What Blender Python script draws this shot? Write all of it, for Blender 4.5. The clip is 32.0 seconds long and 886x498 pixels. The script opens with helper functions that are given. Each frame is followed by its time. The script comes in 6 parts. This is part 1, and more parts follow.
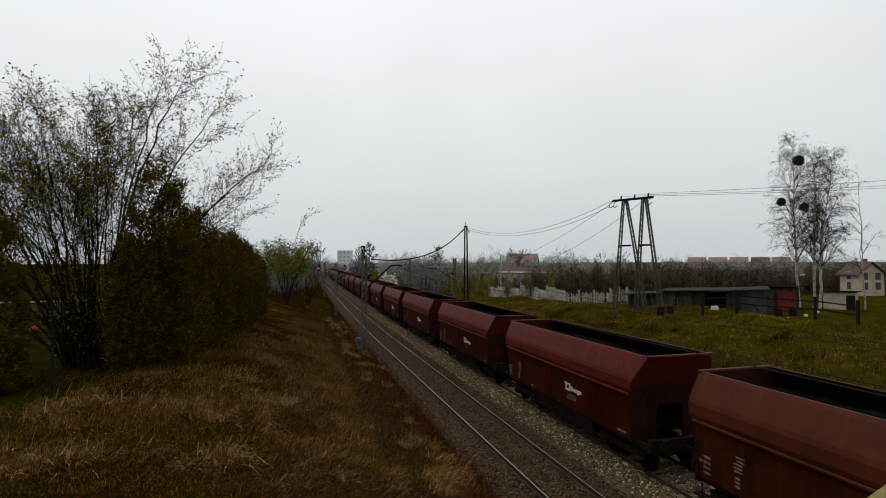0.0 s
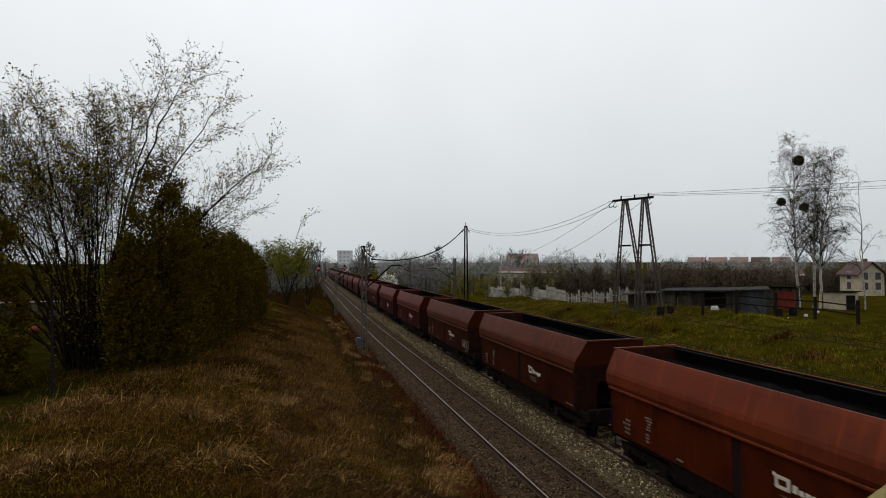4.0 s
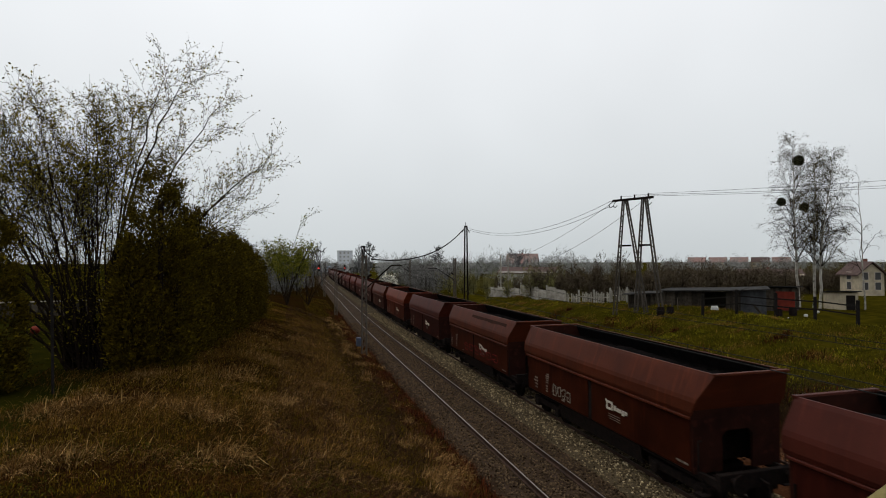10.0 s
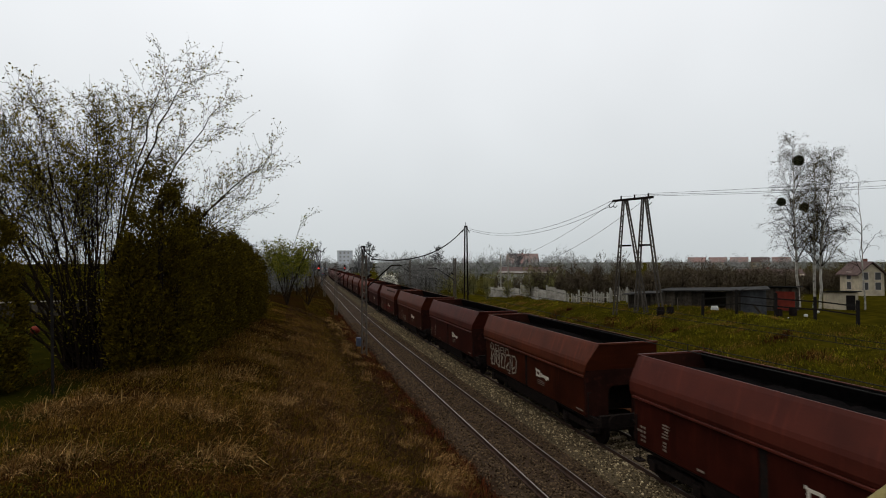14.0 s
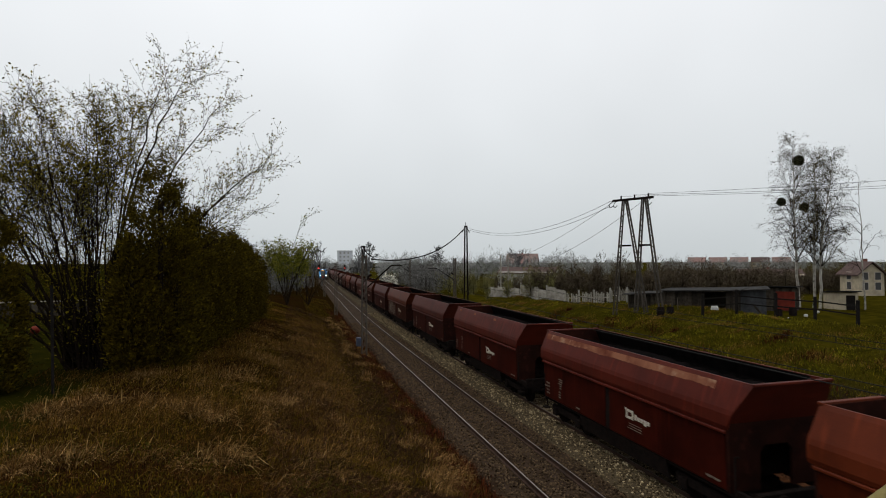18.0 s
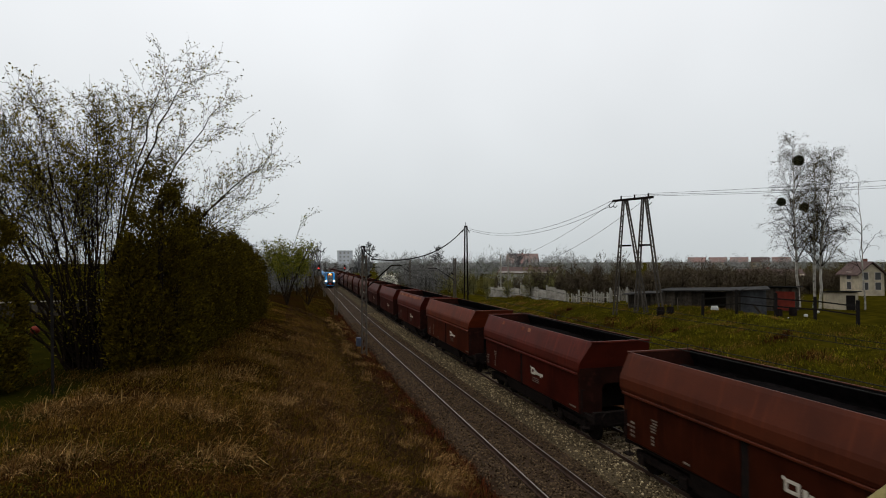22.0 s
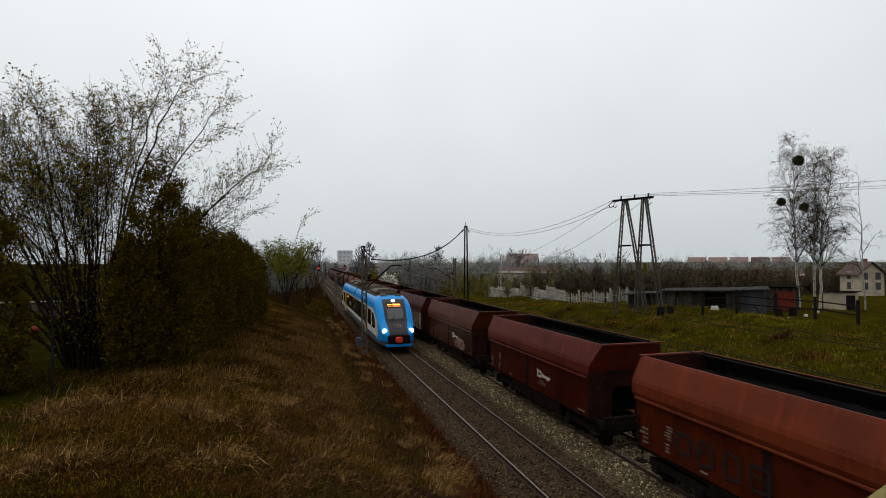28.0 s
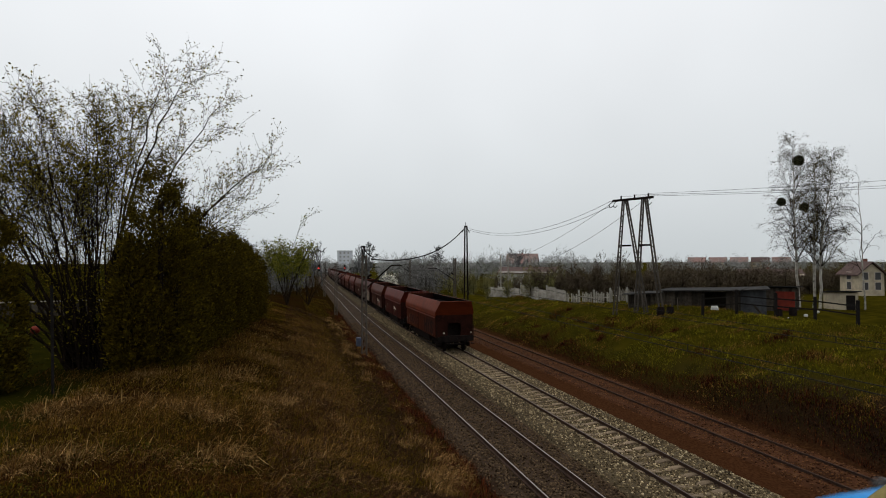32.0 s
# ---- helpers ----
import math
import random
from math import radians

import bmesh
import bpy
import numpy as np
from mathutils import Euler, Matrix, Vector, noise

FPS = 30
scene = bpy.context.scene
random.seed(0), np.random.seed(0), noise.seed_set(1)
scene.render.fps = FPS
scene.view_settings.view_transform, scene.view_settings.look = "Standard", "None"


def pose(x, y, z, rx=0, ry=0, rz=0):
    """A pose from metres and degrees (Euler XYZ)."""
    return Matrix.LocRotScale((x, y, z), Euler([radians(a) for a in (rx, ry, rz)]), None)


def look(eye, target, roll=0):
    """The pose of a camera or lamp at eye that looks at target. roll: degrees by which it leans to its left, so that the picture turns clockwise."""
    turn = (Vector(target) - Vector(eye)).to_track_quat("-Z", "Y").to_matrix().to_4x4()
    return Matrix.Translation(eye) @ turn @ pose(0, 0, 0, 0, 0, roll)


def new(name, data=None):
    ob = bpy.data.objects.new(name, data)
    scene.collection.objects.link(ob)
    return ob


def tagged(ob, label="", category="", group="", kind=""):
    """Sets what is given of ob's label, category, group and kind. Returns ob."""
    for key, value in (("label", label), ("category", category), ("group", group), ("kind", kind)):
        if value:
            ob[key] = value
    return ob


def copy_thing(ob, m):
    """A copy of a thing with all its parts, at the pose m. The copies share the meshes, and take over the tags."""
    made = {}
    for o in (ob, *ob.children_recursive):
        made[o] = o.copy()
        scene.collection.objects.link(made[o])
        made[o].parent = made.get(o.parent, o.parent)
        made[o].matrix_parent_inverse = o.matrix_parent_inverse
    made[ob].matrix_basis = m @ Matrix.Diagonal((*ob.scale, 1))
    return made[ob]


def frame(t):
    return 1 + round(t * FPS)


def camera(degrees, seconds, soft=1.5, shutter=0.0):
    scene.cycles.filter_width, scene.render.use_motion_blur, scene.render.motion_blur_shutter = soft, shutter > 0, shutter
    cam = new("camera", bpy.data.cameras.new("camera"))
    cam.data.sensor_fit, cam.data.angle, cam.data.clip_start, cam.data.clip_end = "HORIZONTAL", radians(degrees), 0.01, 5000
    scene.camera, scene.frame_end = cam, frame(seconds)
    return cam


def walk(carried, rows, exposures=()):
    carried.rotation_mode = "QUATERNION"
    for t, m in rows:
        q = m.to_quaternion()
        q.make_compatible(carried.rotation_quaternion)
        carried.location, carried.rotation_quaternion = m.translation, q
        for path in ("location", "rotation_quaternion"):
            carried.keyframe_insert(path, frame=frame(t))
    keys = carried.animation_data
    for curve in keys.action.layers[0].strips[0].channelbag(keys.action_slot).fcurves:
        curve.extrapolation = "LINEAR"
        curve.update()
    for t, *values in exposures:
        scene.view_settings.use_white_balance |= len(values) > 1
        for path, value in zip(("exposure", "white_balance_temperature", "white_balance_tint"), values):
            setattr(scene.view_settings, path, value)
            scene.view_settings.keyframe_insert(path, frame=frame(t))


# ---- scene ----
cam = camera(79.335, 32.0, soft=1.0, shutter=0.3)
EYE = Vector((0.0, 0.0, 6.553))
VIEW = look(EYE, EYE + Vector((0.27147, 0.96215, 0.02387)), -0.14)
walk(cam, [(0.0, VIEW), (32.0, VIEW)])

# ---- sky and light ----
world = bpy.data.worlds.new("overcast_sky")
scene.world = world
world.use_nodes = True
wn, wl = world.node_tree.nodes, world.node_tree.links
wn.clear()
sky = wn.new("ShaderNodeTexSky")
sky.sky_type = "NISHITA"
sky.sun_disc = False
sky.sun_elevation, sky.sun_rotation = radians(62), radians(-58)
sky.air_density, sky.dust_density, sky.ozone_density = 1.0, 6.0, 1.5
grey = wn.new("ShaderNodeHueSaturation")
grey.inputs["Saturation"].default_value = 0.12
coord = wn.new("ShaderNodeTexCoord")
cloud = wn.new("ShaderNodeTexNoise")
cloud.inputs["Scale"].default_value, cloud.inputs["Detail"].default_value = 1.6, 3.0
ramp = wn.new("ShaderNodeMapRange")
ramp.inputs["To Min"].default_value, ramp.inputs["To Max"].default_value = 0.84, 1.18
sep = wn.new("ShaderNodeSeparateXYZ")
rise = wn.new("ShaderNodeMapRange")
rise.inputs["From Min"].default_value, rise.inputs["From Max"].default_value = 0.0, 0.55
deck = wn.new("ShaderNodeMix")
deck.data_type = "RGBA"
deck.inputs["A"].default_value = (5.0, 5.35, 5.5, 1)
deck.inputs["B"].default_value = (7.5, 7.65, 7.9, 1)
veil = wn.new("ShaderNodeMix")
veil.data_type = "RGBA"
veil.inputs["Factor"].default_value = 0.9
shade = wn.new("ShaderNodeVectorMath")
shade.operation = "SCALE"
high = wn.new("ShaderNodeMapRange")
high.inputs["From Min"].default_value, high.inputs["From Max"].default_value = 0.45, 1.0
high.inputs["To Min"].default_value, high.inputs["To Max"].default_value = 1.0, 1.6
zen = wn.new("ShaderNodeMath")
zen.operation = "MULTIPLY"
bg = wn.new("ShaderNodeBackground")
bg.inputs["Strength"].default_value = 0.127
out = wn.new("ShaderNodeOutputWorld")
wl.new(sky.outputs["Color"], grey.inputs["Color"])
wl.new(coord.outputs["Generated"], cloud.inputs["Vector"])
wl.new(cloud.outputs["Fac"], ramp.inputs["Value"])
wl.new(coord.outputs["Generated"], sep.inputs["Vector"])
wl.new(sep.outputs["Z"], rise.inputs["Value"])
wl.new(rise.outputs["Result"], deck.inputs["Factor"])
wl.new(grey.outputs["Color"], veil.inputs["A"])
wl.new(deck.outputs["Result"], veil.inputs["B"])
wl.new(veil.outputs["Result"], shade.inputs[0])
wl.new(sep.outputs["Z"], high.inputs["Value"])
wl.new(ramp.outputs["Result"], zen.inputs[0])
wl.new(high.outputs["Result"], zen.inputs[1])
wl.new(zen.outputs["Value"], shade.inputs["Scale"])
wl.new(shade.outputs["Vector"], bg.inputs["Color"])
wl.new(bg.outputs["Background"], out.inputs["Surface"])

sun = new("sun", bpy.data.lights.new("sun", "SUN"))
sun.data.energy, sun.data.angle, sun.data.color = 0.6, radians(40), (1.0, 0.90, 0.76)
sun.matrix_world = look((0, 0, 60), (26, -16, 0))
scene.view_settings.exposure = 0.0


# ---- materials ----
def mat(name, c1, c2=None, rough=0.8, scale=3.0, bump=0.3, metal=0.0, c3=None, fine=60.0, spec=0.07, piece=0.0, low=0.4, high=0.65, streak=False):
    """Two colours mixed by a broad noise, a third as patches of wear (or streaks that run down), a fine grain, and relief."""
    m = bpy.data.materials.new(name)
    m.use_nodes = True
    n, l = m.node_tree.nodes, m.node_tree.links
    b = n["Principled BSDF"]
    b.inputs["Roughness"].default_value, b.inputs["Metallic"].default_value = rough, metal
    b.inputs["Specular IOR Level"].default_value = spec
    tc = n.new("ShaderNodeTexCoord")
    n1 = n.new("ShaderNodeTexNoise")
    n1.inputs["Scale"].default_value, n1.inputs["Detail"].default_value = scale, 6
    n2 = n.new("ShaderNodeTexNoise")
    n2.inputs["Scale"].default_value, n2.inputs["Detail"].default_value = fine, 4
    l.new(tc.outputs["Object"], n1.inputs["Vector"])
    l.new(tc.outputs["Object"], n2.inputs["Vector"])
    wear = tc.outputs["Object"]
    if streak:
        run_down = n.new("ShaderNodeMapping")
        run_down.inputs["Scale"].default_value = (0.3, 2.6, 0.3)
        l.new(wear, run_down.inputs["Vector"])
        wear = run_down.outputs["Vector"]
    r1 = n.new("ShaderNodeMapRange")
    r1.inputs["From Min"].default_value, r1.inputs["From Max"].default_value = low, high
    l.new(n1.outputs["Fac"], r1.inputs["Value"])
    mix = n.new("ShaderNodeMix")
    mix.data_type = "RGBA"
    mix.inputs["A"].default_value = (*c1, 1)
    mix.inputs["B"].default_value = (*(c2 or [c * 0.7 for c in c1]), 1)
    l.new(r1.outputs["Result"], mix.inputs["Factor"])
    last = mix.outputs["Result"]
    if c3:
        n3 = n.new("ShaderNodeTexNoise")
        n3.inputs["Scale"].default_value, n3.inputs["Detail"].default_value = scale * 2.7, 8
        l.new(wear, n3.inputs["Vector"])
        r3 = n.new("ShaderNodeMapRange")
        r3.inputs["From Min"].default_value, r3.inputs["From Max"].default_value = 0.55, 0.7
        l.new(n3.outputs["Fac"], r3.inputs["Value"])
        m3 = n.new("ShaderNodeMix")
        m3.data_type = "RGBA"
        l.new(r3.outputs["Result"], m3.inputs["Factor"])
        l.new(last, m3.inputs["A"])
        m3.inputs["B"].default_value = (*c3, 1)
        last = m3.outputs["Result"]
    hsv = n.new("ShaderNodeHueSaturation")
    val = n.new("ShaderNodeMapRange")
    val.inputs["To Min"].default_value, val.inputs["To Max"].default_value = 0.65, 1.35
    l.new(n2.outputs["Fac"], val.inputs["Value"])
    v = val.outputs["Result"]
    if piece:
        info = n.new("ShaderNodeObjectInfo")
        pr = n.new("ShaderNodeMapRange")
        pr.inputs["To Min"].default_value, pr.inputs["To Max"].default_value = 1 - piece, 1 + piece
        l.new(info.outputs["Random"], pr.inputs["Value"])
        mul = n.new("ShaderNodeMath")
        mul.operation = "MULTIPLY"
        l.new(v, mul.inputs[0])
        l.new(pr.outputs["Result"], mul.inputs[1])
        v = mul.outputs["Value"]
    l.new(v, hsv.inputs["Value"])
    l.new(last, hsv.inputs["Color"])
    l.new(hsv.outputs["Color"], b.inputs["Base Color"])
    if bump:
        bp = n.new("ShaderNodeBump")
        bp.inputs["Strength"].default_value, bp.inputs["Distance"].default_value = bump, 0.02
        l.new(n2.outputs["Fac"], bp.inputs["Height"])
        l.new(bp.outputs["Normal"], b.inputs["Normal"])
    return m


def island(name, c1, c2, rough=0.9, c3=None, lets_light=0.0):
    """A material for loose crowds (leaves, stones, blades): each piece takes its own tone."""
    m = bpy.data.materials.new(name)
    m.use_nodes = True
    n, l = m.node_tree.nodes, m.node_tree.links
    b = n["Principled BSDF"]
    b.inputs["Roughness"].default_value = rough
    b.inputs["Specular IOR Level"].default_value = 0.02
    geo = n.new("ShaderNodeNewGeometry")
    rp = n.new("ShaderNodeValToRGB")
    rp.color_ramp.elements[0].color = (*c1, 1)
    rp.color_ramp.elements[1].color = (*c2, 1)
    if c3:
        e = rp.color_ramp.elements.new(0.8)
        e.color = (*c3, 1)
    l.new(geo.outputs["Random Per Island"], rp.inputs["Fac"])
    l.new(rp.outputs["Color"], b.inputs["Base Color"])
    if lets_light:
        t = n.new("ShaderNodeBsdfTranslucent")
        l.new(rp.outputs["Color"], t.inputs["Color"])
        mx = n.new("ShaderNodeMixShader")
        mx.inputs["Fac"].default_value = lets_light
        l.new(b.outputs["BSDF"], mx.inputs[1])
        l.new(t.outputs["BSDF"], mx.inputs[2])
        l.new(mx.outputs["Shader"], n["Material Output"].inputs["Surface"])
    return m


def glow(name, colour, strength):
    m = bpy.data.materials.new(name)
    m.use_nodes = True
    b = m.node_tree.nodes["Principled BSDF"]
    b.inputs["Base Color"].default_value = (*colour, 1)
    b.inputs["Emission Color"].default_value = (*colour, 1)
    b.inputs["Emission Strength"].default_value = strength
    return m


def glossy_dark(name, colour, rough=0.06):
    m = bpy.data.materials.new(name)
    m.use_nodes = True
    b = m.node_tree.nodes["Principled BSDF"]
    b.inputs["Base Color"].default_value = (*colour, 1)
    b.inputs["Roughness"].default_value = rough
    b.inputs["Specular IOR Level"].default_value = 0.22
    return m


def ground_material():
    """Soil, moss and last year's grass, by three noises and by the lie of the land."""
    m = bpy.data.materials.new("bank_soil")
    m.use_nodes = True
    n, l = m.node_tree.nodes, m.node_tree.links
    b = n["Principled BSDF"]
    b.inputs["Roughness"].default_value = 0.95
    b.inputs["Specular IOR Level"].default_value = 0.0
    tc = n.new("ShaderNodeTexCoord")

    def noisy(scale, lo, hi, detail=6):
        t = n.new("ShaderNodeTexNoise")
        t.inputs["Scale"].default_value, t.inputs["Detail"].default_value = scale, detail
        l.new(tc.outputs["Object"], t.inputs["Vector"])
        r = n.new("ShaderNodeMapRange")
        r.inputs["From Min"].default_value, r.inputs["From Max"].default_value = lo, hi
        l.new(t.outputs["Fac"], r.inputs["Value"])
        return r.outputs["Result"], t.outputs["Fac"]

    def blend(f, a, c):
        x = n.new("ShaderNodeMix")
        x.data_type = "RGBA"
        l.new(f, x.inputs["Factor"])
        if isinstance(a, tuple):
            x.inputs["A"].default_value = (*a, 1)
        else:
            l.new(a, x.inputs["A"])
        if isinstance(c, tuple):
            x.inputs["B"].default_value = (*c, 1)
        else:
            l.new(c, x.inputs["B"])
        return x.outputs["Result"]

    big, _ = noisy(0.16, 0.38, 0.62)
    mid, _ = noisy(0.9, 0.35, 0.65)
    small, raw = noisy(11.0, 0.3, 0.7, 8)
    green = blend(mid, (0.013, 0.0090, 0.001), (0.024, 0.0160, 0.0015))
    straw = blend(mid, (0.024, 0.0115, 0.0028), (0.014, 0.0065, 0.0018))
    col = blend(big, green, straw)
    col = blend(small, (0.0035, 0.0016, 0.0007), col)
    # a cut lawn and meadow away from the cutting; tree shade darkens the lawn's colour
    att = n.new("ShaderNodeAttribute")
    att.attribute_name = "meadow"
    col = blend(att.outputs["Fac"], col, blend(mid, (0.016, 0.0145, 0.0012), (0.034, 0.027, 0.0022)))
    att3 = n.new("ShaderNodeAttribute")
    att3.attribute_name = "lawn"
    col = blend(att3.outputs["Fac"], col, blend(mid, (0.007, 0.0075, 0.001), (0.014, 0.0125, 0.0015)))
    # dark soil, which on the opposite bank's foot stands in for shadow
    att4 = n.new("ShaderNodeAttribute")
    att4.attribute_name = "bare"
    col = blend(att4.outputs["Fac"], col, blend(small, (0.0035, 0.0019, 0.0012), (0.020, 0.0115, 0.007)))
    att2 = n.new("ShaderNodeAttribute")
    att2.attribute_name = "rust"
    col = blend(att2.outputs["Fac"], col, blend(small, (0.016, 0.0062, 0.0028), (0.044, 0.018, 0.008)))
    l.new(col, b.inputs["Base Color"])
    bp = n.new("ShaderNodeBump")
    bp.inputs["Strength"].default_value, bp.inputs["Distance"].default_value = 0.6, 0.06
    l.new(raw, bp.inputs["Height"])
    l.new(bp.outputs["Normal"], b.inputs["Normal"])
    return m


SOIL = ground_material()
OLD_BALLAST = mat("old_ballast", (0.034, 0.0215, 0.0125), (0.020, 0.012, 0.007), 0.95, 0.8, 0.8, fine=26, spec=0.04, c3=(0.04, 0.026, 0.018))
NEW_BALLAST = mat("pale_ballast", (0.065, 0.050, 0.030), (0.042, 0.032, 0.019), 0.95, 1.2, 0.9, fine=24, spec=0.02, c3=(0.045, 0.031, 0.018))
RUST_BED = mat("rusty_bed", (0.045, 0.018, 0.008), (0.022, 0.009, 0.004), 0.95, 0.9, 0.8, fine=24, spec=0.02, c3=(0.065, 0.030, 0.014))
STONE_OLD = island("old_stones", (0.010, 0.006, 0.0035), (0.105, 0.070, 0.040))
STONE_NEW = island("pale_stones", (0.015, 0.010, 0.005), (0.40, 0.325, 0.20), c3=(0.15, 0.112, 0.062))
STONE_RUST = island("rusty_stones", (0.016, 0.006, 0.003), (0.11, 0.05, 0.022))
CONCRETE = mat("sleeper_concrete", (0.185, 0.140, 0.092), (0.10, 0.072, 0.045), 0.9, 2.0, 0.4, piece=0.4, c3=(0.075, 0.05, 0.03))
OLD_CONCRETE = mat("weathered_concrete", (0.26, 0.245, 0.21), (0.17, 0.155, 0.13), 0.9, 1.1, 0.4, c3=(0.12, 0.11, 0.09), piece=0.2)
RAIL_WEB = mat("rail_rust", (0.045, 0.026, 0.018), (0.028, 0.018, 0.014), 0.85, 5, 0.4)
RAIL_TOP = mat("rail_polish", (0.26, 0.24, 0.22), (0.18, 0.165, 0.15), 0.42, 9, 0.05, metal=0.9)
RAIL_WORN = mat("rail_brown", (0.10, 0.078, 0.066), (0.06, 0.046, 0.038), 0.5, 9, 0.05, metal=0.6)
STEEL_DARK = mat("dark_steel", (0.012, 0.009, 0.008), (0.006, 0.005, 0.0045), 0.85, 6, 0.3, c3=(0.020, 0.010, 0.007), spec=0.02)
STEEL_GREY = mat("mast_paint", (0.085, 0.075, 0.062), (0.05, 0.042, 0.034), 0.75, 4, 0.3, c3=(0.08, 0.045, 0.03))
COAL = mat("coal", (0.006, 0.005, 0.005), (0.003, 0.003, 0.003), 1.0, 4, 1.0, fine=18, spec=0.0)
WIRE = mat("cable_black", (0.012, 0.012, 0.011), (0.018, 0.017, 0.016), 0.95, 8, 0.0)
WHITE_MARK = mat("worn_white_paint", (0.38, 0.34, 0.29), (0.26, 0.22, 0.18), 0.7, 7, 0.1)
BARK = mat("bark", (0.018, 0.0125, 0.008), (0.010, 0.007, 0.005), 0.95, 6, 0.6, spec=0.0)


# ---- helpers of the place ----
def part(name, bm, material, parent, label="", smooth=False):
    me = bpy.data.meshes.new(name)
    bm.to_mesh(me)
    bm.free()
    me.materials.append(material)
    if smooth:
        me.polygons.foreach_set("use_smooth", [True] * len(me.polygons))
    ob = new(name, me)
    if parent is not None:
        ob.parent = parent
    return tagged(ob, label)


def raw(name, verts, faces, material, parent=None, label="", smooth=False):
    me = bpy.data.meshes.new(name)
    me.from_pydata([tuple(v) for v in verts], [], faces)
    me.materials.append(material)
    if smooth:
        me.polygons.foreach_set("use_smooth", [True] * len(me.polygons))
    me.update()
    ob = new(name, me)
    if parent is not None:
        ob.parent = parent
    return tagged(ob, label)


def cloud_mesh(name, verts, quads, material, parent=None, label=""):
    """Many loose quads or triangles from arrays."""
    me = bpy.data.meshes.new(name)
    k = quads.shape[1]
    me.vertices.add(len(verts))
    me.vertices.foreach_set("co", np.asarray(verts, np.float32).ravel())
    me.loops.add(quads.size)
    me.loops.foreach_set("vertex_index", quads.ravel().astype(np.int32))
    me.polygons.add(len(quads))
    me.polygons.foreach_set("loop_start", np.arange(0, quads.size, k, dtype=np.int32))
    me.update(calc_edges=True)
    me.validate()
    me.materials.append(material)
    ob = new(name, me)
    if parent is not None:
        ob.parent = parent
    return tagged(ob, label)


def thing(name, label, category, m=None, group="", kind=""):
    ob = new(name)
    ob.empty_display_size = 0.2
    if m is not None:
        ob.matrix_basis = m
    return tagged(ob, label, category, group, kind)


def box(bm, x0, x1, y0, y1, z0, z1, bevel=0.0):
    vs = [bm.verts.new((x, y, z)) for x in (x0, x1) for y in (y0, y1) for z in (z0, z1)]
    fs = [bm.faces.new([vs[i] for i in f]) for f in ((0, 1, 3, 2), (4, 6, 7, 5), (0, 4, 5, 1), (2, 3, 7, 6), (0, 2, 6, 4), (1, 5, 7, 3))]
    if bevel:
        es = list({e for f in fs for e in f.edges})
        bmesh.ops.bevel(bm, geom=es, offset=bevel, segments=1, affect="EDGES")


def boxed(*a, bevel=0.0):
    bm = bmesh.new()
    box(bm, *a, bevel=bevel)
    return bm


def beam(bm, a, b, w=0.05, h=None, sides=4):
    """A bar from a to b."""
    a, b = Vector(a), Vector(b)
    d = b - a
    q = d.to_track_quat("Z", "Y")
    h = h or w
    ring = []
    for p in (a, b):
        row = []
        for i in range(sides):
            t = (i + 0.5) / sides * 2 * math.pi
            k = math.sqrt(0.5) / math.cos(math.pi / 4) if sides == 4 else 0.5
            s = math.sqrt(2) / 2 if sides == 4 else 0.5
            row.append(bm.verts.new(p + q @ Vector((math.cos(t) * w * s, math.sin(t) * h * s, 0))))
        ring.append(row)
    for i in range(sides):
        j = (i + 1) % sides
        bm.faces.new((ring[0][i], ring[0][j], ring[1][j], ring[1][i]))
    bm.faces.new(ring[0][::-1])
    bm.faces.new(ring[1])


def extrude_y(bm, outline, y0, y1, caps=True):
    """A closed outline of (x, z), swept along y."""
    r = [[bm.verts.new((x, y, z)) for x, z in outline] for y in (y0, y1)]
    k = len(outline)
    for i in range(k):
        j = (i + 1) % k
        bm.faces.new((r[0][i], r[0][j], r[1][j], r[1][i]))
    if caps:
        bm.faces.new(r[0][::-1])
        bm.faces.new(r[1])


def disc(bm, c, r, axis, depth, sides=16):
    beam(bm, Vector(c) - Vector(axis) * depth / 2, Vector(c) + Vector(axis) * depth / 2, 2 * r, sides=sides)


# ---- the lie of the line ----
LEFT, MID, RIGHT = 7.62, 11.508, 18.527
RIGHT_Z = -0.955


def off(y):
    """How far the line has swung to the right at y: a slight bend fitted to the camera's view, then a long curve, then
    straight again.
    """
    if y < 40:
        return 0.0
    if y < 66:
        return (y - 40) ** 2 / 2400
    z = 0.28 + (y - 66) * 0.0217
    if y > 170:
        w = min(y, 430) - 170
        z += w * w / 4400 + (y - 170 - w) * 0.118
    return z


def heading(y):
    slope = 0.0 if y < 40 else min(y - 40, 26) / 1200
    if y > 170:
        slope += (min(y, 430) - 170) / 2200
    return math.degrees(math.atan(slope))


PX = [-900, -60, -30, -9, -5.5, -3.2, -1.2, 1.0, 3.2, 5.05, 5.75, 14.2, 15.6, 20.2, 20.8, 21.5, 22.5, 24.2, 27.5, 31, 60, 1500]
PZ = [2.5, 2.5, 2.45, 2.45, 2.65, 2.6, 2.1, 1.35, 0.5, -0.1, -0.5, -0.62, -1.12, -1.15, -0.9, 0.25, 1.05, 1.5, 2.05, 2.45, 1.7, 1.2]
_px = np.linspace(-60, 70, 1301)
_pz = np.interp(_px, PX, PZ)
_ker = np.hanning(11) / np.hanning(11).sum()
_pz[8:-8] = np.convolve(_pz, _ker, "same")[8:-8]


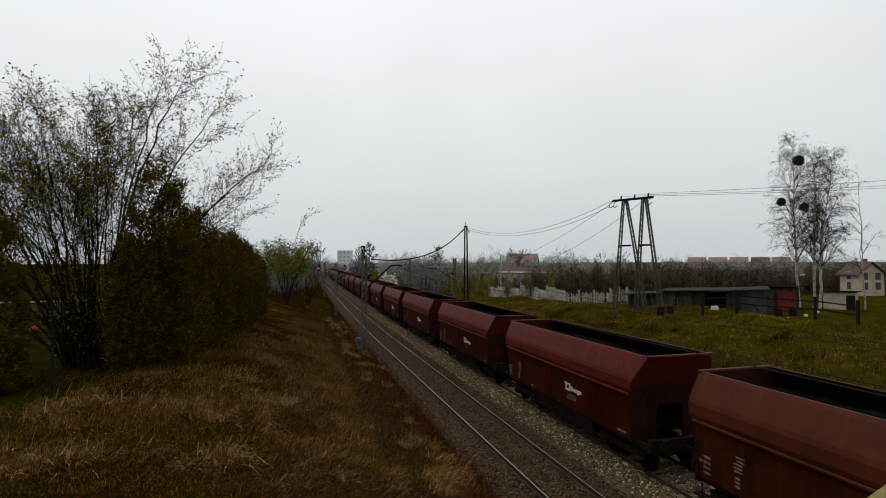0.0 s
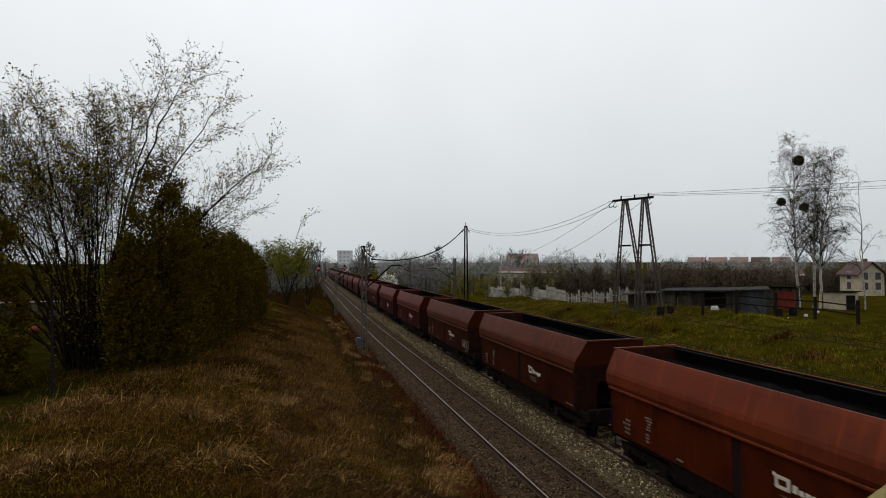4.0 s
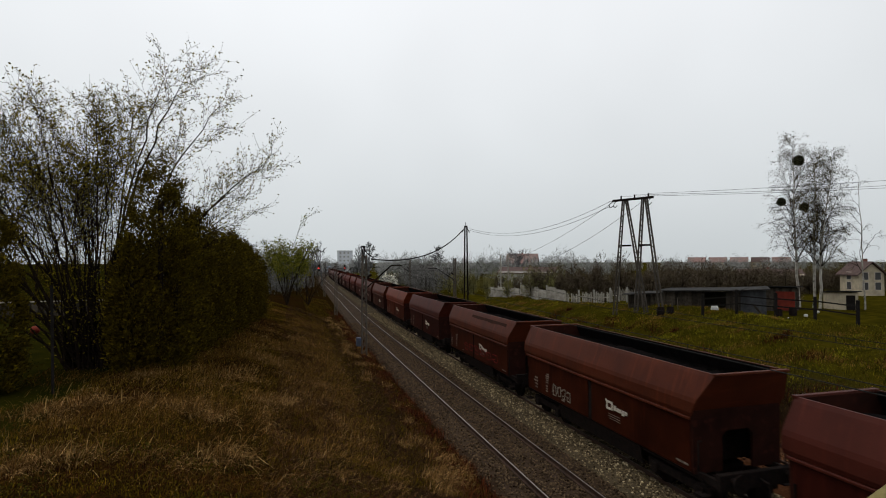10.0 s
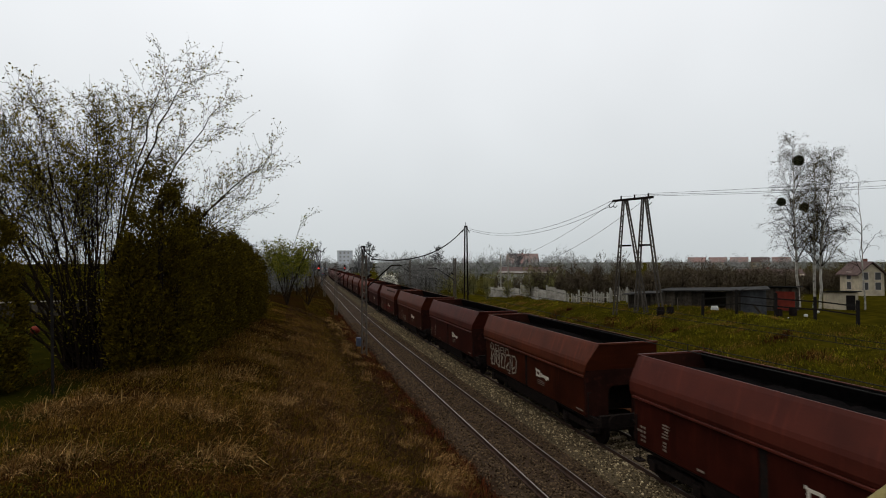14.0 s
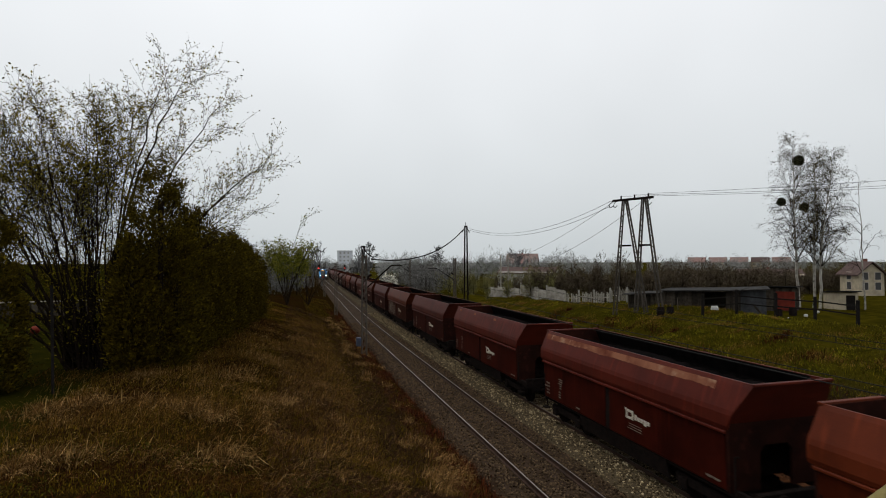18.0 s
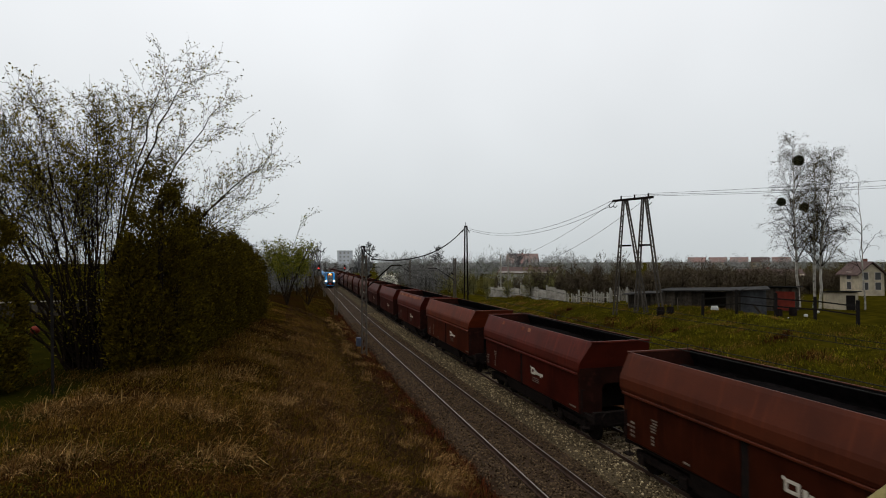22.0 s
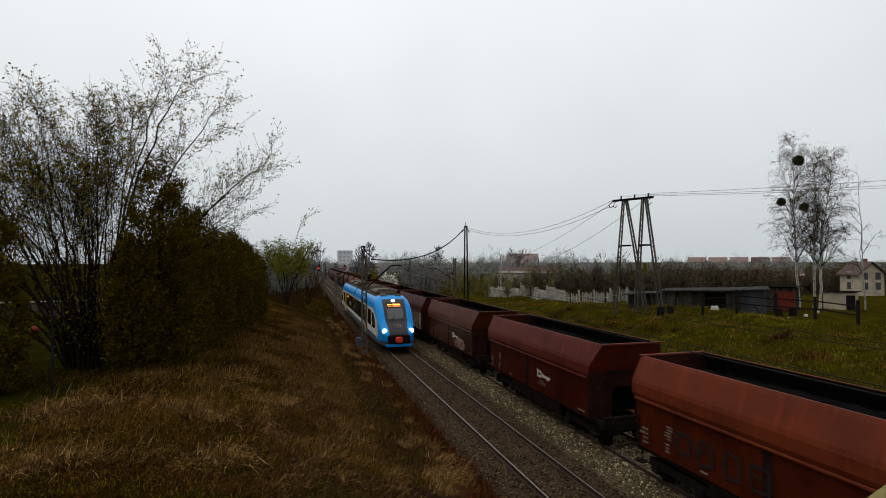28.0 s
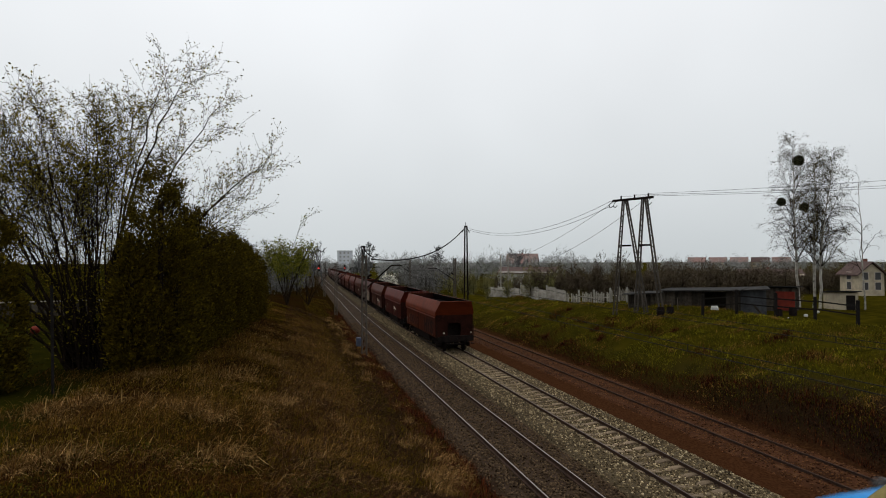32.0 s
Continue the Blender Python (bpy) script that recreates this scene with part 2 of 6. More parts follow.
def terrain(x, y):
    u = x - off(y)
    if 1.5 < u < 7.0:
        # an uneven foot to the near bank
        u += (0.30 * noise.noise((y * 0.45, 5.0, 0)) + 0.16 * noise.noise((y * 1.6, 9.0, x * 0.8))) * min(1.0, (u - 1.5) / 2)
    z = float(np.interp(u, _px, _pz))
    if u > 20:
        # beyond the steep cut by the bridge the opposite bank lies back
        k = min(1.0, max(0.0, (y - 20) / 16))
        z = z * (1 - k) + k * float(np.interp(u, [20, 20.8, 22, 24, 26.5, 29, 32, 60, 1500], [-1.15, -0.95, -0.3, 0.65, 1.45, 2.1, 2.4, 1.7, 1.2]))
    if z > -0.4 or u > 20.4:
        fade = float(np.interp(y, [-500, 45, 62, 92, 150, 600], [1, 1, 0.72, 0.25, 0.12, 0.12])) if u > 10 else float(np.interp(y, [-500, 60, 130, 600], [1, 1, 0.35, 0.2]))
        z = -0.4 + (z + 0.4) * (fade if z > -0.4 else 1.0)
        z += (0.42 if 20 < u < 33 else 0.12) * noise.noise((x * 0.4, y * 0.4, 0)) + (0.5 * noise.noise((x * 0.2, y * 0.2, 7)) if 21 < u < 45 else 0.0) * (1 if abs(u) < 80 else 0) + 0.05 * noise.noise((x * 1.7, y * 1.7, 3))
    return z


def build_ground():
    xs = np.unique(np.concatenate([[-2500, -1200, -600, -300, -150, -90], np.arange(-60, -16, 3.0), np.arange(-16, 5, 0.4), np.arange(5, 20, 0.9), np.arange(20, 34, 0.5), np.arange(34, 70, 3.0), [90, 130, 200, 300, 500, 900, 1500, 2600]]))
    ys = np.unique(np.concatenate([[-400, -150, -60, -30, -15], np.arange(-8, 60, 0.5), np.arange(60, 130, 2.0), np.arange(130, 360, 8.0), [400, 460, 540, 640, 800, 1000, 1400, 2000, 3000]]))
    nx = len(xs)
    verts = [(x + off(y), y, terrain(x + off(y), y)) for y in ys for x in xs]
    faces = [(j * nx + i, j * nx + i + 1, (j + 1) * nx + i + 1, (j + 1) * nx + i) for j in range(len(ys) - 1) for i in range(nx - 1)]
    g = raw("ground", verts, faces, SOIL, smooth=True)
    me = g.data
    a = me.attributes.new("meadow", "FLOAT", "POINT")
    b = me.attributes.new("rust", "FLOAT", "POINT")
    U = np.array([v[0] - off(v[1]) for v in verts])
    Y = np.array([v[1] for v in verts])
    meadow = np.clip((U - 20.6) / 1.6, 0, 1) * 0.9
    lawn = np.clip((-U - 5.5) / 1.0, 0, 1)
    rust = np.clip(1 - np.abs(U - 17.2) / 3.8, 0, 0.35) / 0.35
    # the shadow on the opposite bank's steep foot, laid on as dark soil
    bare = np.clip((U - 20.2) / 0.6, 0, 1) * np.clip((24.2 - U) / 1.6, 0, 1) * np.interp(Y, [16, 30], [0.95, 0.2])
    bare = np.maximum(bare, np.clip((U - 0.8) / 3.0, 0, 1) * np.clip((6.0 - U) / 0.6, 0, 1) * np.interp(Y, [16, 34], [0.65, 0.1]))
    for key, val in (("lawn", lawn), ("bare", bare)):
        me.attributes.new(key, "FLOAT", "POINT").data.foreach_set("value", val.astype(np.float32))
    a, b = me.attributes["meadow"], me.attributes["rust"]
    a.data.foreach_set("value", meadow.astype(np.float32))
    b.data.foreach_set("value", rust.astype(np.float32))
    tagged(g, "rough grassy ground with dry banks along the railway cutting", "ground", kind="structure")
    return g


build_ground()

# ---- tracks ----
LINE_Y = sorted(set(list(np.arange(-30, 40, 6.0)) + list(np.arange(40, 430, 6.5)) + [450, 560, 700]))


def sweep(bm, outline, centre, z, ys, closed=True):
    rows = []
    for y in ys:
        h = math.radians(heading(y))
        rows.append([bm.verts.new((centre + off(y) + px * math.cos(h), y - px * math.sin(h), z + pz)) for px, pz in outline])
    k = len(outline)
    for a, b in zip(rows, rows[1:]):
        for i in range(k if closed else k - 1):
            j = (i + 1) % k
            bm.faces.new((a[i], a[j], b[j], b[i]))
    if closed:
        bm.faces.new(rows[0][::-1])
        bm.faces.new(rows[-1])


def ballast_bed(name, outline, centre, z, material, label):
    bm = bmesh.new()
    sweep(bm, outline, centre, z, LINE_Y)
    return tagged(part(name, bm, material, None), label, "ballast", kind="structure")


ballast_bed("ballast_left", [(-2.1, -0.75), (-1.5, -0.24), (-0.6, -0.2), (0.6, -0.2), (1.72, -0.24), (2.2, -0.8)], LEFT, 0, OLD_BALLAST, "dirty grey-brown ballast bed of an old track")
ballast_bed("ballast_middle", [(-2.75, -0.8), (-1.9, -0.16), (-1.0, -0.11), (-0.62, -0.17), (0.62, -0.17), (1.0, -0.11), (1.9, -0.16), (2.9, -0.85)], MID, 0, NEW_BALLAST, "pale clean ballast bed of a relaid track")
ballast_bed("ballast_right", [(-2.8, -0.5), (-1.5, -0.11), (1.4, -0.11), (2.2, -0.4)], RIGHT, RIGHT_Z, RUST_BED, "rust-brown overgrown bed of a disused track")

RAIL = [(-0.07, -0.17), (0.07, -0.17), (0.065, -0.155), (0.012, -0.135), (0.012, -0.04), (0.035, -0.03), (0.036, -0.004), (-0.036, -0.004), (-0.035, -0.03), (-0.012, -0.04), (-0.012, -0.135), (-0.065, -0.155)]
HEAD = [(-0.022, -0.006), (0.022, -0.006), (0.018, 0.003), (-0.018, 0.003)]


def sleeper_mesh():
    bm = bmesh.new()
    ends = [(-1.3, 0.0), (-0.95, 0.02), (-0.45, 0.02), (-0.2, -0.02), (0.2, -0.02), (0.45, 0.02), (0.95, 0.02), (1.3, 0.0)]
    rows = []
    for x, z in ends:
        rows.append([bm.verts.new((x, s * w, z + zz)) for s, w, zz in ((-1, 0.15, -0.15), (-1, 0.11, 0), (1, 0.11, 0), (1, 0.15, -0.15))])
    for a, b in zip(rows, rows[1:]):
        for i in range(3):
            bm.faces.new((a[i], b[i], b[i + 1], a[i + 1]))
    bm.faces.new(rows[0])
    bm.faces.new(rows[-1][::-1])
    me = bpy.data.meshes.new("sleeper")
    bm.to_mesh(me)
    bm.free()
    me.materials.append(CONCRETE)
    return me


SLEEPER = sleeper_mesh()


def railway_track(name, centre, z, label, head_mat, sleepers, depth, pitch=0.62):
    t = thing(name, label, "railway track", kind="structure")
    for s in (-1, 1):
        bm = bmesh.new()
        sweep(bm, RAIL, centre + s * 0.752, z, LINE_Y)
        r = part("rail", bm, RAIL_WEB, t)
        bm = bmesh.new()
        sweep(bm, HEAD, centre + s * 0.752, z, LINE_Y)
        part("running_surface", bm, head_mat, r, "worn rail head")
    y = 3.0
    for i in range(sleepers):
        o = new("sleeper", SLEEPER)
        o.parent = t
        o.matrix_basis = pose(centre + off(y) + random.uniform(-0.02, 0.02), y, z - depth, 0, 0, -heading(y) + random.uniform(-0.6, 0.6))
        y += pitch
    return t


railway_track("track_left", LEFT, 0.0, "old track with polished rails in grey ballast", RAIL_TOP, 0, 0.26)
railway_track("track_middle", MID, 0.0, "relaid track with concrete sleepers in pale ballast", RAIL_WORN, 240, 0.138)
railway_track("track_right", RIGHT, RIGHT_Z, "rusty disused track sunk in brown gravel", RAIL_WEB, 0, 0.2)


def stones(name, n, x0, x1, y0, y1, height, size, material, label):
    """Loose broken stone, one crowd: squashed octahedra."""
    rng = np.random.default_rng(len(name) * 7 + n)
    # thicker near the camera
    y = y0 + (y1 - y0) * rng.random(n) ** 1.7
    x = x0 + (x1 - x0) * rng.random(n)
    z = np.array([height(a) for a in x])
    base = np.array([(1, 0, 0), (0, 1, 0), (-1, 0, 0), (0, -1, 0), (0, 0, 0.8), (0, 0, -0.8)], float)
    tri = np.array([(0, 1, 4), (1, 2, 4), (2, 3, 4), (3, 0, 4), (1, 0, 5), (2, 1, 5), (3, 2, 5), (0, 3, 5)])
    ang = rng.random(n) * 6.28
    s = size * (0.6 + 0.8 * rng.random(n))
    jitter = 1 + 0.5 * (rng.random((n, 6, 3)) - 0.5)
    v = base[None] * jitter
    c, sn = np.cos(ang)[:, None], np.sin(ang)[:, None]
    tilt = rng.normal(0, 0.5, n)[:, None]
    vx, vy, vz = v[..., 0], v[..., 1], v[..., 2]
    vx, vz = vx * np.cos(tilt) + vz * np.sin(tilt), vz * np.cos(tilt) - vx * np.sin(tilt)
    w = np.stack([vx * c - vy * sn, vx * sn + vy * c, vz], -1) * s[:, None, None]
    w += np.stack([x, y, z + s * 0.25], -1)[:, None]
    f = (tri[None] + 6 * np.arange(n)[:, None, None]).reshape(-1, 3)
    return tagged(cloud_mesh(name, w.reshape(-1, 3), f, material), label, "stones", kind="stuff")


stones("pale_ballast_stones", 52000, MID - 2.6, MID + 2.7, 7, 70, lambda x: float(np.interp(x - MID, [-2.75, -1.9, -1.0, -0.62, 0.62, 1.0, 1.9, 2.9], [-0.8, -0.16, -0.11, -0.17, -0.17, -0.11, -0.16, -0.85])), 0.037, STONE_NEW, "pale crushed stone between and beside the sleepers")
stones("old_ballast_stones", 26000, LEFT - 2.0, LEFT + 2.1, 6, 60, lambda x: float(np.interp(x - LEFT, [-2.1, -1.5, -0.6, 0.6, 1.72, 2.2], [-0.75, -0.24, -0.2, -0.2, -0.24, -0.8])), 0.04, STONE_OLD, "dark dusty crushed stone round the old track")
stones("rusty_gravel", 14000, RIGHT - 2.7, RIGHT + 2.1, 9, 70, lambda x: RIGHT_Z + float(np.interp(x - RIGHT, [-2.8, -1.5, 1.4, 2.2], [-0.5, -0.11, -0.11, -0.4])), 0.04, STONE_RUST, "rust-stained gravel over the disused track")


# ---- coal wagons ----
def wagon_paint(name, c1, c2, c3, spec=0.10):
    return mat(name, c1, c2, 0.55, 0.9, 0.05, c3=c3, fine=40, spec=spec, piece=0.1, streak=True)


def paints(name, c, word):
    """Fresh-looking upper plates, and the same paint darkened as shade for the lower walls."""
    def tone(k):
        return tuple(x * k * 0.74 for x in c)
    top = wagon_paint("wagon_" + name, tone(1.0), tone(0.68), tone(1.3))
    low = wagon_paint("shaded_" + name, tone(0.50), tone(0.26), tone(0.62), 0.03)
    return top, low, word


PAINTS = {
    "red": paints("red", (0.088, 0.0122, 0.0056), "dusty red-brown"),
    "brown": paints("brown", (0.078, 0.0165, 0.0056), "faded dull brown"),
    "orange": paints("orange", (0.118, 0.0200, 0.0050), "rusty orange-red"),
    "dark": paints("maroon", (0.068, 0.0132, 0.0072), "dull maroon"),
}
LOGO = mat("logo_white", (0.45, 0.41, 0.34), (0.36, 0.31, 0.25), 0.7, 6, 0.05)
# Darker red for the end walls: their shade is put into the colour.
SHADED_END = mat("shaded_end", (0.020, 0.0065, 0.0042), (0.011, 0.0042, 0.003), 0.8, 1.5, 0.1, c3=(0.030, 0.009, 0.006), spec=0.02)
WAGON_MARK = mat("faded_white_paint", (0.15, 0.115, 0.092), (0.09, 0.062, 0.05), 0.75, 9, 0.1)
FAR, NEAR = 5.87, -4.9


def coal_wagon(paint, long, at, last=False):
    """A four-axle hopper wagon, full of coal. Its far end faces +y."""
    m, shaded, word = PAINTS[paint]
    far, near = (6.42, -4.5) if long else (5.9, -5.2 if last else -4.6)
    hip = 0.55
    w = thing("coal_wagon", f"{word} steel hopper wagon loaded with black coal", "freight wagon", at, "wagons of the coal train")
    # hull above: facets on both sides, an end that overhangs and an upright end
    for s in (-1, 1):
        bm = bmesh.new()
        sec = [(1.10, 3.56), (1.11, 3.66), (1.16, 3.66), (1.21, 3.56), (1.435, 2.98), (1.465, 2.86), (1.47, 2.58), (1.43, 2.47), (1.38, 2.49), (1.42, 2.60), (1.41, 2.84), (1.38, 2.96), (1.16, 3.53)]
        a = [bm.verts.new((s * x, near + hip * min(1.0, (3.66 - z) / 1.06), z)) for x, z in sec]
        b = [bm.verts.new((s * x, far - 0.06 * (x < 1.3), z)) for x, z in sec]
        for i in range(len(sec)):
            j = (i + 1) % len(sec)
            bm.faces.new((a[i], a[j], b[j], b[i]))
        bm.faces.new(a)
        bm.faces.new(b)
        bmesh.ops.recalc_face_normals(bm, faces=bm.faces)
        part("hopper_side", bm, m, w)
        part("ledge", boxed(*sorted((s * 1.38, s * 1.475)), near + hip + 0.05, far - 0.1, 2.385, 2.455, bevel=0.012), m, w, "long folded steel ledge")
        bm = bmesh.new()
        extrude_y(bm, [(s * 1.105, 3.645), (s * 1.06, 3.645), (s * 1.06, 3.55), (s * 1.22, 3.20), (s * 1.22, 2.98), (s * 1.25, 2.98), (s * 1.25, 3.20)], near + 0.5, far - 0.17)
        bmesh.ops.recalc_face_normals(bm, faces=bm.faces)
        part("inner_lining", bm, COAL, w, "coal-blackened inside wall")
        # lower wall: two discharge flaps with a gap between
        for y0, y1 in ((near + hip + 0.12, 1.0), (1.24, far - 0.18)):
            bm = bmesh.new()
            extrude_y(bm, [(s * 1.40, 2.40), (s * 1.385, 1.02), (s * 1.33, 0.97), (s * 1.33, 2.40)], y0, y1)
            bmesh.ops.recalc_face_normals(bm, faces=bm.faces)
            part("discharge_flap", bm, shaded, w, "lower flap in paint darkened as shade")
        part("centre_post", boxed(*sorted((s * 1.30, s * 1.375)), 1.0, 1.24, 0.97, 2.40), STEEL_DARK, w)
        bm = bmesh.new()
        box(bm, *sorted((s * 1.16, s * 1.27)), near - 0.1, far - 0.1, 0.86, 1.05)
        part("sole_bar", bm, STEEL_DARK, w)
        # grab rail and step
        for y in (near + 0.35, far - 0.25):
            bm = bmesh.new()
            beam(bm, (s * 1.42, y, 1.0), (s * 1.42, y, 1.9), 0.03)
            beam(bm, (s * 1.30, y, 1.9), (s * 1.42, y, 1.9), 0.03)
            part("hand_rail", bm, STEEL_DARK, w)
            bm = bmesh.new()
            box(bm, *sorted((s * 1.20, s * 1.45)), y - 0.16, y + 0.16, 0.52, 0.56)
            beam(bm, (s * 1.3, y, 0.54), (s * 1.3, y, 0.95), 0.03)
            part("step", bm, STEEL_DARK, w)
    # end plates
    bm = bmesh.new()
    rows = [[(x, near + hip * f + t, z) for x in (-hw, hw)] for t in (0.0, 0.08) for hw, z, f in ((1.15, 3.66, 0.0), (1.42, 2.98, 0.64), (1.465, 2.60, 1.0))]
    v = [[bm.verts.new(c) for c in r] for r in rows]
    for k in (0, 1, 3, 4):
        bm.faces.new((v[k][0], v[k][1], v[k + 1][1], v[k + 1][0]))
    for k in (0, 2):
        bm.faces.new((v[k][0], v[k][1], v[k + 3][1], v[k + 3][0]))
    for e in (0, 1):
        bm.faces.new((v[0][e], v[1][e], v[4][e], v[3][e]))
        bm.faces.new((v[1][e], v[2][e], v[5][e], v[4][e]))
    bmesh.ops.recalc_face_normals(bm, faces=bm.faces)
    part("end_hood", bm, m, w)
    bm = bmesh.new()
    ends = [(-1.42, 1.0), (-0.5, 1.0), (-0.5, 1.9), (-0.35, 2.05), (0.35, 2.05), (0.5, 1.9), (0.5, 1.0), (1.42, 1.0), (1.44, 2.64), (-1.44, 2.64)]
    extrude_y(bm, ends, near + hip - 0.03, near + hip + 0.05)
    bmesh.ops.recalc_face_normals(bm, faces=bm.faces)
    part("end_wall", bm, SHADED_END, w, "end wall in a dark red that stands for shade")
    bm = bmesh.new()
    extrude_y(bm, [(-1.12, 3.64), (1.12, 3.64), (1.40, 2.96), (1.44, 2.58), (1.36, 2.42), (1.34, 1.0), (-1.34, 1.0), (-1.36, 2.42), (-1.44, 2.58), (-1.40, 2.96)], far - 0.16, far - 0.07)
    part("end_wall", bm, SHADED_END, w, "end wall in a dark red that stands for shade")
    bm = bmesh.new()
    box(bm, -1.2, 1.2, near - 0.03, near + 0.07, 3.62, 3.685, bevel=0.01)
    part("top_rim", bm, m, w)
    bm = bmesh.new()
    box(bm, -1.2, 1.2, far - 0.13, far - 0.02, 3.62, 3.685, bevel=0.01)
    part("top_rim", bm, m, w)
    # the load: a lumpy heap just under the rim
    rng = random.Random(10 * long + len(paint))
    nx, ny = 9, 40
    verts, faces = [], []
    for j in range(ny):
        y = near + 0.12 + hip * 0.5 + (far - near - 0.3 - hip * 0.5) * j / (ny - 1)
        for i in range(nx):
            x = -1.2 + 2.4 * i / (nx - 1)
            z = 3.12 + 0.22 * (1 - (x / 1.21) ** 2) * (0.8 + 0.4 * math.sin(y * 1.1)) + rng.uniform(-0.05, 0.05) - 0.1 * (j in (0, ny - 1))
            verts.append((x, y, z))
    for j in range(ny - 1):
        for i in range(nx - 1):
            faces.append((j * nx + i, j * nx + i + 1, (j + 1) * nx + i + 1, (j + 1) * nx + i))
    raw("coal_load", verts, faces, COAL, w, "lumpy black coal heap")
    # floor, chute and frame
    bm = bmesh.new()
    extrude_y(bm, [(-1.25, 1.0), (1.25, 1.0), (1.3, 2.6), (-1.3, 2.6)], near + hip + 0.6, far - 0.2)
    part("hopper_core", bm, STEEL_DARK, w)
    bm = bmesh.new()
    extrude_y(bm, [(-1.15, 1.0), (-0.85, 0.35), (0.85, 0.35), (1.15, 1.0)], -2.0, 2.0)
    part("chute", bm, STEEL_DARK, w)
    # Black plates added to darken the space under the wagon like shade.
    for s in (-1, 1):
        bm = bmesh.new()
        extrude_y(bm, [(s * 1.30, 1.02), (s * 1.34, 0.98), (s * 1.22, 0.42), (s * 1.17, 0.42)], near + 2.9, far - 2.9)
        bmesh.ops.recalc_face_normals(bm, faces=bm.faces)
        part("shade_plate", bm, STEEL_DARK, w, "black slanting plate that puts shade below the flaps")
    for y in (near - 0.12, far - 0.02):
        part("headstock", boxed(-1.25, 1.25, y - 0.08, y + 0.08, 0.8, 1.2), STEEL_DARK, w)
        sgn = -1 if y < 0 else 1
        for x in (-0.875, 0.875):
            bm = bmesh.new()
            beam(bm, (x, y, 1.05), (x, y + sgn * 0.32, 1.05), 0.16, sides=10)
            disc(bm, (x, y + sgn * 0.34, 1.05), 0.24, (0, 1, 0), 0.05)
            part("buffer", bm, STEEL_DARK, w)
        bm = bmesh.new()
        beam(bm, (0, y, 1.0), (0, y + sgn * 0.36, 0.95), 0.09, sides=6)
        beam(bm, (0, y + sgn * 0.3, 0.98), (0, y + sgn * 0.38, 0.6), 0.07, sides=6)
        part("coupling", bm, STEEL_DARK, w)
    for y in (near + 1.55, far - 1.55):
        bm = bmesh.new()
        for s in (-1, 1):
            box(bm, *sorted((s * 0.96, s * 1.12)), y - 1.25, y + 1.25, 0.42, 0.68, bevel=0.03)
            for dy in (-0.9, 0.9):
                box(bm, *sorted((s * 0.98, s * 1.2)), y + dy - 0.16, y + dy + 0.16, 0.3, 0.62, bevel=0.03)
        box(bm, -1, 1, y - 0.2, y + 0.2, 0.45, 0.8)
        bogie = part("bogie", bm, STEEL_DARK, w)
        for dy in (-0.9, 0.9):
            bm = bmesh.new()
            beam(bm, (-0.8, y + dy, 0.46), (0.8, y + dy, 0.46), 0.16, sides=8)
            for s in (-1, 1):
                disc(bm, (s * 0.752, y + dy, 0.46), 0.46, (1, 0, 0), 0.12, 20)
                disc(bm, (s * 0.69, y + dy, 0.46), 0.485, (1, 0, 0), 0.03, 20)
            part("wheelset", bm, STEEL_DARK, bogie)
    return w


def markings(w, rng, emblem=True):
    """White lettering, too small to read, on the side towards the bank."""
    x = -1.404

    def plate(y0, y1, z0, z1, name="data_mark", m=WAGON_MARK, label="small faded white mark"):
        return part(name, boxed(x - 0.006, x + 0.01, y0, y1, z0, z1), m, w, label)

    if emblem:
        e = -0.3
        bm = bmesh.new()
        for y0, y1, z0, z1 in ((0.0, 0.36, 1.66, 1.73), (0.0, 0.36, 1.87, 1.94), (0.29, 0.36, 1.73, 1.87), (0.0, 0.07, 1.73, 1.87), (0.36, 0.41, 1.90, 1.97)):
            box(bm, x - 0.006, x + 0.01, y0 + e, y1 + e, z0, z1)
        part("emblem", bm, LOGO, w, "white square emblem")
        for i in range(5):
            plate(e - 0.17 - i * 0.15, e - 0.06 - i * 0.15, 1.70 - 0.05 * (i == 3), 1.81 + (0.05 if i == 0 else 0), "letter_stroke", LOGO, "bold white stroke")
        for i in range(3):
            plate(e - 0.4, e + 0.3 - rng.uniform(0, 0.1), 1.52 - i * 0.075, 1.535 - i * 0.075)
    for i in range(4):
        for k in range(2 + (i == 1)):
            plate(5.25 + k * 0.13, 5.34 + k * 0.13 + rng.uniform(-0.03, 0.03), 1.56 - i * 0.13, 1.62 - i * 0.13)
    for i in range(5):
        plate(4.2 + 0.06 * (i > 1), 4.5 - rng.uniform(0, 0.12), 1.90 - i * 0.085, 1.94 - i * 0.085)
    for i in range(3):
        plate(4.33, 4.46, 1.40 - i * 0.1, 1.45 - i * 0.1)
    plate(2.9, 3.15, 1.14, 1.19)
    plate(-3.75, -3.3, 1.14, 1.19)


PITCH = 12.548
TRAIN = {}


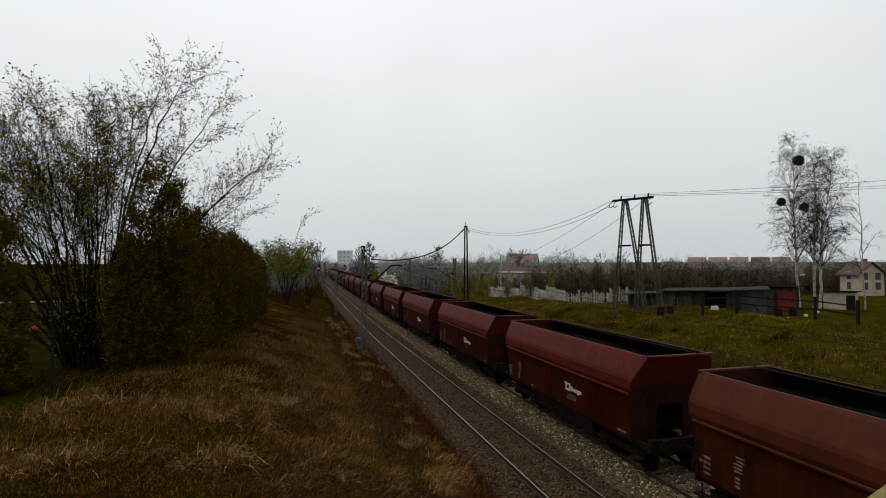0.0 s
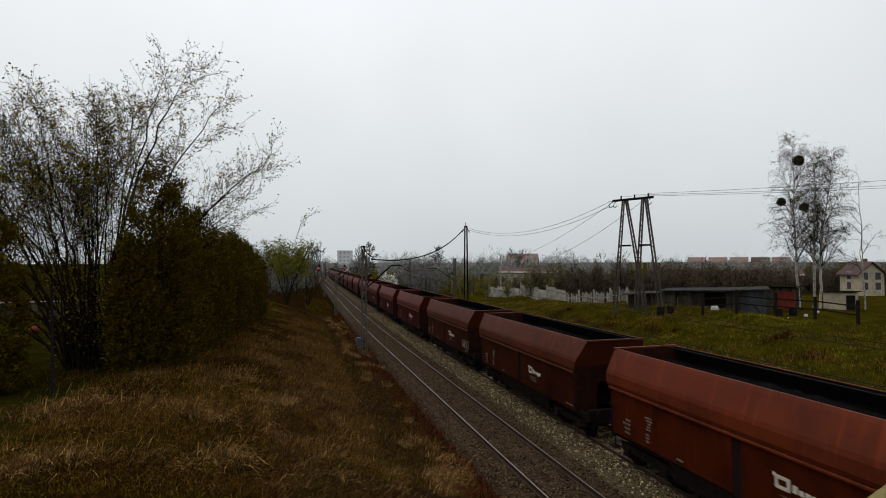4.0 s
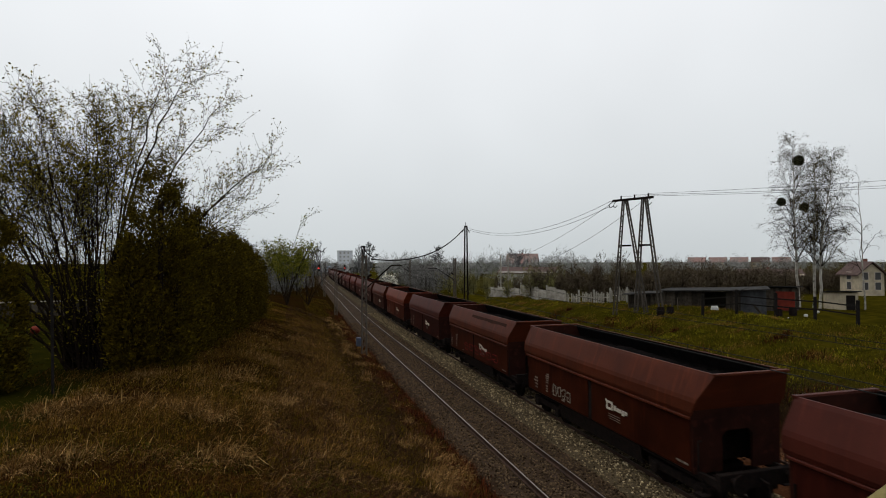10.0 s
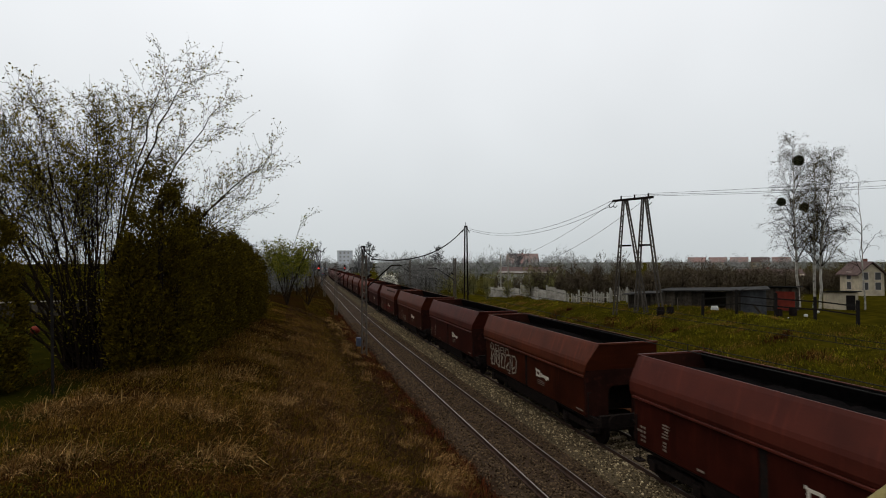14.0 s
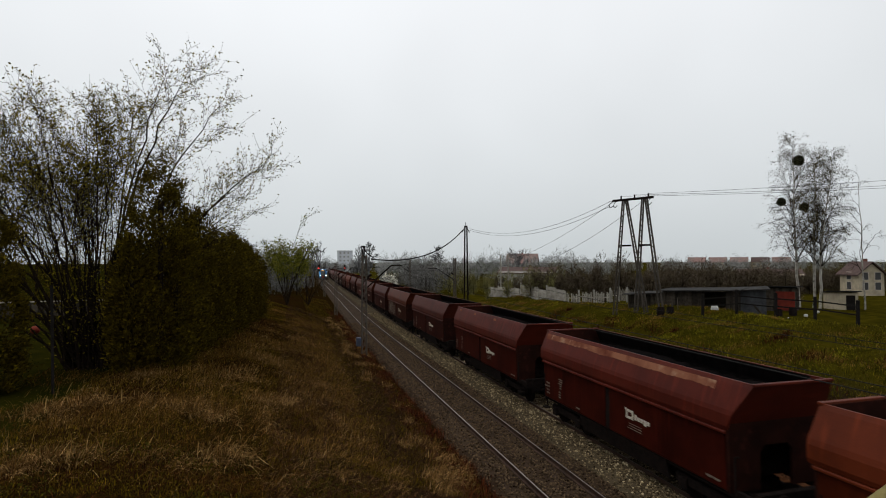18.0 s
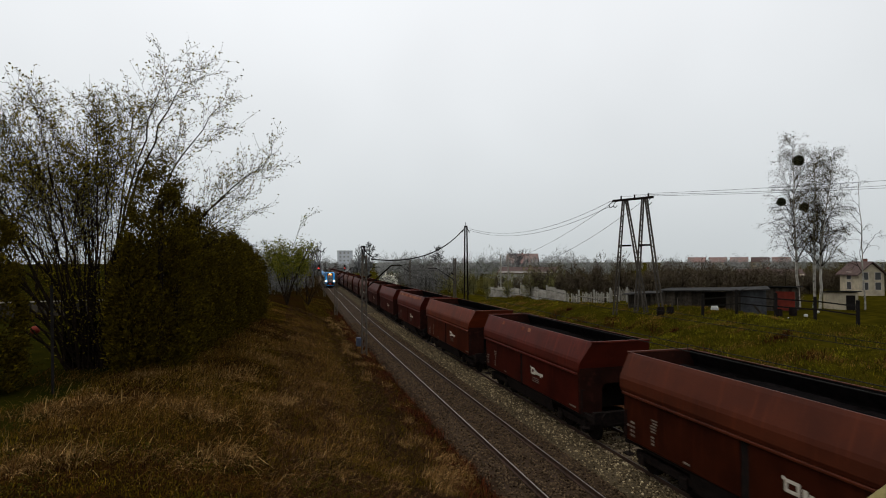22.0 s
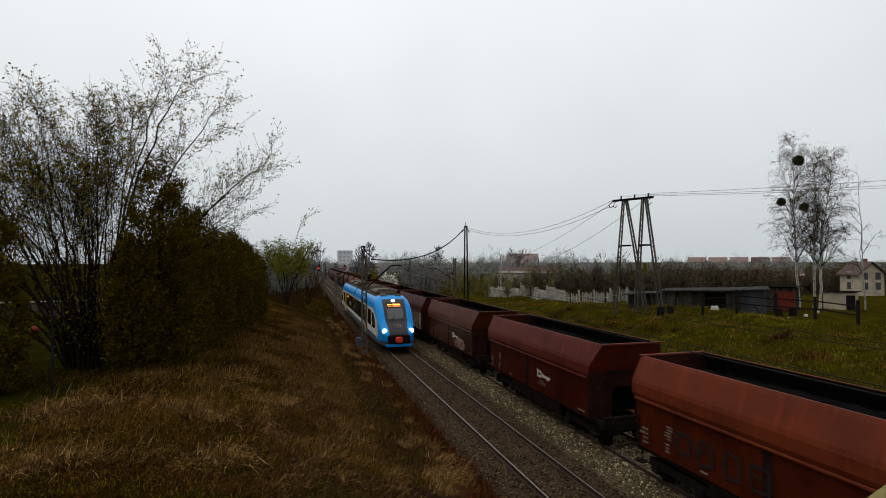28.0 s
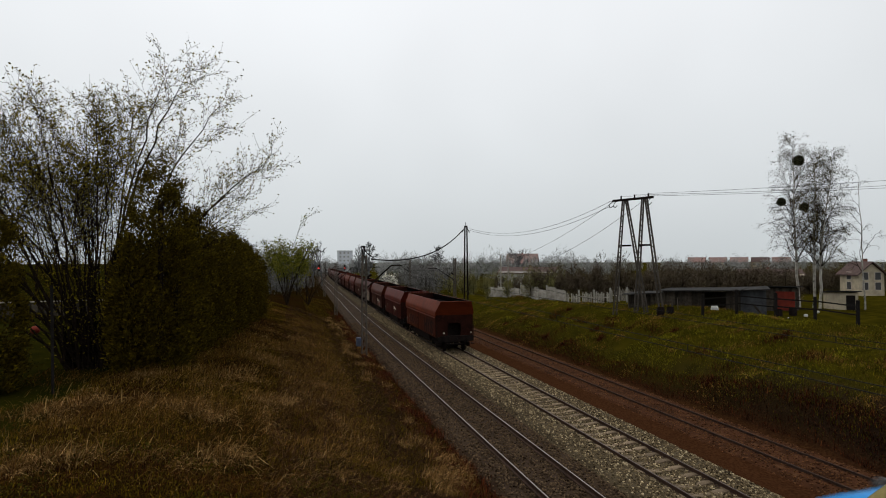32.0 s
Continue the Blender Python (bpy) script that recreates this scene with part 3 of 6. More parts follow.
def build_train():
    rng = random.Random(4)
    kinds = {}
    for paint in PAINTS:
        for hip in (True, False):
            t = coal_wagon(paint, hip, pose(0, 0, 0))
            markings(t, rng)
            kinds[paint, hip] = t
    look_of = {-3: "red", -2: "red", -1: "red", 0: "brown", 1: "brown", 2: "orange", 3: "dark", 4: "brown", 5: "brown", 6: "dark", 7: "brown", 8: "dark", 9: "red", 10: "red", 11: "orange", 12: "red", 13: "brown", 14: "dark", 15: "brown", 16: "red", 17: "orange"}
    used = set()
    for i in range(-26, 18):
        paint = look_of.get(i) or rng.choice(["red", "red", "brown", "dark"])
        hip = i in (1, 2, 5, 7, 11, 14, 15) or i < -1 and i % 3 == 0
        if i == 17:
            TRAIN[i] = coal_wagon(paint, hip, pose(0, 0, 0), True)
            markings(TRAIN[i], rng, False)
            continue
        key = (paint, hip)
        if key in used:
            w = copy_thing(kinds[key], pose(0, 0, 0))
        else:
            used.add(key)
            w = kinds[key]
        TRAIN[i] = w
    for key, t in kinds.items():
        if key not in used:
            for c in list(t.children_recursive):
                bpy.data.objects.remove(c)
            bpy.data.objects.remove(t)


build_train()


SPRAY_WHITE = mat("spray_white", (0.20, 0.175, 0.14), (0.11, 0.09, 0.07), 0.8, 5, 0.0)
SPRAY_PANEL = mat("spray_panel", (0.36, 0.32, 0.24), (0.22, 0.18, 0.13), 0.8, 4, 0.0)
SPRAY_DARK = mat("spray_black", (0.012, 0.008, 0.008), (0.02, 0.012, 0.01), 0.8, 5, 0.0)
SPRAY_RED = mat("spray_red", (0.13, 0.016, 0.014), (0.08, 0.011, 0.010), 0.8, 5, 0.0)
SPRAY_LETTER = mat("spray_letter", (0.17, 0.060, 0.042), (0.085, 0.022, 0.016), 0.8, 5, 0.0)
WALL_X = -1.405


def sprayed_strokes(w, y0, y1, z0, z1, count, thick, m, seed, label):
    """Looping sprayed outlines: chains of short bars, one part a letter shape."""
    rng = random.Random(seed)
    for k in range(count):
        cy = y0 + (y1 - y0) * (k + 0.5) / count
        hw, hh = abs(y1 - y0) / count * 0.42, (z1 - z0) / 2
        cz = (z0 + z1) / 2
        bm = bmesh.new()
        pts = []
        for j in range(7):
            a = j / 6 * 6.283 + rng.uniform(-0.4, 0.4)
            q = rng.uniform(0.7, 1.1)
            pts.append((cy + hw * math.copysign(abs(math.cos(a)) ** 0.5, math.cos(a)) * q, cz + hh * math.copysign(abs(math.sin(a)) ** 0.5, math.sin(a)) * q))
        pts.append((cy + rng.uniform(-hw, hw) * 0.5, cz + rng.uniform(-hh, hh) * 0.4))
        rows = []
        for j, p in enumerate(pts):
            a, b = pts[max(j - 1, 0)], pts[min(j + 1, len(pts) - 1)]
            q = Vector((b[0] - a[0], b[1] - a[1])).normalized() * thick / 2
            rows.append([bm.verts.new((WALL_X - 0.008 + dx, p[0] - e * q.y, p[1] + e * q.x)) for e, dx in ((-1, 0), (1, 0), (1, 0.006), (-1, 0.006))])
        for a, b in zip(rows, rows[1:]):
            for i in range(4):
                bm.faces.new((a[i], a[(i + 1) % 4], b[(i + 1) % 4], b[i]))
        part("graffiti_stroke", bm, m, w, label)


def sprayed_word(w, body, y_left, y_right, z0, z1, m, label, lift):
    """Block letters on the wall towards the bank; each letter a part."""
    step = (y_left - y_right) / len(body)
    for k, ch in enumerate(body):
        cu = bpy.data.curves.new("letter", "FONT")
        cu.body = ch
        cu.size = 1.0
        cu.offset = 0.045
        tmp = new("letter", cu)
        dg = bpy.context.evaluated_depsgraph_get()
        me = bpy.data.meshes.new_from_object(tmp.evaluated_get(dg))
        bpy.data.objects.remove(tmp)
        co = np.array([v.co[:] for v in me.vertices])
        lo, hi = co.min(0), co.max(0)
        me.materials.clear()
        me.materials.append(m)
        sx = step * 0.86 / (hi[0] - lo[0])
        sz = (z1 - z0) / (hi[1] - lo[1])
        for v, c in zip(me.vertices, co):
            v.co = (WALL_X - lift, y_left - step * (k + 0.07) - (c[0] - lo[0]) * sx, z0 + (c[1] - lo[1]) * sz)
        ob = new("graffiti_letter", me)
        ob.parent = w
        tagged(ob, label)


def graffiti():
    w = TRAIN[14]
    part("graffiti_panel", boxed(WALL_X - 0.004, WALL_X + 0.01, -3.5, 0.86, 1.03, 2.34), SPRAY_PANEL, w, "whitewashed spray panel")
    part("graffiti_ground", boxed(WALL_X - 0.006, WALL_X + 0.01, -0.75, 0.2, 1.08, 1.66), SPRAY_RED, w, "bare red plate left in the white panel")
    for k in range(4):
        part("data_mark", boxed(WALL_X - 0.008, WALL_X + 0.01, -0.6 + 0.08 * (k % 2), 0.02, 1.5 - 0.08 * k, 1.525 - 0.08 * k), WHITE_MARK, w, "small white painted mark")
    for ch, y0, y1, z0, z1 in (("M", 0.80, -0.12, 1.16, 2.28), ("A", -0.16, -0.62, 1.70, 2.26), ("B", -0.68, -1.28, 1.14, 2.26), ("O", -1.32, -1.90, 1.14, 2.26), ("U", -1.94, -2.52, 1.16, 2.26), ("L", -2.56, -3.10, 1.16, 2.26)):
        sprayed_word(w, ch, y0, y1, z0 - 0.05, z1 + 0.05, SPRAY_DARK, "black outline letter", 0.010)
        sprayed_word(w, ch, y0 - 0.05, y1 + 0.05, z0, z1, SPRAY_LETTER, "faded red sprayed block letter", 0.013)
    sprayed_strokes(w, 3.8, 2.1, 1.15, 2.0, 3, 0.07, SPRAY_WHITE, 3, "pale looping sprayed outline")
    w = TRAIN[15]
    bm = bmesh.new()
    prof = [(-0.55, 1.2), (-0.6, 1.5), (-0.9, 1.72), (-1.5, 1.78), (-2.2, 1.72), (-2.45, 1.5), (-2.4, 1.2), (-1.9, 1.1)]
    f = bm.faces.new([bm.verts.new((WALL_X - 0.006, y, z)) for y, z in prof])
    part("graffiti_patch", bm, SPRAY_WHITE, w, "white sprayed blob")
    sprayed_strokes(w, -0.7, -2.3, 1.2, 1.6, 3, 0.09, SPRAY_RED, 8, "red sprayed scrawl")
    sprayed_strokes(TRAIN[7], 5.5, 2.1, 1.2, 2.1, 5, 0.085, SPRAY_WHITE, 12, "pale sprayed letter outline")
    sprayed_strokes(TRAIN[7], 5.6, 3.0, 1.95, 2.3, 4, 0.04, SPRAY_WHITE, 13, "small pale sprayed tag")
    sprayed_strokes(TRAIN[5], 3.9, 2.4, 1.2, 1.65, 4, 0.05, SPRAY_WHITE, 14, "small white sprayed tag")
    sprayed_strokes(TRAIN[4], 2.9, -2.8, 1.3, 1.75, 6, 0.05, SPRAY_RED, 15, "faded red scrawl")
    sprayed_strokes(TRAIN[17], 4.2, 0.9, 1.3, 1.95, 4, 0.10, SPRAY_DARK, 16, "black sprayed letter shape")
    sprayed_word(TRAIN[17], "HYS", -1.1, -3.9, 1.15, 2.15, SPRAY_DARK, "black sprayed block letter", 0.008)
    sprayed_strokes(TRAIN[0], -2.8, -4.2, 1.3, 1.8, 3, 0.06, SPRAY_WHITE, 17, "pale sprayed tag")
    last = TRAIN[17]
    for x in (-0.8, 1.28):
        bm = bmesh.new()
        disc(bm, (x, NEAR + 0.17, 1.32), 0.065, (0, 1, 0), 0.04, 12)
        part("tail_disc", bm, LOGO, last, "white reflecting tail disc")


graffiti()


def hood_patch(w, y0, y1, f0, f1, m, label, seed):
    """A patch of dust or grime with a ragged lower edge on the upper plate of the hopper."""
    rng = random.Random(seed)
    n = max(3, int(abs(y1 - y0) / 0.07))
    a, b = Vector((-1.21, 0, 3.56)), Vector((-1.3346, 0, 3.2388))
    out = Vector((-0.932, 0, 0.361)) * 0.006
    rows = []
    for k in range(n + 1):
        y = y0 + (y1 - y0) * k / n
        lo = f0 + (f1 - f0) * (0.72 + 0.2 * noise.noise((y * 0.9, seed, 0)) + rng.uniform(-0.05, 0.05))
        rows.append([a.lerp(b, f0) + out + Vector((0, y, 0)), a.lerp(b, lo) + out + Vector((0, y, 0))])
    verts = [v for r in rows for v in r]
    faces = [(2 * k, 2 * k + 2, 2 * k + 3, 2 * k + 1) for k in range(n)]
    raw("paint_patch", verts, faces, m, w, label)


CHALK = mat("chalky_dust", (0.18, 0.075, 0.042), (0.085, 0.022, 0.012), 0.9, 1.3, 0.1, c3=(0.24, 0.14, 0.09))
SOOT = mat("soot_patch", (0.022, 0.010, 0.007), (0.030, 0.012, 0.008), 0.9, 2.5, 0.1)
hood_patch(TRAIN[10], -3.5, 5.7, 0.03, 0.85, CHALK, "chalky pale streak along the hood", 2)
hood_patch(TRAIN[4], -3.6, 1.6, 0.35, 0.98, SOOT, "sooty dark patch on the hood", 3)
for y in (3.4, 1.1, 0.4):
    hood_patch(TRAIN[12], y, y + 0.3, 0.02, 0.7, CHALK, "pale dribble of dust", int(y * 10))
for y in (4.8, 2.2, -1.0):
    hood_patch(TRAIN[9], y, y + 0.4, 0.02, 0.5, CHALK, "pale dribble of dust", int(y * 10))

# ---- passenger train ----
BLUE = mat("train_blue", (0.006, 0.20, 0.52), (0.006, 0.175, 0.46), 0.28, 2, 0.02, fine=20)
WHITE = mat("train_white", (0.50, 0.48, 0.44), (0.42, 0.40, 0.36), 0.35, 1.4, 0.02, fine=12)
YELLOW = mat("door_yellow", (0.70, 0.40, 0.02), (0.62, 0.35, 0.02), 0.35, 2, 0.02)
SKIRT = mat("skirt_grey", (0.055, 0.060, 0.070), (0.038, 0.042, 0.05), 0.6, 2, 0.1)
ROOF_GREY = mat("roof_grey", (0.105, 0.092, 0.068), (0.06, 0.052, 0.038), 0.85, 1.3, 0.3, c3=(0.03, 0.027, 0.022))
ROOF_TAN = mat("roof_tan", (0.105, 0.088, 0.066), (0.07, 0.058, 0.044), 0.85, 1.6, 0.3, c3=(0.06, 0.05, 0.04))
ROOF_DARK = mat("roof_dark", (0.030, 0.026, 0.022), (0.016, 0.014, 0.012), 0.85, 1.6, 0.3)
MASK = mat("front_mask", (0.010, 0.010, 0.012), (0.014, 0.014, 0.016), 0.45, 3, 0.0, spec=0.2)
GLASS = glossy_dark("tinted_glass", (0.005, 0.004, 0.0035), 0.05)
SCREEN = glossy_dark("windscreen_glass", (0.06, 0.065, 0.065), 0.05)
RED = mat("coupler_red", (0.55, 0.05, 0.03), (0.4, 0.035, 0.025), 0.6, 6, 0.2)
LAMP = glow("headlight", (1.0, 0.93, 0.72), 30.0)
TOP_LAMP = glow("top_light", (1.0, 0.96, 0.8), 2.5)
AMBER = glow("amber_display", (1.0, 0.42, 0.03), 1.5)
AMBER_RED = glow("orange_display", (1.0, 0.2, 0.03), 1.0)


def nose_section(d):
    """Half width, roof height and shoulder at d metres from the tip."""
    hw = float(np.interp(d, [0, 0.1, 0.25, 0.5, 0.8, 1.3, 2.3, 3.4], [0.80, 0.95, 1.06, 1.17, 1.26, 1.36, 1.43, 1.44]))
    zt = float(np.interp(d, [0, 0.1, 0.3, 0.65, 1.0, 1.35, 1.7, 2.05, 2.45, 2.85, 3.35, 4.1], [1.25, 1.40, 1.56, 1.80, 2.02, 2.34, 2.74, 3.08, 3.40, 3.64, 3.80, 3.88]))
    return hw, zt


def ring(d):
    hw, zt = nose_section(d)
    zb = 0.42
    sh = zb + (zt - zb) * 0.73
    pts = [(hw * 0.96, zb)] + [(hw, zb + 0.12 + (sh - zb - 0.12) * k / 18) for k in range(19)]
    for k in range(1, 13):
        t = k / 13 * math.pi / 2
        pts.append((hw * (0.55 + 0.45 * math.cos(t)), sh + (zt - sh) * math.sin(t)))
    pts.append((hw * 0.35, zt + 0.005))
    left = [(-x, z) for x, z in pts]
    return left + pts[::-1]


def electric_train():
    t = thing("passenger_train", "two-car electric train in light blue, white and yellow", "train")
    steps = [0, 0.05, 0.1, 0.2] + [0.3 + 0.1 * k for k in range(41)] + [5.5, 8.0, 12.0, 16.0, 17.2, 18.42]
    L = 18.6
    for s in (-1, 1):
        car = part("car_frame", boxed(-1.2, 1.2, *sorted((s * 0.5, s * 17.5)), 0.5, 0.9), SKIRT, t)
        groups = {}
        rows = [ring(d) for d in steps]
        for a in range(len(steps) - 1):
            for i in range(len(rows[0]) - 1):
                quad = [(rows[a][i], steps[a]), (rows[a][i + 1], steps[a]), (rows[a + 1][i + 1], steps[a + 1]), (rows[a + 1][i], steps[a + 1])]
                cx = sum(q[0][0] for q in quad) / 4
                cz = sum(q[0][1] for q in quad) / 4
                cd = sum(q[1] for q in quad) / 4
                hw, zt = nose_section(cd)
                if cz < 0.8:
                    g = "skirt"
                elif cd < 2.95 and abs(cx) < 0.70 and cz > 1.2:
                    g = "front_mask"
                elif cd < np.interp(cz, [0.8, 1.1, 1.7, 2.2, 2.55, 2.8, 2.95], [1.75, 1.45, 1.4, 1.75, 2.35, 3.2, 4.3]):
                    g = "front_arch"
                elif cz > 2.95:
                    g = "blue_roof_side" if abs(cx) > 1.09 or cd < 3.3 else "roof"
                else:
                    g = "white_side"
                groups.setdefault(g, []).append([(q[0][0], s * (L - q[1]), q[0][1]) for q in quad])
        mats = {"skirt": SKIRT, "front_mask": MASK, "front_arch": BLUE, "blue_roof_side": BLUE, "roof": ROOF_DARK, "white_side": WHITE}
        for g, quads in groups.items():
            bm = bmesh.new()
            for q in quads:
                bm.faces.new([bm.verts.new(c) for c in q])
            bmesh.ops.remove_doubles(bm, verts=bm.verts, dist=0.002)
            bmesh.ops.recalc_face_normals(bm, faces=bm.faces)
            part(g, bm, mats[g], car, smooth=g != "skirt")
        # flat tip
        bm = bmesh.new()
        r0 = rows[0]
        f = bm.faces.new([bm.verts.new((x, s * L, z)) for x, z in r0])
        part("bumper", bm, STEEL_DARK, car)
        bm = bmesh.new()
        r0 = rows[-1]
        bm.faces.new([bm.verts.new((x, s * (L - steps[-1]), z)) for x, z in r0])
        part("gangway_wall", bm, STEEL_DARK, car)

        def yy(d):
            return s * (L - d)

        # front fittings
        bm = bmesh.new()
        disc(bm, (0, s * (L + 0.16), 0.92), 0.21, (0, 1, 0), 0.36, 12)
        box(bm, -0.27, 0.27, *sorted((s * (L - 0.1), s * (L + 0.12))), 0.72, 1.1, bevel=0.04)
        part("coupler", bm, RED, car, "bright red automatic coupler")
        # A solid near-black block stands in for the recess round the coupler.
        bm = bmesh.new()
        box(bm, -0.84, 0.84, *sorted((s * (L - 0.3), s * (L + 0.05))), 0.62, 1.24, bevel=0.08)
        part("crash_box", bm, STEEL_DARK, car, "near-black block in place of the recess round the coupler")
        bm = bmesh.new()
        extrude_pts = [(-0.9, 0.42), (0.9, 0.42), (0.97, 0.60), (-0.97, 0.60)]
        extrude_y(bm, extrude_pts, *sorted((s * (L - 1.0), s * (L + 0.08))))
        part("snow_plough", bm, BLUE, car)
        for x in (-0.98, 0.98):
            bm = bmesh.new()
            bmesh.ops.create_uvsphere(bm, u_segments=12, v_segments=8, radius=0.2, matrix=Matrix.LocRotScale((x, s * (L - 0.40), 1.5), None, (0.85, 0.6, 0.85)))
            part("headlight", bm, LAMP if s < 0 else GLASS, car, "bright headlight" if s < 0 else "unlit lamp", True)
        bm = bmesh.new()
        bmesh.ops.create_uvsphere(bm, u_segments=12, v_segments=8, radius=0.17, matrix=Matrix.LocRotScale((0, s * (L - 2.66), 3.50), None, (1.0, 0.7, 0.9)))
        part("top_light", bm, TOP_LAMP if s < 0 else GLASS, car, "oval light above the cab", True)
        # windscreen and display lie on the raked front
        def front(x0, x1, d0, d1, lift, n=5):
            bm = bmesh.new()
            grid = []
            for j in range(n + 1):
                d = d0 + (d1 - d0) * j / n
                zt = nose_section(d)[1]
                grid.append([bm.verts.new((x, s * (L - d + lift), zt - 0.035 * (x / 0.9) ** 2 + lift)) for x in np.linspace(x0, x1, 7)])
            for a, b in zip(grid, grid[1:]):
                for i in range(6):
                    bm.faces.new((a[i], a[i + 1], b[i + 1], b[i]))
            bmesh.ops.recalc_face_normals(bm, faces=bm.faces)
            return bm
        part("windscreen", front(-0.60, 0.60, 1.28, 1.98, 0.03), SCREEN, car, "raked windscreen")
        board = part("display", front(-0.56, 0.56, 2.06, 2.36, 0.025), GLASS, car, "black destination board")
        if s < 0:
            for x0, x1, d0, d1, m_ in ((-0.5, -0.16, 2.23, 2.31, AMBER), (-0.1, 0.5, 2.22, 2.33, AMBER), (-0.46, -0.2, 2.10, 2.16, AMBER_RED), (-0.12, 0.46, 2.09, 2.18, AMBER_RED)):
                part("light_bar", front(x0, x1, d0, d1, 0.035, 2), m_, board, "glowing amber bar")
        for zz, n in ((0.72, 5), (0.56, 6)):
            for k in range(n):
                x = -0.32 + k * 0.64 / n
                z0 = nose_section(zz)[1]
                part("letter_mark", boxed(x, x + 0.075, *sorted((s * (L - zz + 0.03), s * (L - zz + 0.05))), z0, z0 + 0.07), WHITE_MARK, car, "small white mark")
        bm = bmesh.new()
        for x in (-0.35, 0.35):
            beam(bm, (x, s * (L - 1.05), nose_section(1.05)[1] + 0.05), (x + 0.3, s * (L - 1.5), nose_section(1.5)[1] + 0.05), 0.025)
        part("wiper", bm, STEEL_DARK, car)
        # sides
        for e in (-1, 1):
            def panel(y0, y1, z0, z1, out=1.452, thick=0.03, bevel=0.0):
                return boxed(*sorted((e * out, e * (out - thick))), *sorted((s * y0, s * y1)), z0, z1, bevel=bevel)
            part("window_band", panel(0.3, 9.75, 1.32, 2.80, 1.449), GLASS, car, "long black window band")
            part("window_band", panel(11.75, 13.95, 1.45, 2.72, 1.449, bevel=0.012), GLASS, car, "black window")
            bm = bmesh.new()
            prof = [(14.62, 1.42), (16.3, 1.50), (16.32, 1.85), (16.12, 2.2), (15.78, 2.46), (15.3, 2.62), (14.72, 2.64), (14.62, 2.55)]
            vs = [[bm.verts.new((e * xx, s * y, z)) for y, z in prof] for xx in (1.449, 1.40)]
            bm.faces.new(vs[0])
            for i in range(len(prof)):
                j = (i + 1) % len(prof)
                bm.faces.new((vs[0][i], vs[0][j], vs[1][j], vs[1][i]))
            bmesh.ops.recalc_face_normals(bm, faces=bm.faces)
            part("cab_window", bm, GLASS, car, "pointed cab side window")
            part("cab_door_seam", panel(14.3, 14.33, 0.8, 2.7, 1.447), SKIRT, car)
            for y0, y1 in ((9.9, 10.68), (10.72, 11.5)):
                dr = part("door_leaf", panel(y0, y1, 0.58, 2.70, 1.456, bevel=0.01), YELLOW, car, "yellow sliding door leaf")
                part("door_window", panel(y0 + 0.2, y1 - 0.2, 1.25, 2.5, 1.462), GLASS, dr, "tall door window")
            part("door_frame", panel(9.82, 11.58, 0.50, 2.80, 1.45), BLUE, car)
            part("lower_stripe", panel(0.6, 16.9, 0.80, 0.98, 1.448), SKIRT, car, "dark blue-grey lower stripe")
            if e < 0:
                bm = bmesh.new()
                box(bm, *sorted((e * 1.455, e * 1.45)), *sorted((s * 7.0, s * 7.45)), 2.42, 2.58)
                part("display", bm, AMBER, car, "amber side display")
                for k, c in enumerate((BLUE, YELLOW, WHITE_MARK)):
                    bm = bmesh.new()
                    h = 0.5 - 0.12 * k
                    box(bm, *sorted((e * 1.455, e * 1.445)), *sorted((s * (14.0 + k * 0.14), s * (14.1 + k * 0.14))), 1.85 - h / 2, 1.85 + h / 2)
                    part("stripe_emblem", bm, c, car)
                # pictogram of a bicycle
                bm = bmesh.new()
                for yy0 in (4.0, 4.45):
                    pts = [(yy0 + 0.17 * math.cos(a), 1.85 + 0.17 * math.sin(a)) for a in np.linspace(0, 6.2832, 15)]
                    for p, q in zip(pts, pts[1:]):
                        beam(bm, (e * 1.455, s * p[0], p[1]), (e * 1.455, s * q[0], q[1]), 0.03)
                for p, q in (((4.0, 1.85), (4.14, 2.13)), ((4.14, 2.13), (4.34, 2.12)), ((4.34, 2.12), (4.45, 1.85)), ((4.14, 2.13), (4.25, 1.85)), ((4.25, 1.85), (4.34, 2.12)), ((4.0, 1.85), (4.25, 1.85))):
                    beam(bm, (e * 1.455, s * p[0], p[1]), (e * 1.455, s * q[0], q[1]), 0.03)
                if s > 0:
                    part("pictogram", bm, WHITE_MARK, car, "white bicycle outline")
                else:
                    bm.free()
        # roof equipment between the blue shoulders
        rng = random.Random(7 + s)
        for y, ln, hw, h, m_, kind in ((3.5, 2.5, 0.86, 0.42, ROOF_TAN, 0), (6.2, 0.7, 0.62, 0.16, ROOF_DARK, 1), (7.0, 1.3, 0.80, 0.20, ROOF_TAN, 2), (8.4, 0.5, 0.55, 0.24, ROOF_GREY, 1), (9.1, 3.3, 0.82, 0.38, ROOF_TAN, 0), (12.6, 0.9, 0.66, 0.18, ROOF_GREY, 1), (13.7, 0.6, 0.5, 0.22, ROOF_TAN, 1)):
            bm = bmesh.new()
            arch = [(-hw, 3.74), (hw, 3.74), (hw, 3.80 + h * 0.6), (hw * 0.82, 3.84 + h * 0.9), (hw * 0.4, 3.86 + h), (-hw * 0.4, 3.86 + h), (-hw * 0.82, 3.84 + h * 0.9), (-hw, 3.80 + h * 0.6)]
            extrude_y(bm, arch, *sorted((s * y, s * (y + ln))))
            bmesh.ops.recalc_face_normals(bm, faces=bm.faces)
            u = part("roof_unit", bm, m_, car, "dusty tan roof equipment box" if m_ is ROOF_TAN else "dark roof equipment box")
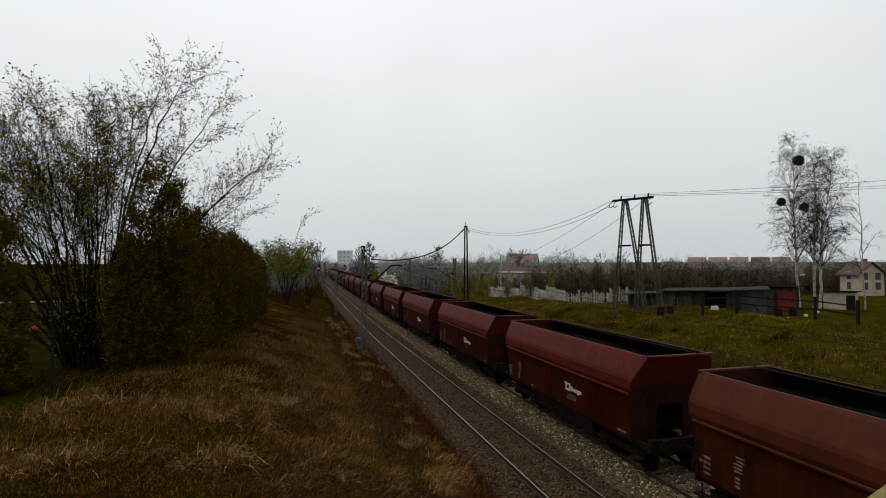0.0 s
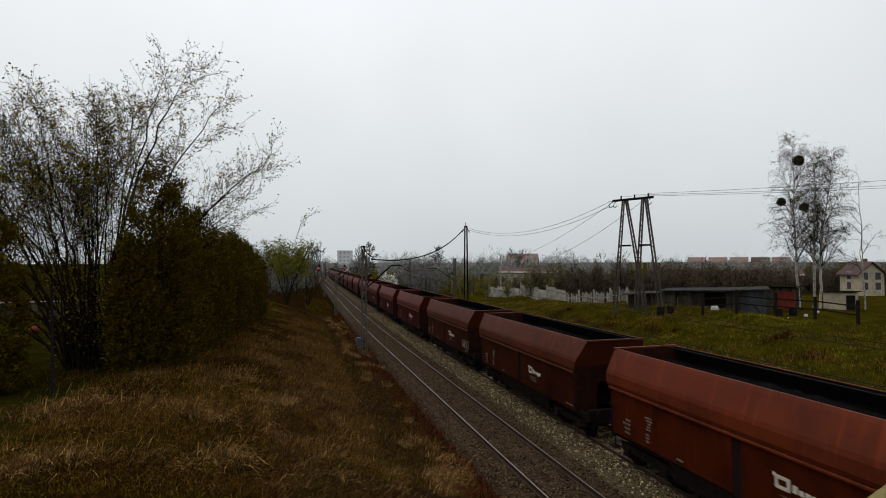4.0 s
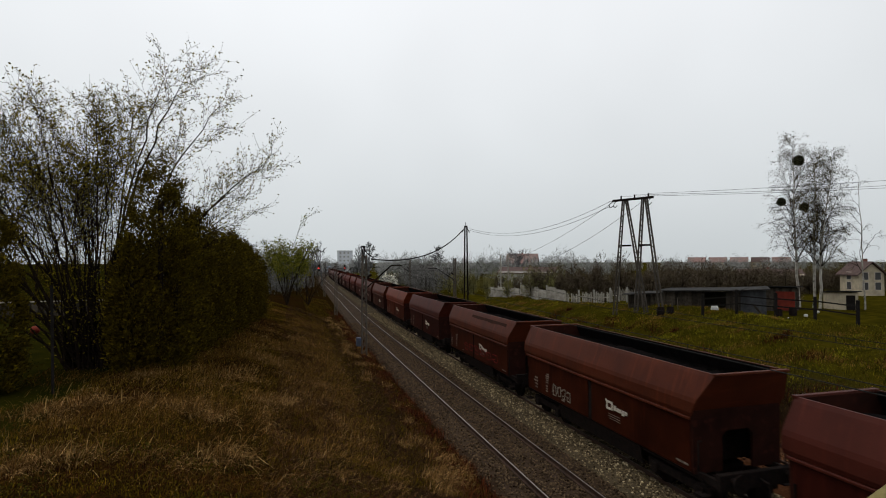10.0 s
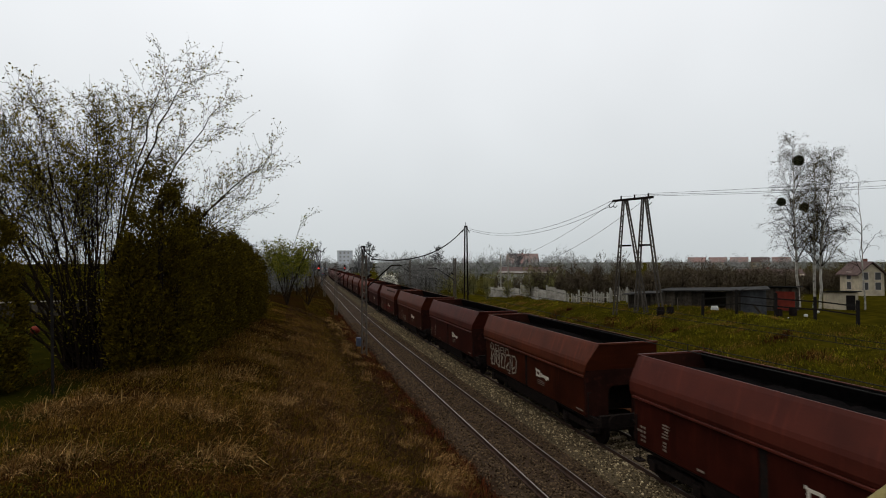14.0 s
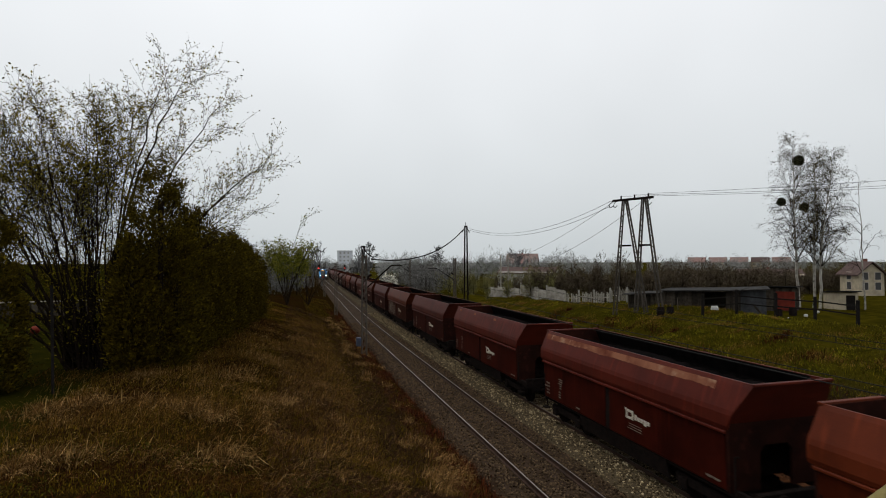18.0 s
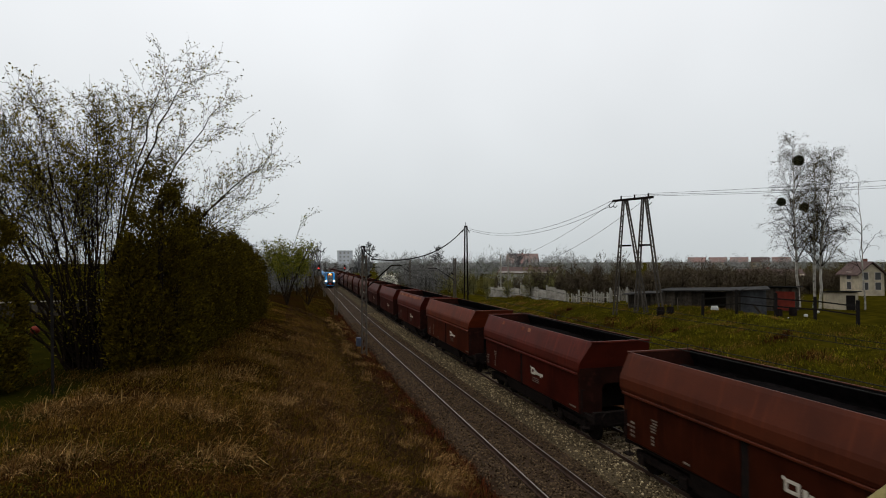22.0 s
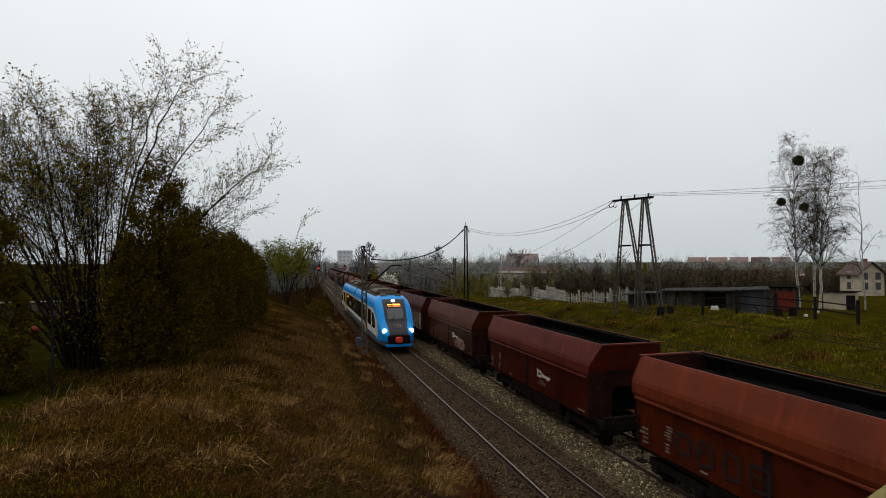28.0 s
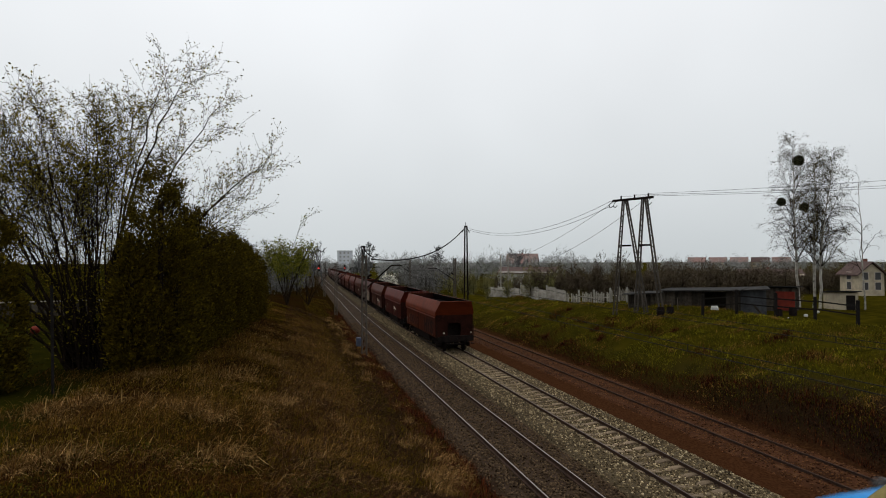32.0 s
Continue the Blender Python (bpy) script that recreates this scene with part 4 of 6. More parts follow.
            if kind == 0:
                for q in (0.06, ln - 0.10):
                    part("end_band", boxed(-hw * 0.8, hw * 0.8, *sorted((s * (y + q), s * (y + q + 0.05))), 3.80 + h * 0.9, 3.885 + h), ROOF_GREY, u)
                bm = bmesh.new()
                for q in range(int(ln / 0.16)):
                    box(bm, *sorted((-hw - 0.012, -hw + 0.02)), *sorted((s * (y + 0.12 + q * 0.15), s * (y + 0.2 + q * 0.15))), 3.80, 3.80 + h * 0.5)
                part("louvre", bm, ROOF_DARK, u, "row of cooling slats")
            elif kind == 2:
                bm = bmesh.new()
                disc(bm, (0, s * (y + ln / 2), 3.88 + h), 0.36, (0, 0, 1), 0.08, 18)
                part("fan", bm, ROOF_DARK, u, "round dark fan")
            else:
                bm = bmesh.new()
                for q in range(3):
                    box(bm, -hw * 0.7, hw * 0.7, *sorted((s * (y + 0.08 + q * ln / 3), s * (y + 0.16 + q * ln / 3))), 3.84 + h * 0.8, 3.90 + h)
                part("louvre", bm, ROOF_GREY, u, "row of cooling slats")
        for x in (-0.78, -0.68, 0.66, 0.76):
            bm = bmesh.new()
            pts = [(x + rng.uniform(-0.05, 0.05), s * (0.7 + q * 1.15), 3.96 + rng.uniform(-0.05, 0.12)) for q in range(13)]
            for p, q in zip(pts, pts[1:]):
                beam(bm, p, q, 0.05, sides=6)
            part("roof_cable", bm, STEEL_DARK, car, "black cable run")
        for q in range(9):
            bm = bmesh.new()
            yq = s * (1.1 + q * 1.5 + rng.uniform(-0.2, 0.2))
            xq = rng.uniform(-0.6, 0.6)
            beam(bm, (xq, yq, 3.85), (xq, yq, 4.2), 0.11, sides=8)
            disc(bm, (xq, yq, 4.08), 0.09, (0, 0, 1), 0.04, 10)
            disc(bm, (xq, yq, 4.0), 0.09, (0, 0, 1), 0.04, 10)
            part("roof_insulator", bm, ROOF_TAN, car, "ribbed insulator")
            bm = bmesh.new()
            beam(bm, (xq, yq, 4.2), (rng.uniform(-0.7, 0.7), yq + s * 1.4, 4.12), 0.035, sides=6)
            part("busbar", bm, STEEL_DARK, car, "thin conductor rod")
        for e in (-1, 1):
            for k in range(2):
                bm = boxed(e * (0.45 + 0.25 * k) - 0.09, e * (0.45 + 0.25 * k) + 0.09, *sorted((s * 14.4, s * 15.0)), 3.8, 3.98, bevel=0.03)
                part("horn", bm, ROOF_GREY, car, "grey horn behind the cab")
        for y in (15.2, 2.0 if s < 0 else 2.0):
            if y < 3 and s > 0:
                continue
            bm = bmesh.new()
            for e in (-1, 1):
                box(bm, *sorted((e * 0.98, e * 1.12)), *sorted((s * y - 1.5, s * y + 1.5)), 0.3, 0.6, bevel=0.03)
                for dy in (-1.2, 1.2):
                    disc(bm, (e * 0.752, s * y + dy, 0.42), 0.42, (1, 0, 0), 0.13, 18)
            part("bogie", bm, STEEL_DARK, car)
        up_ = 0.55 if s > 0 else 0.0
        pant = part("pantograph", boxed(-0.62, 0.62, *sorted((s * 1.4, s * 3.2)), 4.02, 4.07), STEEL_DARK, car, "raised pantograph" if s > 0 else "folded pantograph")
        for e in (-1, 1):
            bm = bmesh.new()
            beam(bm, (e * 0.45, s * 1.5, 4.08), (e * 0.25, s * 3.2, 4.22 + up_ * 0.5), 0.07, sides=6)
            part("lower_arm", bm, STEEL_DARK, pant)
            bm = bmesh.new()
            beam(bm, (e * 0.25, s * 3.2, 4.22 + up_ * 0.5), (e * 0.5, s * 1.6, 4.26 + up_), 0.05, sides=6)
            part("upper_arm", bm, STEEL_DARK, pant)
        for q in (1.5, 1.8):
            bm = bmesh.new()
            pts = [(-0.95, 4.12 + up_), (-0.65, 4.28 + up_), (0.65, 4.28 + up_), (0.95, 4.12 + up_)]
            for a_, b_ in zip(pts, pts[1:]):
                beam(bm, (a_[0], s * q, a_[1]), (b_[0], s * q, b_[1]), 0.06)
            part("collector_bar", bm, STEEL_DARK, pant)
        bm = bmesh.new()
        for e in (-1, 1):
            beam(bm, (e * 1.405, s * 0.55, 3.2), (e * 1.405, s * 14.2, 3.2), 0.028)
            part("roof_seam", bm, STEEL_DARK, car, "thin dark seam")
            bm = bmesh.new()
        bm.free()
    bm = bmesh.new()
    extrude_y(bm, [(-1.33, 0.6), (1.33, 0.6), (1.33, 2.9), (1.0, 3.7), (-1.0, 3.7), (-1.33, 2.9)], -0.19, 0.19)
    part("bellows", bm, STEEL_DARK, t, "black folding gangway between the cars")
    return t


EMU = electric_train()


# ---- plants ----
def tube_mesh(segs, sides=4):
    """Tapered limbs: rows of (x0,y0,z0,x1,y1,z1,r0,r1) to one mesh."""
    S = np.asarray(segs, float)
    a, b, r0, r1 = S[:, :3], S[:, 3:6], S[:, 6], S[:, 7]
    d = b - a
    d /= np.linalg.norm(d, axis=1, keepdims=True) + 1e-9
    ref = np.where(np.abs(d[:, 2:3]) > 0.9, np.array([[1.0, 0, 0]]), np.array([[0, 0, 1.0]]))
    u = np.cross(d, ref)
    u /= np.linalg.norm(u, axis=1, keepdims=True) + 1e-9
    v = np.cross(d, u)
    rings = []
    for p, r in ((a, r0), (b, r1)):
        for k in range(sides):
            t = 2 * math.pi * k / sides
            rings.append(p + (u * math.cos(t) + v * math.sin(t)) * r[:, None])
    V = np.stack(rings, 1)
    q = []
    for k in range(sides):
        j = (k + 1) % sides
        q.append([k, j, sides + j, sides + k])
    Q = (np.array(q)[None] + (2 * sides * np.arange(len(S)))[:, None, None]).reshape(-1, 4)
    return V.reshape(-1, 3), Q


def leaf_mesh(P, size, rng, flat=0.0, long=1.6):
    """A small folded blade at each point."""
    n = len(P)
    d = rng.normal(size=(n, 3))
    d[:, 2] *= 1 - flat
    d /= np.linalg.norm(d, axis=1, keepdims=True) + 1e-9
    e = np.cross(d, rng.normal(size=(n, 3)))
    e /= np.linalg.norm(e, axis=1, keepdims=True) + 1e-9
    s = size * (0.6 + 0.8 * rng.random(n))[:, None]
    V = np.stack([P - d * s * long / 2, P + e * s / 2, P + d * s * long / 2, P - e * s / 2], 1)
    Q = np.arange(4 * n).reshape(n, 4)
    return V.reshape(-1, 3), Q


def grow(rng, start, direction, length, radius, levels, spread=0.5, kids=3, up=0.15, wander=0.16, droop=0.0, shrink=0.62, clear=1):
    """Limbs that fork again and again. Returns the limb rows and the twig points."""
    segs, tips = [], []
    stack = [(np.array(start, float), np.array(direction, float), length, radius, levels)]
    while stack:
        p, d, ln, r, lev = stack.pop()
        n = 5 if lev >= 2 else 3
        for i in range(n):
            d = d + rng.normal(0, wander, 3) + np.array([0, 0, up if lev > 1 else up * 0.4 - droop])
            d /= np.linalg.norm(d)
            q = p + d * ln / n
            ra, rb = r * (1 - 0.42 * i / n), r * (1 - 0.42 * (i + 1) / n)
            segs.append((*p, *q, ra, rb))
            if lev <= 1:
                tips.append(q)
            p = q
            if lev > 0 and i >= (clear if lev == levels else 1):
                for _ in range(rng.poisson(kids / (n - 1))):
                    s = rng.normal(0, 1, 3)
                    s -= d * (s @ d)
                    s /= np.linalg.norm(s) + 1e-9
                    nd = d + s * spread * rng.uniform(0.6, 1.5)
                    nd /= np.linalg.norm(nd)
                    stack.append((p.copy(), nd, ln * shrink * rng.uniform(0.7, 1.15), rb * 0.55, lev - 1))
        if lev > 0:
            stack.append((p.copy(), d, ln * shrink, r * 0.55, lev - 1))
    return segs, np.array(tips)


LEAF_SPRING = island("spring_leaves", (0.028, 0.023, 0.002), (0.19, 0.145, 0.009), 0.7, lets_light=0.45)
LEAF_DARK = island("thuja_sprays", (0.022, 0.016, 0.0014), (0.115, 0.080, 0.005), 0.8, c3=(0.056, 0.040, 0.003), lets_light=0.12)
LEAF_LIME = island("lime_leaves", (0.055, 0.062, 0.008), (0.17, 0.16, 0.02), 0.7, lets_light=0.3)
LEAF_BARE = island("bare_twigs", (0.06, 0.05, 0.042), (0.12, 0.105, 0.09), 0.9)
BLOSSOM = island("blossom", (0.4, 0.4, 0.34), (0.7, 0.68, 0.6), 0.8, lets_light=0.2)
MISTLE = island("mistletoe", (0.02, 0.022, 0.012), (0.05, 0.05, 0.025), 0.8)
BIRCH_BARK = mat("birch_bark", (0.34, 0.32, 0.28), (0.16, 0.145, 0.12), 0.85, 2.2, 0.3, c3=(0.05, 0.045, 0.04))
GREEN_BUD = island("birch_buds", (0.03, 0.025, 0.010), (0.12, 0.098, 0.04), 0.8)


def big_tree():
    """Many stems that fan out from one stool, each with side limbs, twigs and small leaves."""
    rng = np.random.default_rng(11)
    x0, y0 = -7.3, 23.6
    t = thing("tree", "many-stemmed tree with sparse fresh leaves behind the garden hedge", "tree", pose(x0, y0, terrain(x0, y0)) @ Matrix.Scale(0.93, 4))
    segs, leaves = [], []

    def curve(p, c, q, n, r0, r1, wob):
        """A bent limb from p over c to q, tapered; returns its points."""
        pts = []
        for i in range(n + 1):
            f = i / n
            pts.append((1 - f) ** 2 * p + 2 * f * (1 - f) * c + f * f * q + rng.normal(0, wob, 3) * (0 < i))
        for i in range(n):
            segs.append((*pts[i], *pts[i + 1], r0 + (r1 - r0) * i / n, r0 + (r1 - r0) * (i + 1) / n))
        return pts

    def fork(d, spread):
        q = rng.normal(0, 1, 3) * np.array([1, 0.8, 0.8])
        q -= d * (q @ d)
        v = d + q / np.linalg.norm(q) * spread * rng.uniform(0.7, 1.3)
        return v / np.linalg.norm(v)

    reach = [(-10.0, 6.0), (-9.6, 7.4), (-8.6, 8.6), (-7.6, 9.4), (-6.6, 9.8), (-5.4, 10.2), (-4.4, 10.0), (-3.6, 9.9), (-2.8, 10.1), (-2.1, 10.6), (-1.3, 10.2), (-0.6, 10.6), (0.2, 10.6), (1.0, 11.4), (2.4, 13.3), (3.3, 13.1), (4.7, 11.4), (6.7, 9.3), (5.9, 8.3), (5.2, 6.8)]
    stems = [(x, z, 0) for x, z in reach] + [(x * rng.uniform(0.6, 1.0) + rng.normal(0, 0.3), z * rng.uniform(0.72, 0.97), 1) for x, z in reach[:14] for _ in range(2)]
    for x, z, inner in stems:
        right = x > 2.3
        p = np.array([rng.uniform(-0.75, 0.55) + 0.04 * x + (0.4 if right else 0), rng.uniform(-0.5, 0.5), -0.1])
        q = np.array([x, rng.normal(0.3, 1.0), z])
        c = np.array([p[0] + (x - p[0]) * (0.30 if right else 0.36), q[1] * 0.4, z * (0.62 if right else 0.56)])
        r = rng.uniform(0.035, 0.05) if inner else rng.uniform(0.055, 0.075) + 0.02 * right
        pts = curve(p, c, q, 16, r, 0.010, 0.05)
        for i in range(5 if right else (9 if inner else 7), 17):
            f = i / 16
            d = pts[i] - pts[i - 1]
            d /= np.linalg.norm(d)
            for _ in range((2 if not inner else 1) + (not right and f > 0.6)):
                v = fork(d, 0.85)
                ln = (2.7 if right else 1.9) * (1.15 - 0.75 * f) * rng.uniform(0.6, 1.25)
                if right and v[0] > 0:
                    ln *= 1.2
                tip = pts[i] + v * ln + np.array([0, 0, 0.12 * ln])
                limb = curve(pts[i], pts[i] + v * ln * 0.5 - np.array([0, 0, 0.08 * ln]), tip, 6, 0.006 + 0.016 * (1 - f), 0.005, 0.04)
                for j in range(1, 7):
                    dv = limb[j] - limb[j - 1]
                    dv /= np.linalg.norm(dv)
                    for _ in range(2):
                        w = fork(dv, 0.8)
                        l2 = rng.uniform(0.25, 0.75)
                        tw = curve(limb[j], limb[j] + w * l2 * 0.5, limb[j] + w * l2 + np.array([0, 0, 0.06]), 2, 0.0055, 0.004, 0.02)
                        low = 0.4 if pts[i][2] < 6.5 else 0.8
                        for m in range(6):
                            if rng.random() < low * (0.55 if pts[i][0] < -2 and f > 0.8 else 0.9):
                                leaves.append(tw[rng.integers(1, 3)] + rng.normal(0, 0.07, 3))
    # upright shoots that crowd the stool
    for _ in range(38):
        p = np.array([rng.uniform(-1.0, 0.9), rng.uniform(-0.6, 0.6), -0.1])
        q = p + np.array([p[0] * rng.uniform(0.4, 1.5), rng.normal(0, 0.3), rng.uniform(2.5, 7.0)])
        pts = curve(p, p * 0.6 + q * 0.4 + np.array([0, 0, 0.4]), q, 6, 0.035, 0.008, 0.04)
        for i in range(2, 7):
            for _ in range(13):
                leaves.append(pts[i] + rng.normal(0, 0.5, 3))
    V, Q = tube_mesh(segs)
    cloud_mesh("branchwork", V, Q, BARK, t, "dark bare limbs and twigs")
    V, Q = leaf_mesh(np.array(leaves), 0.052, rng, 0.0, 2.0)
    cloud_mesh("leaves", V, Q, LEAF_SPRING, t, "sparse small yellow-green leaves")
    return t


def thuja(x, y, h, r, seed, n=5200):
    rng = np.random.default_rng(seed)
    z = terrain(x, y)
    t = thing("thuja", "tall dense dark olive conifer in a clipped row", "hedge tree", pose(x, y, z), "conifers of the hedge")
    bm = bmesh.new()
    beam(bm, (0, 0, -0.1), (0, 0, h * 0.8), 0.2, sides=6)
    part("trunk", bm, BARK, t)
    # an uneven pointed column of hanging sprays, gathered in clumps
    m = max(110, n // 120)
    u = rng.random(m)
    cz = 0.02 + 0.97 * (1 - (1 - u) ** 0.72)
    ca = rng.random(m) * 2 * math.pi
    prof = np.interp(cz, [0, 0.12, 0.35, 0.6, 0.8, 0.93, 1.0], [0.66, 0.90, 1.0, 0.92, 0.70, 0.42, 0.12])
    cr = r * prof * (0.80 + 0.26 * rng.random(m))
    C = np.stack([cr * np.cos(ca), cr * np.sin(ca), cz * h], -1)
    k = rng.integers(0, m, n)
    spread = (0.07 + 0.16 * rng.random(m))[k][:, None] * np.array([1, 1, 1.35])
    P = C[k] + rng.normal(0, 1, (n, 3)) * spread * np.clip(r / 1.1, 0.5, 1.2)
    P[:, 2] = np.maximum(P[:, 2], 0.03)
    a = np.arctan2(P[:, 1], P[:, 0])
    d = np.stack([np.cos(a) * 0.7, np.sin(a) * 0.7, 0.55 * np.ones(n)], -1) + rng.normal(0, 0.45, (n, 3))
    d /= np.linalg.norm(d, axis=1, keepdims=True)
    e = np.cross(d, rng.normal(size=(n, 3)))
    e /= np.linalg.norm(e, axis=1, keepdims=True)
    s = (0.05 + 0.075 * rng.random(n))[:, None]
    V = np.stack([P - d * s * 0.5, P + e * s * 0.3, P + d * s, P - e * s * 0.3], 1).reshape(-1, 3)
    cloud_mesh("crown", V, np.arange(4 * n).reshape(n, 4), LEAF_DARK, t)
    return t


def lime_tree(x, y):
    """A narrow upright tree: dark inside, bright leaf low down, a few bare shoots above."""
    rng = np.random.default_rng(31)
    t = thing("young_tree", "narrow young tree in yellow-green leaf on the bank top", "tree", pose(x, y, terrain(x, y)))
    segs, P = [], []
    for k in range(9):
        a = rng.random() * 6.28
        s, tips = grow(rng, (0, 0, -0.1), (0.22 * math.cos(a), 0.22 * math.sin(a), 1), 4.4, 0.06, 3, spread=0.5, kids=3.2, up=0.05, wander=0.1, shrink=0.45, clear=1)
        segs += s
        P.append(tips)
    s, tips = grow(rng, (0.3, 0, 6.0), (0.55, 0, 1.0), 3.2, 0.04, 2, spread=0.6, kids=3.0, up=0.0, wander=0.15)
    segs += s
    V, Q = tube_mesh(segs, 3)
    cloud_mesh("branchwork", V, Q, BARK, t)
    T = np.concatenate(P)
    k = rng.integers(0, len(T), 9000)
    L = T[k] + rng.normal(0, 0.28, (9000, 3))
    L = L[rng.random(len(L)) < np.interp(L[:, 2], [0, 2, 6, 9.5], [1.0, 1.0, 0.7, 0.12])]
    L = np.concatenate([L, np.repeat(tips, 2, 0) + rng.normal(0, 0.15, (2 * len(tips), 3))])
    V, Q = leaf_mesh(L[L[:, 2] > 0.1], 0.11, rng)
    cloud_mesh("crown", V, Q, LEAF_LIME, t, "yellow-green leaves")
    return t


def shrub(name, label, category, x, y, h, r, material, seed, n=2500, size=0.12, bark=BARK, bare=False, group=""):
    rng = np.random.default_rng(seed)
    z = terrain(x, y)
    t = thing(name, label, category, pose(x, y, z), group)
    stems, tips = [], []
    for k in range(5):
        a = rng.random() * 6.28
        s, tp = grow(rng, (0, 0, -0.05), (0.4 * math.cos(a), 0.4 * math.sin(a), 1), h * 0.42, 0.02 + h * 0.008, 2, spread=0.6, kids=2.6, up=0.06, wander=0.14)
        stems += s
        tips.append(tp)
    V, Q = tube_mesh(stems, 3)
    cloud_mesh("branchwork", V, Q, bark, t)
    if not bare:
        T = np.concatenate(tips)
        P = T[rng.integers(0, len(T), n)] + rng.normal(0, r * 0.12, (n, 3))
        P[:, 2] = np.maximum(P[:, 2], 0.05)
        V, Q = leaf_mesh(P, size, rng)
        cloud_mesh("crown", V, Q, material, t)
    return t


def birch(x, y, h, lean, seed, label, balls=(), thin=False):
    rng = np.random.default_rng(seed)
    z = terrain(x, y)
    t = thing("birch", label, "tree", pose(x, y, z), "birches by the garden")
    segs, tips = [], []
    p, r = np.array([0, 0, -0.1]), 0.08 if thin else 0.14
    n = 14
    trunk = []
    for i in range(n):
        q = p + np.array([lean / n + rng.normal(0, 0.06), rng.normal(0, 0.06), h / n])
        trunk.append((*p, *q, r * (1 - i / n * 0.85), r * (1 - (i + 1) / n * 0.85)))
        if i >= 3:
            for _ in range(1 if thin else 6):
                a = rng.random() * 6.28
                s, tp = grow(rng, q, (math.cos(a), math.sin(a), 1.5), (1 - i / n) * h * (0.08 if thin else 0.17) + 0.9, 0.035 * (1 - i / n) + 0.012, 2, spread=0.55, kids=4.4, up=0.02, wander=0.15, droop=0.26, shrink=0.55)
                segs += s
                tips.append(tp)
        p = q
    P = [trunk[0][:3]] + [s[3:6] for s in trunk]
    R = [trunk[0][6]] + [s[7] for s in trunk]
    V = np.array([(c[0] + r * math.cos(k * 0.7854), c[1] + r * math.sin(k * 0.7854), c[2]) for c, r in zip(P, R) for k in range(8)])
    Q = np.array([(8 * i + k, 8 * i + (k + 1) % 8, 8 * i + 8 + (k + 1) % 8, 8 * i + 8 + k) for i in range(len(P) - 1) for k in range(8)])
    cloud_mesh("trunk", V, Q, BIRCH_BARK, t, "white birch trunk with dark scars")
    V, Q = tube_mesh(segs, 3)
    cloud_mesh("branchwork", V, Q, BARK, t, "fine hanging twigs")
    T = np.concatenate(tips)
    P = T[rng.integers(0, len(T), 200 if thin else 5200)]
    P = P + rng.normal(0, 0.16, P.shape)
    V, Q = leaf_mesh(P, 0.06, rng)
    cloud_mesh("leaves", V, Q, GREEN_BUD, t, "thin haze of buds")
    for bx, by, bz, br in balls:
        m = 1600
        d = rng.normal(size=(m, 3))
        d /= np.linalg.norm(d, axis=1, keepdims=True)
        P = np.array([bx - x, by - y, bz - z]) + d * (br * rng.random(m) ** 0.25)[:, None]
        V, Q = leaf_mesh(P, 0.14, rng)
        cloud_mesh("mistletoe", V, Q, MISTLE, t, "dark round mistletoe ball")
    return t


big_tree()
HEDGE = [(-6.9, 27.0, 5.4, 0.8), (-5.9, 27.5, 8.9, 1.4), (-5.6, 29.4, 7.7, 1.3), (-5.15, 31.2, 7.0, 1.2), (-4.7, 33.0, 6.5, 1.2), (-4.2, 34.8, 6.2, 1.2), (-3.8, 36.6, 6.0, 1.15), (-3.4, 38.4, 5.5, 1.15), (-3.0, 40.2, 5.0, 1.1)]
for k, (x, y, h, r) in enumerate(HEDGE):
    s = 0.79 + 0.21 * k / 8
    top = 6.55 + s * (2.45 + h - 6.55)
    thuja(x * s, y * s, top - terrain(x * s, y * s), r * (s + 0.1), 20 + k, 23000)
thuja(-9.15, 20.2, 5.6, 0.85, 55, 16000)
for k in range(11):
    thuja(-11.0 - 2.3 * k, 50.0 + 1.5 * math.sin(k * 2.1), 6.0 + 1.0 * math.sin(k * 1.3), 1.8, 130 + k, 6000)
lime_tree(-0.5, 60.0)
shrub("bare_tree", "slender bare tree beside the bank", "tree", 2.0, 72, 7.0, 1.2, LEAF_BARE, 32, 600, 0.06)
birch(47.4, 40.6, 15.6, -0.3, 41, "white-barked birch with hanging twigs and mistletoe", [(47.3, 40.4, 16.3, 0.46), (45.8, 41.0, 12.3, 0.36)])
birch(49.8, 41.1, 14.8, 0.2, 42, "tall birch with thin spring growth", [(48.9, 41.2, 11.9, 0.36)])
birch(48.5, 39.4, 14.2, 1.4, 43, "leaning birch with hanging twigs")


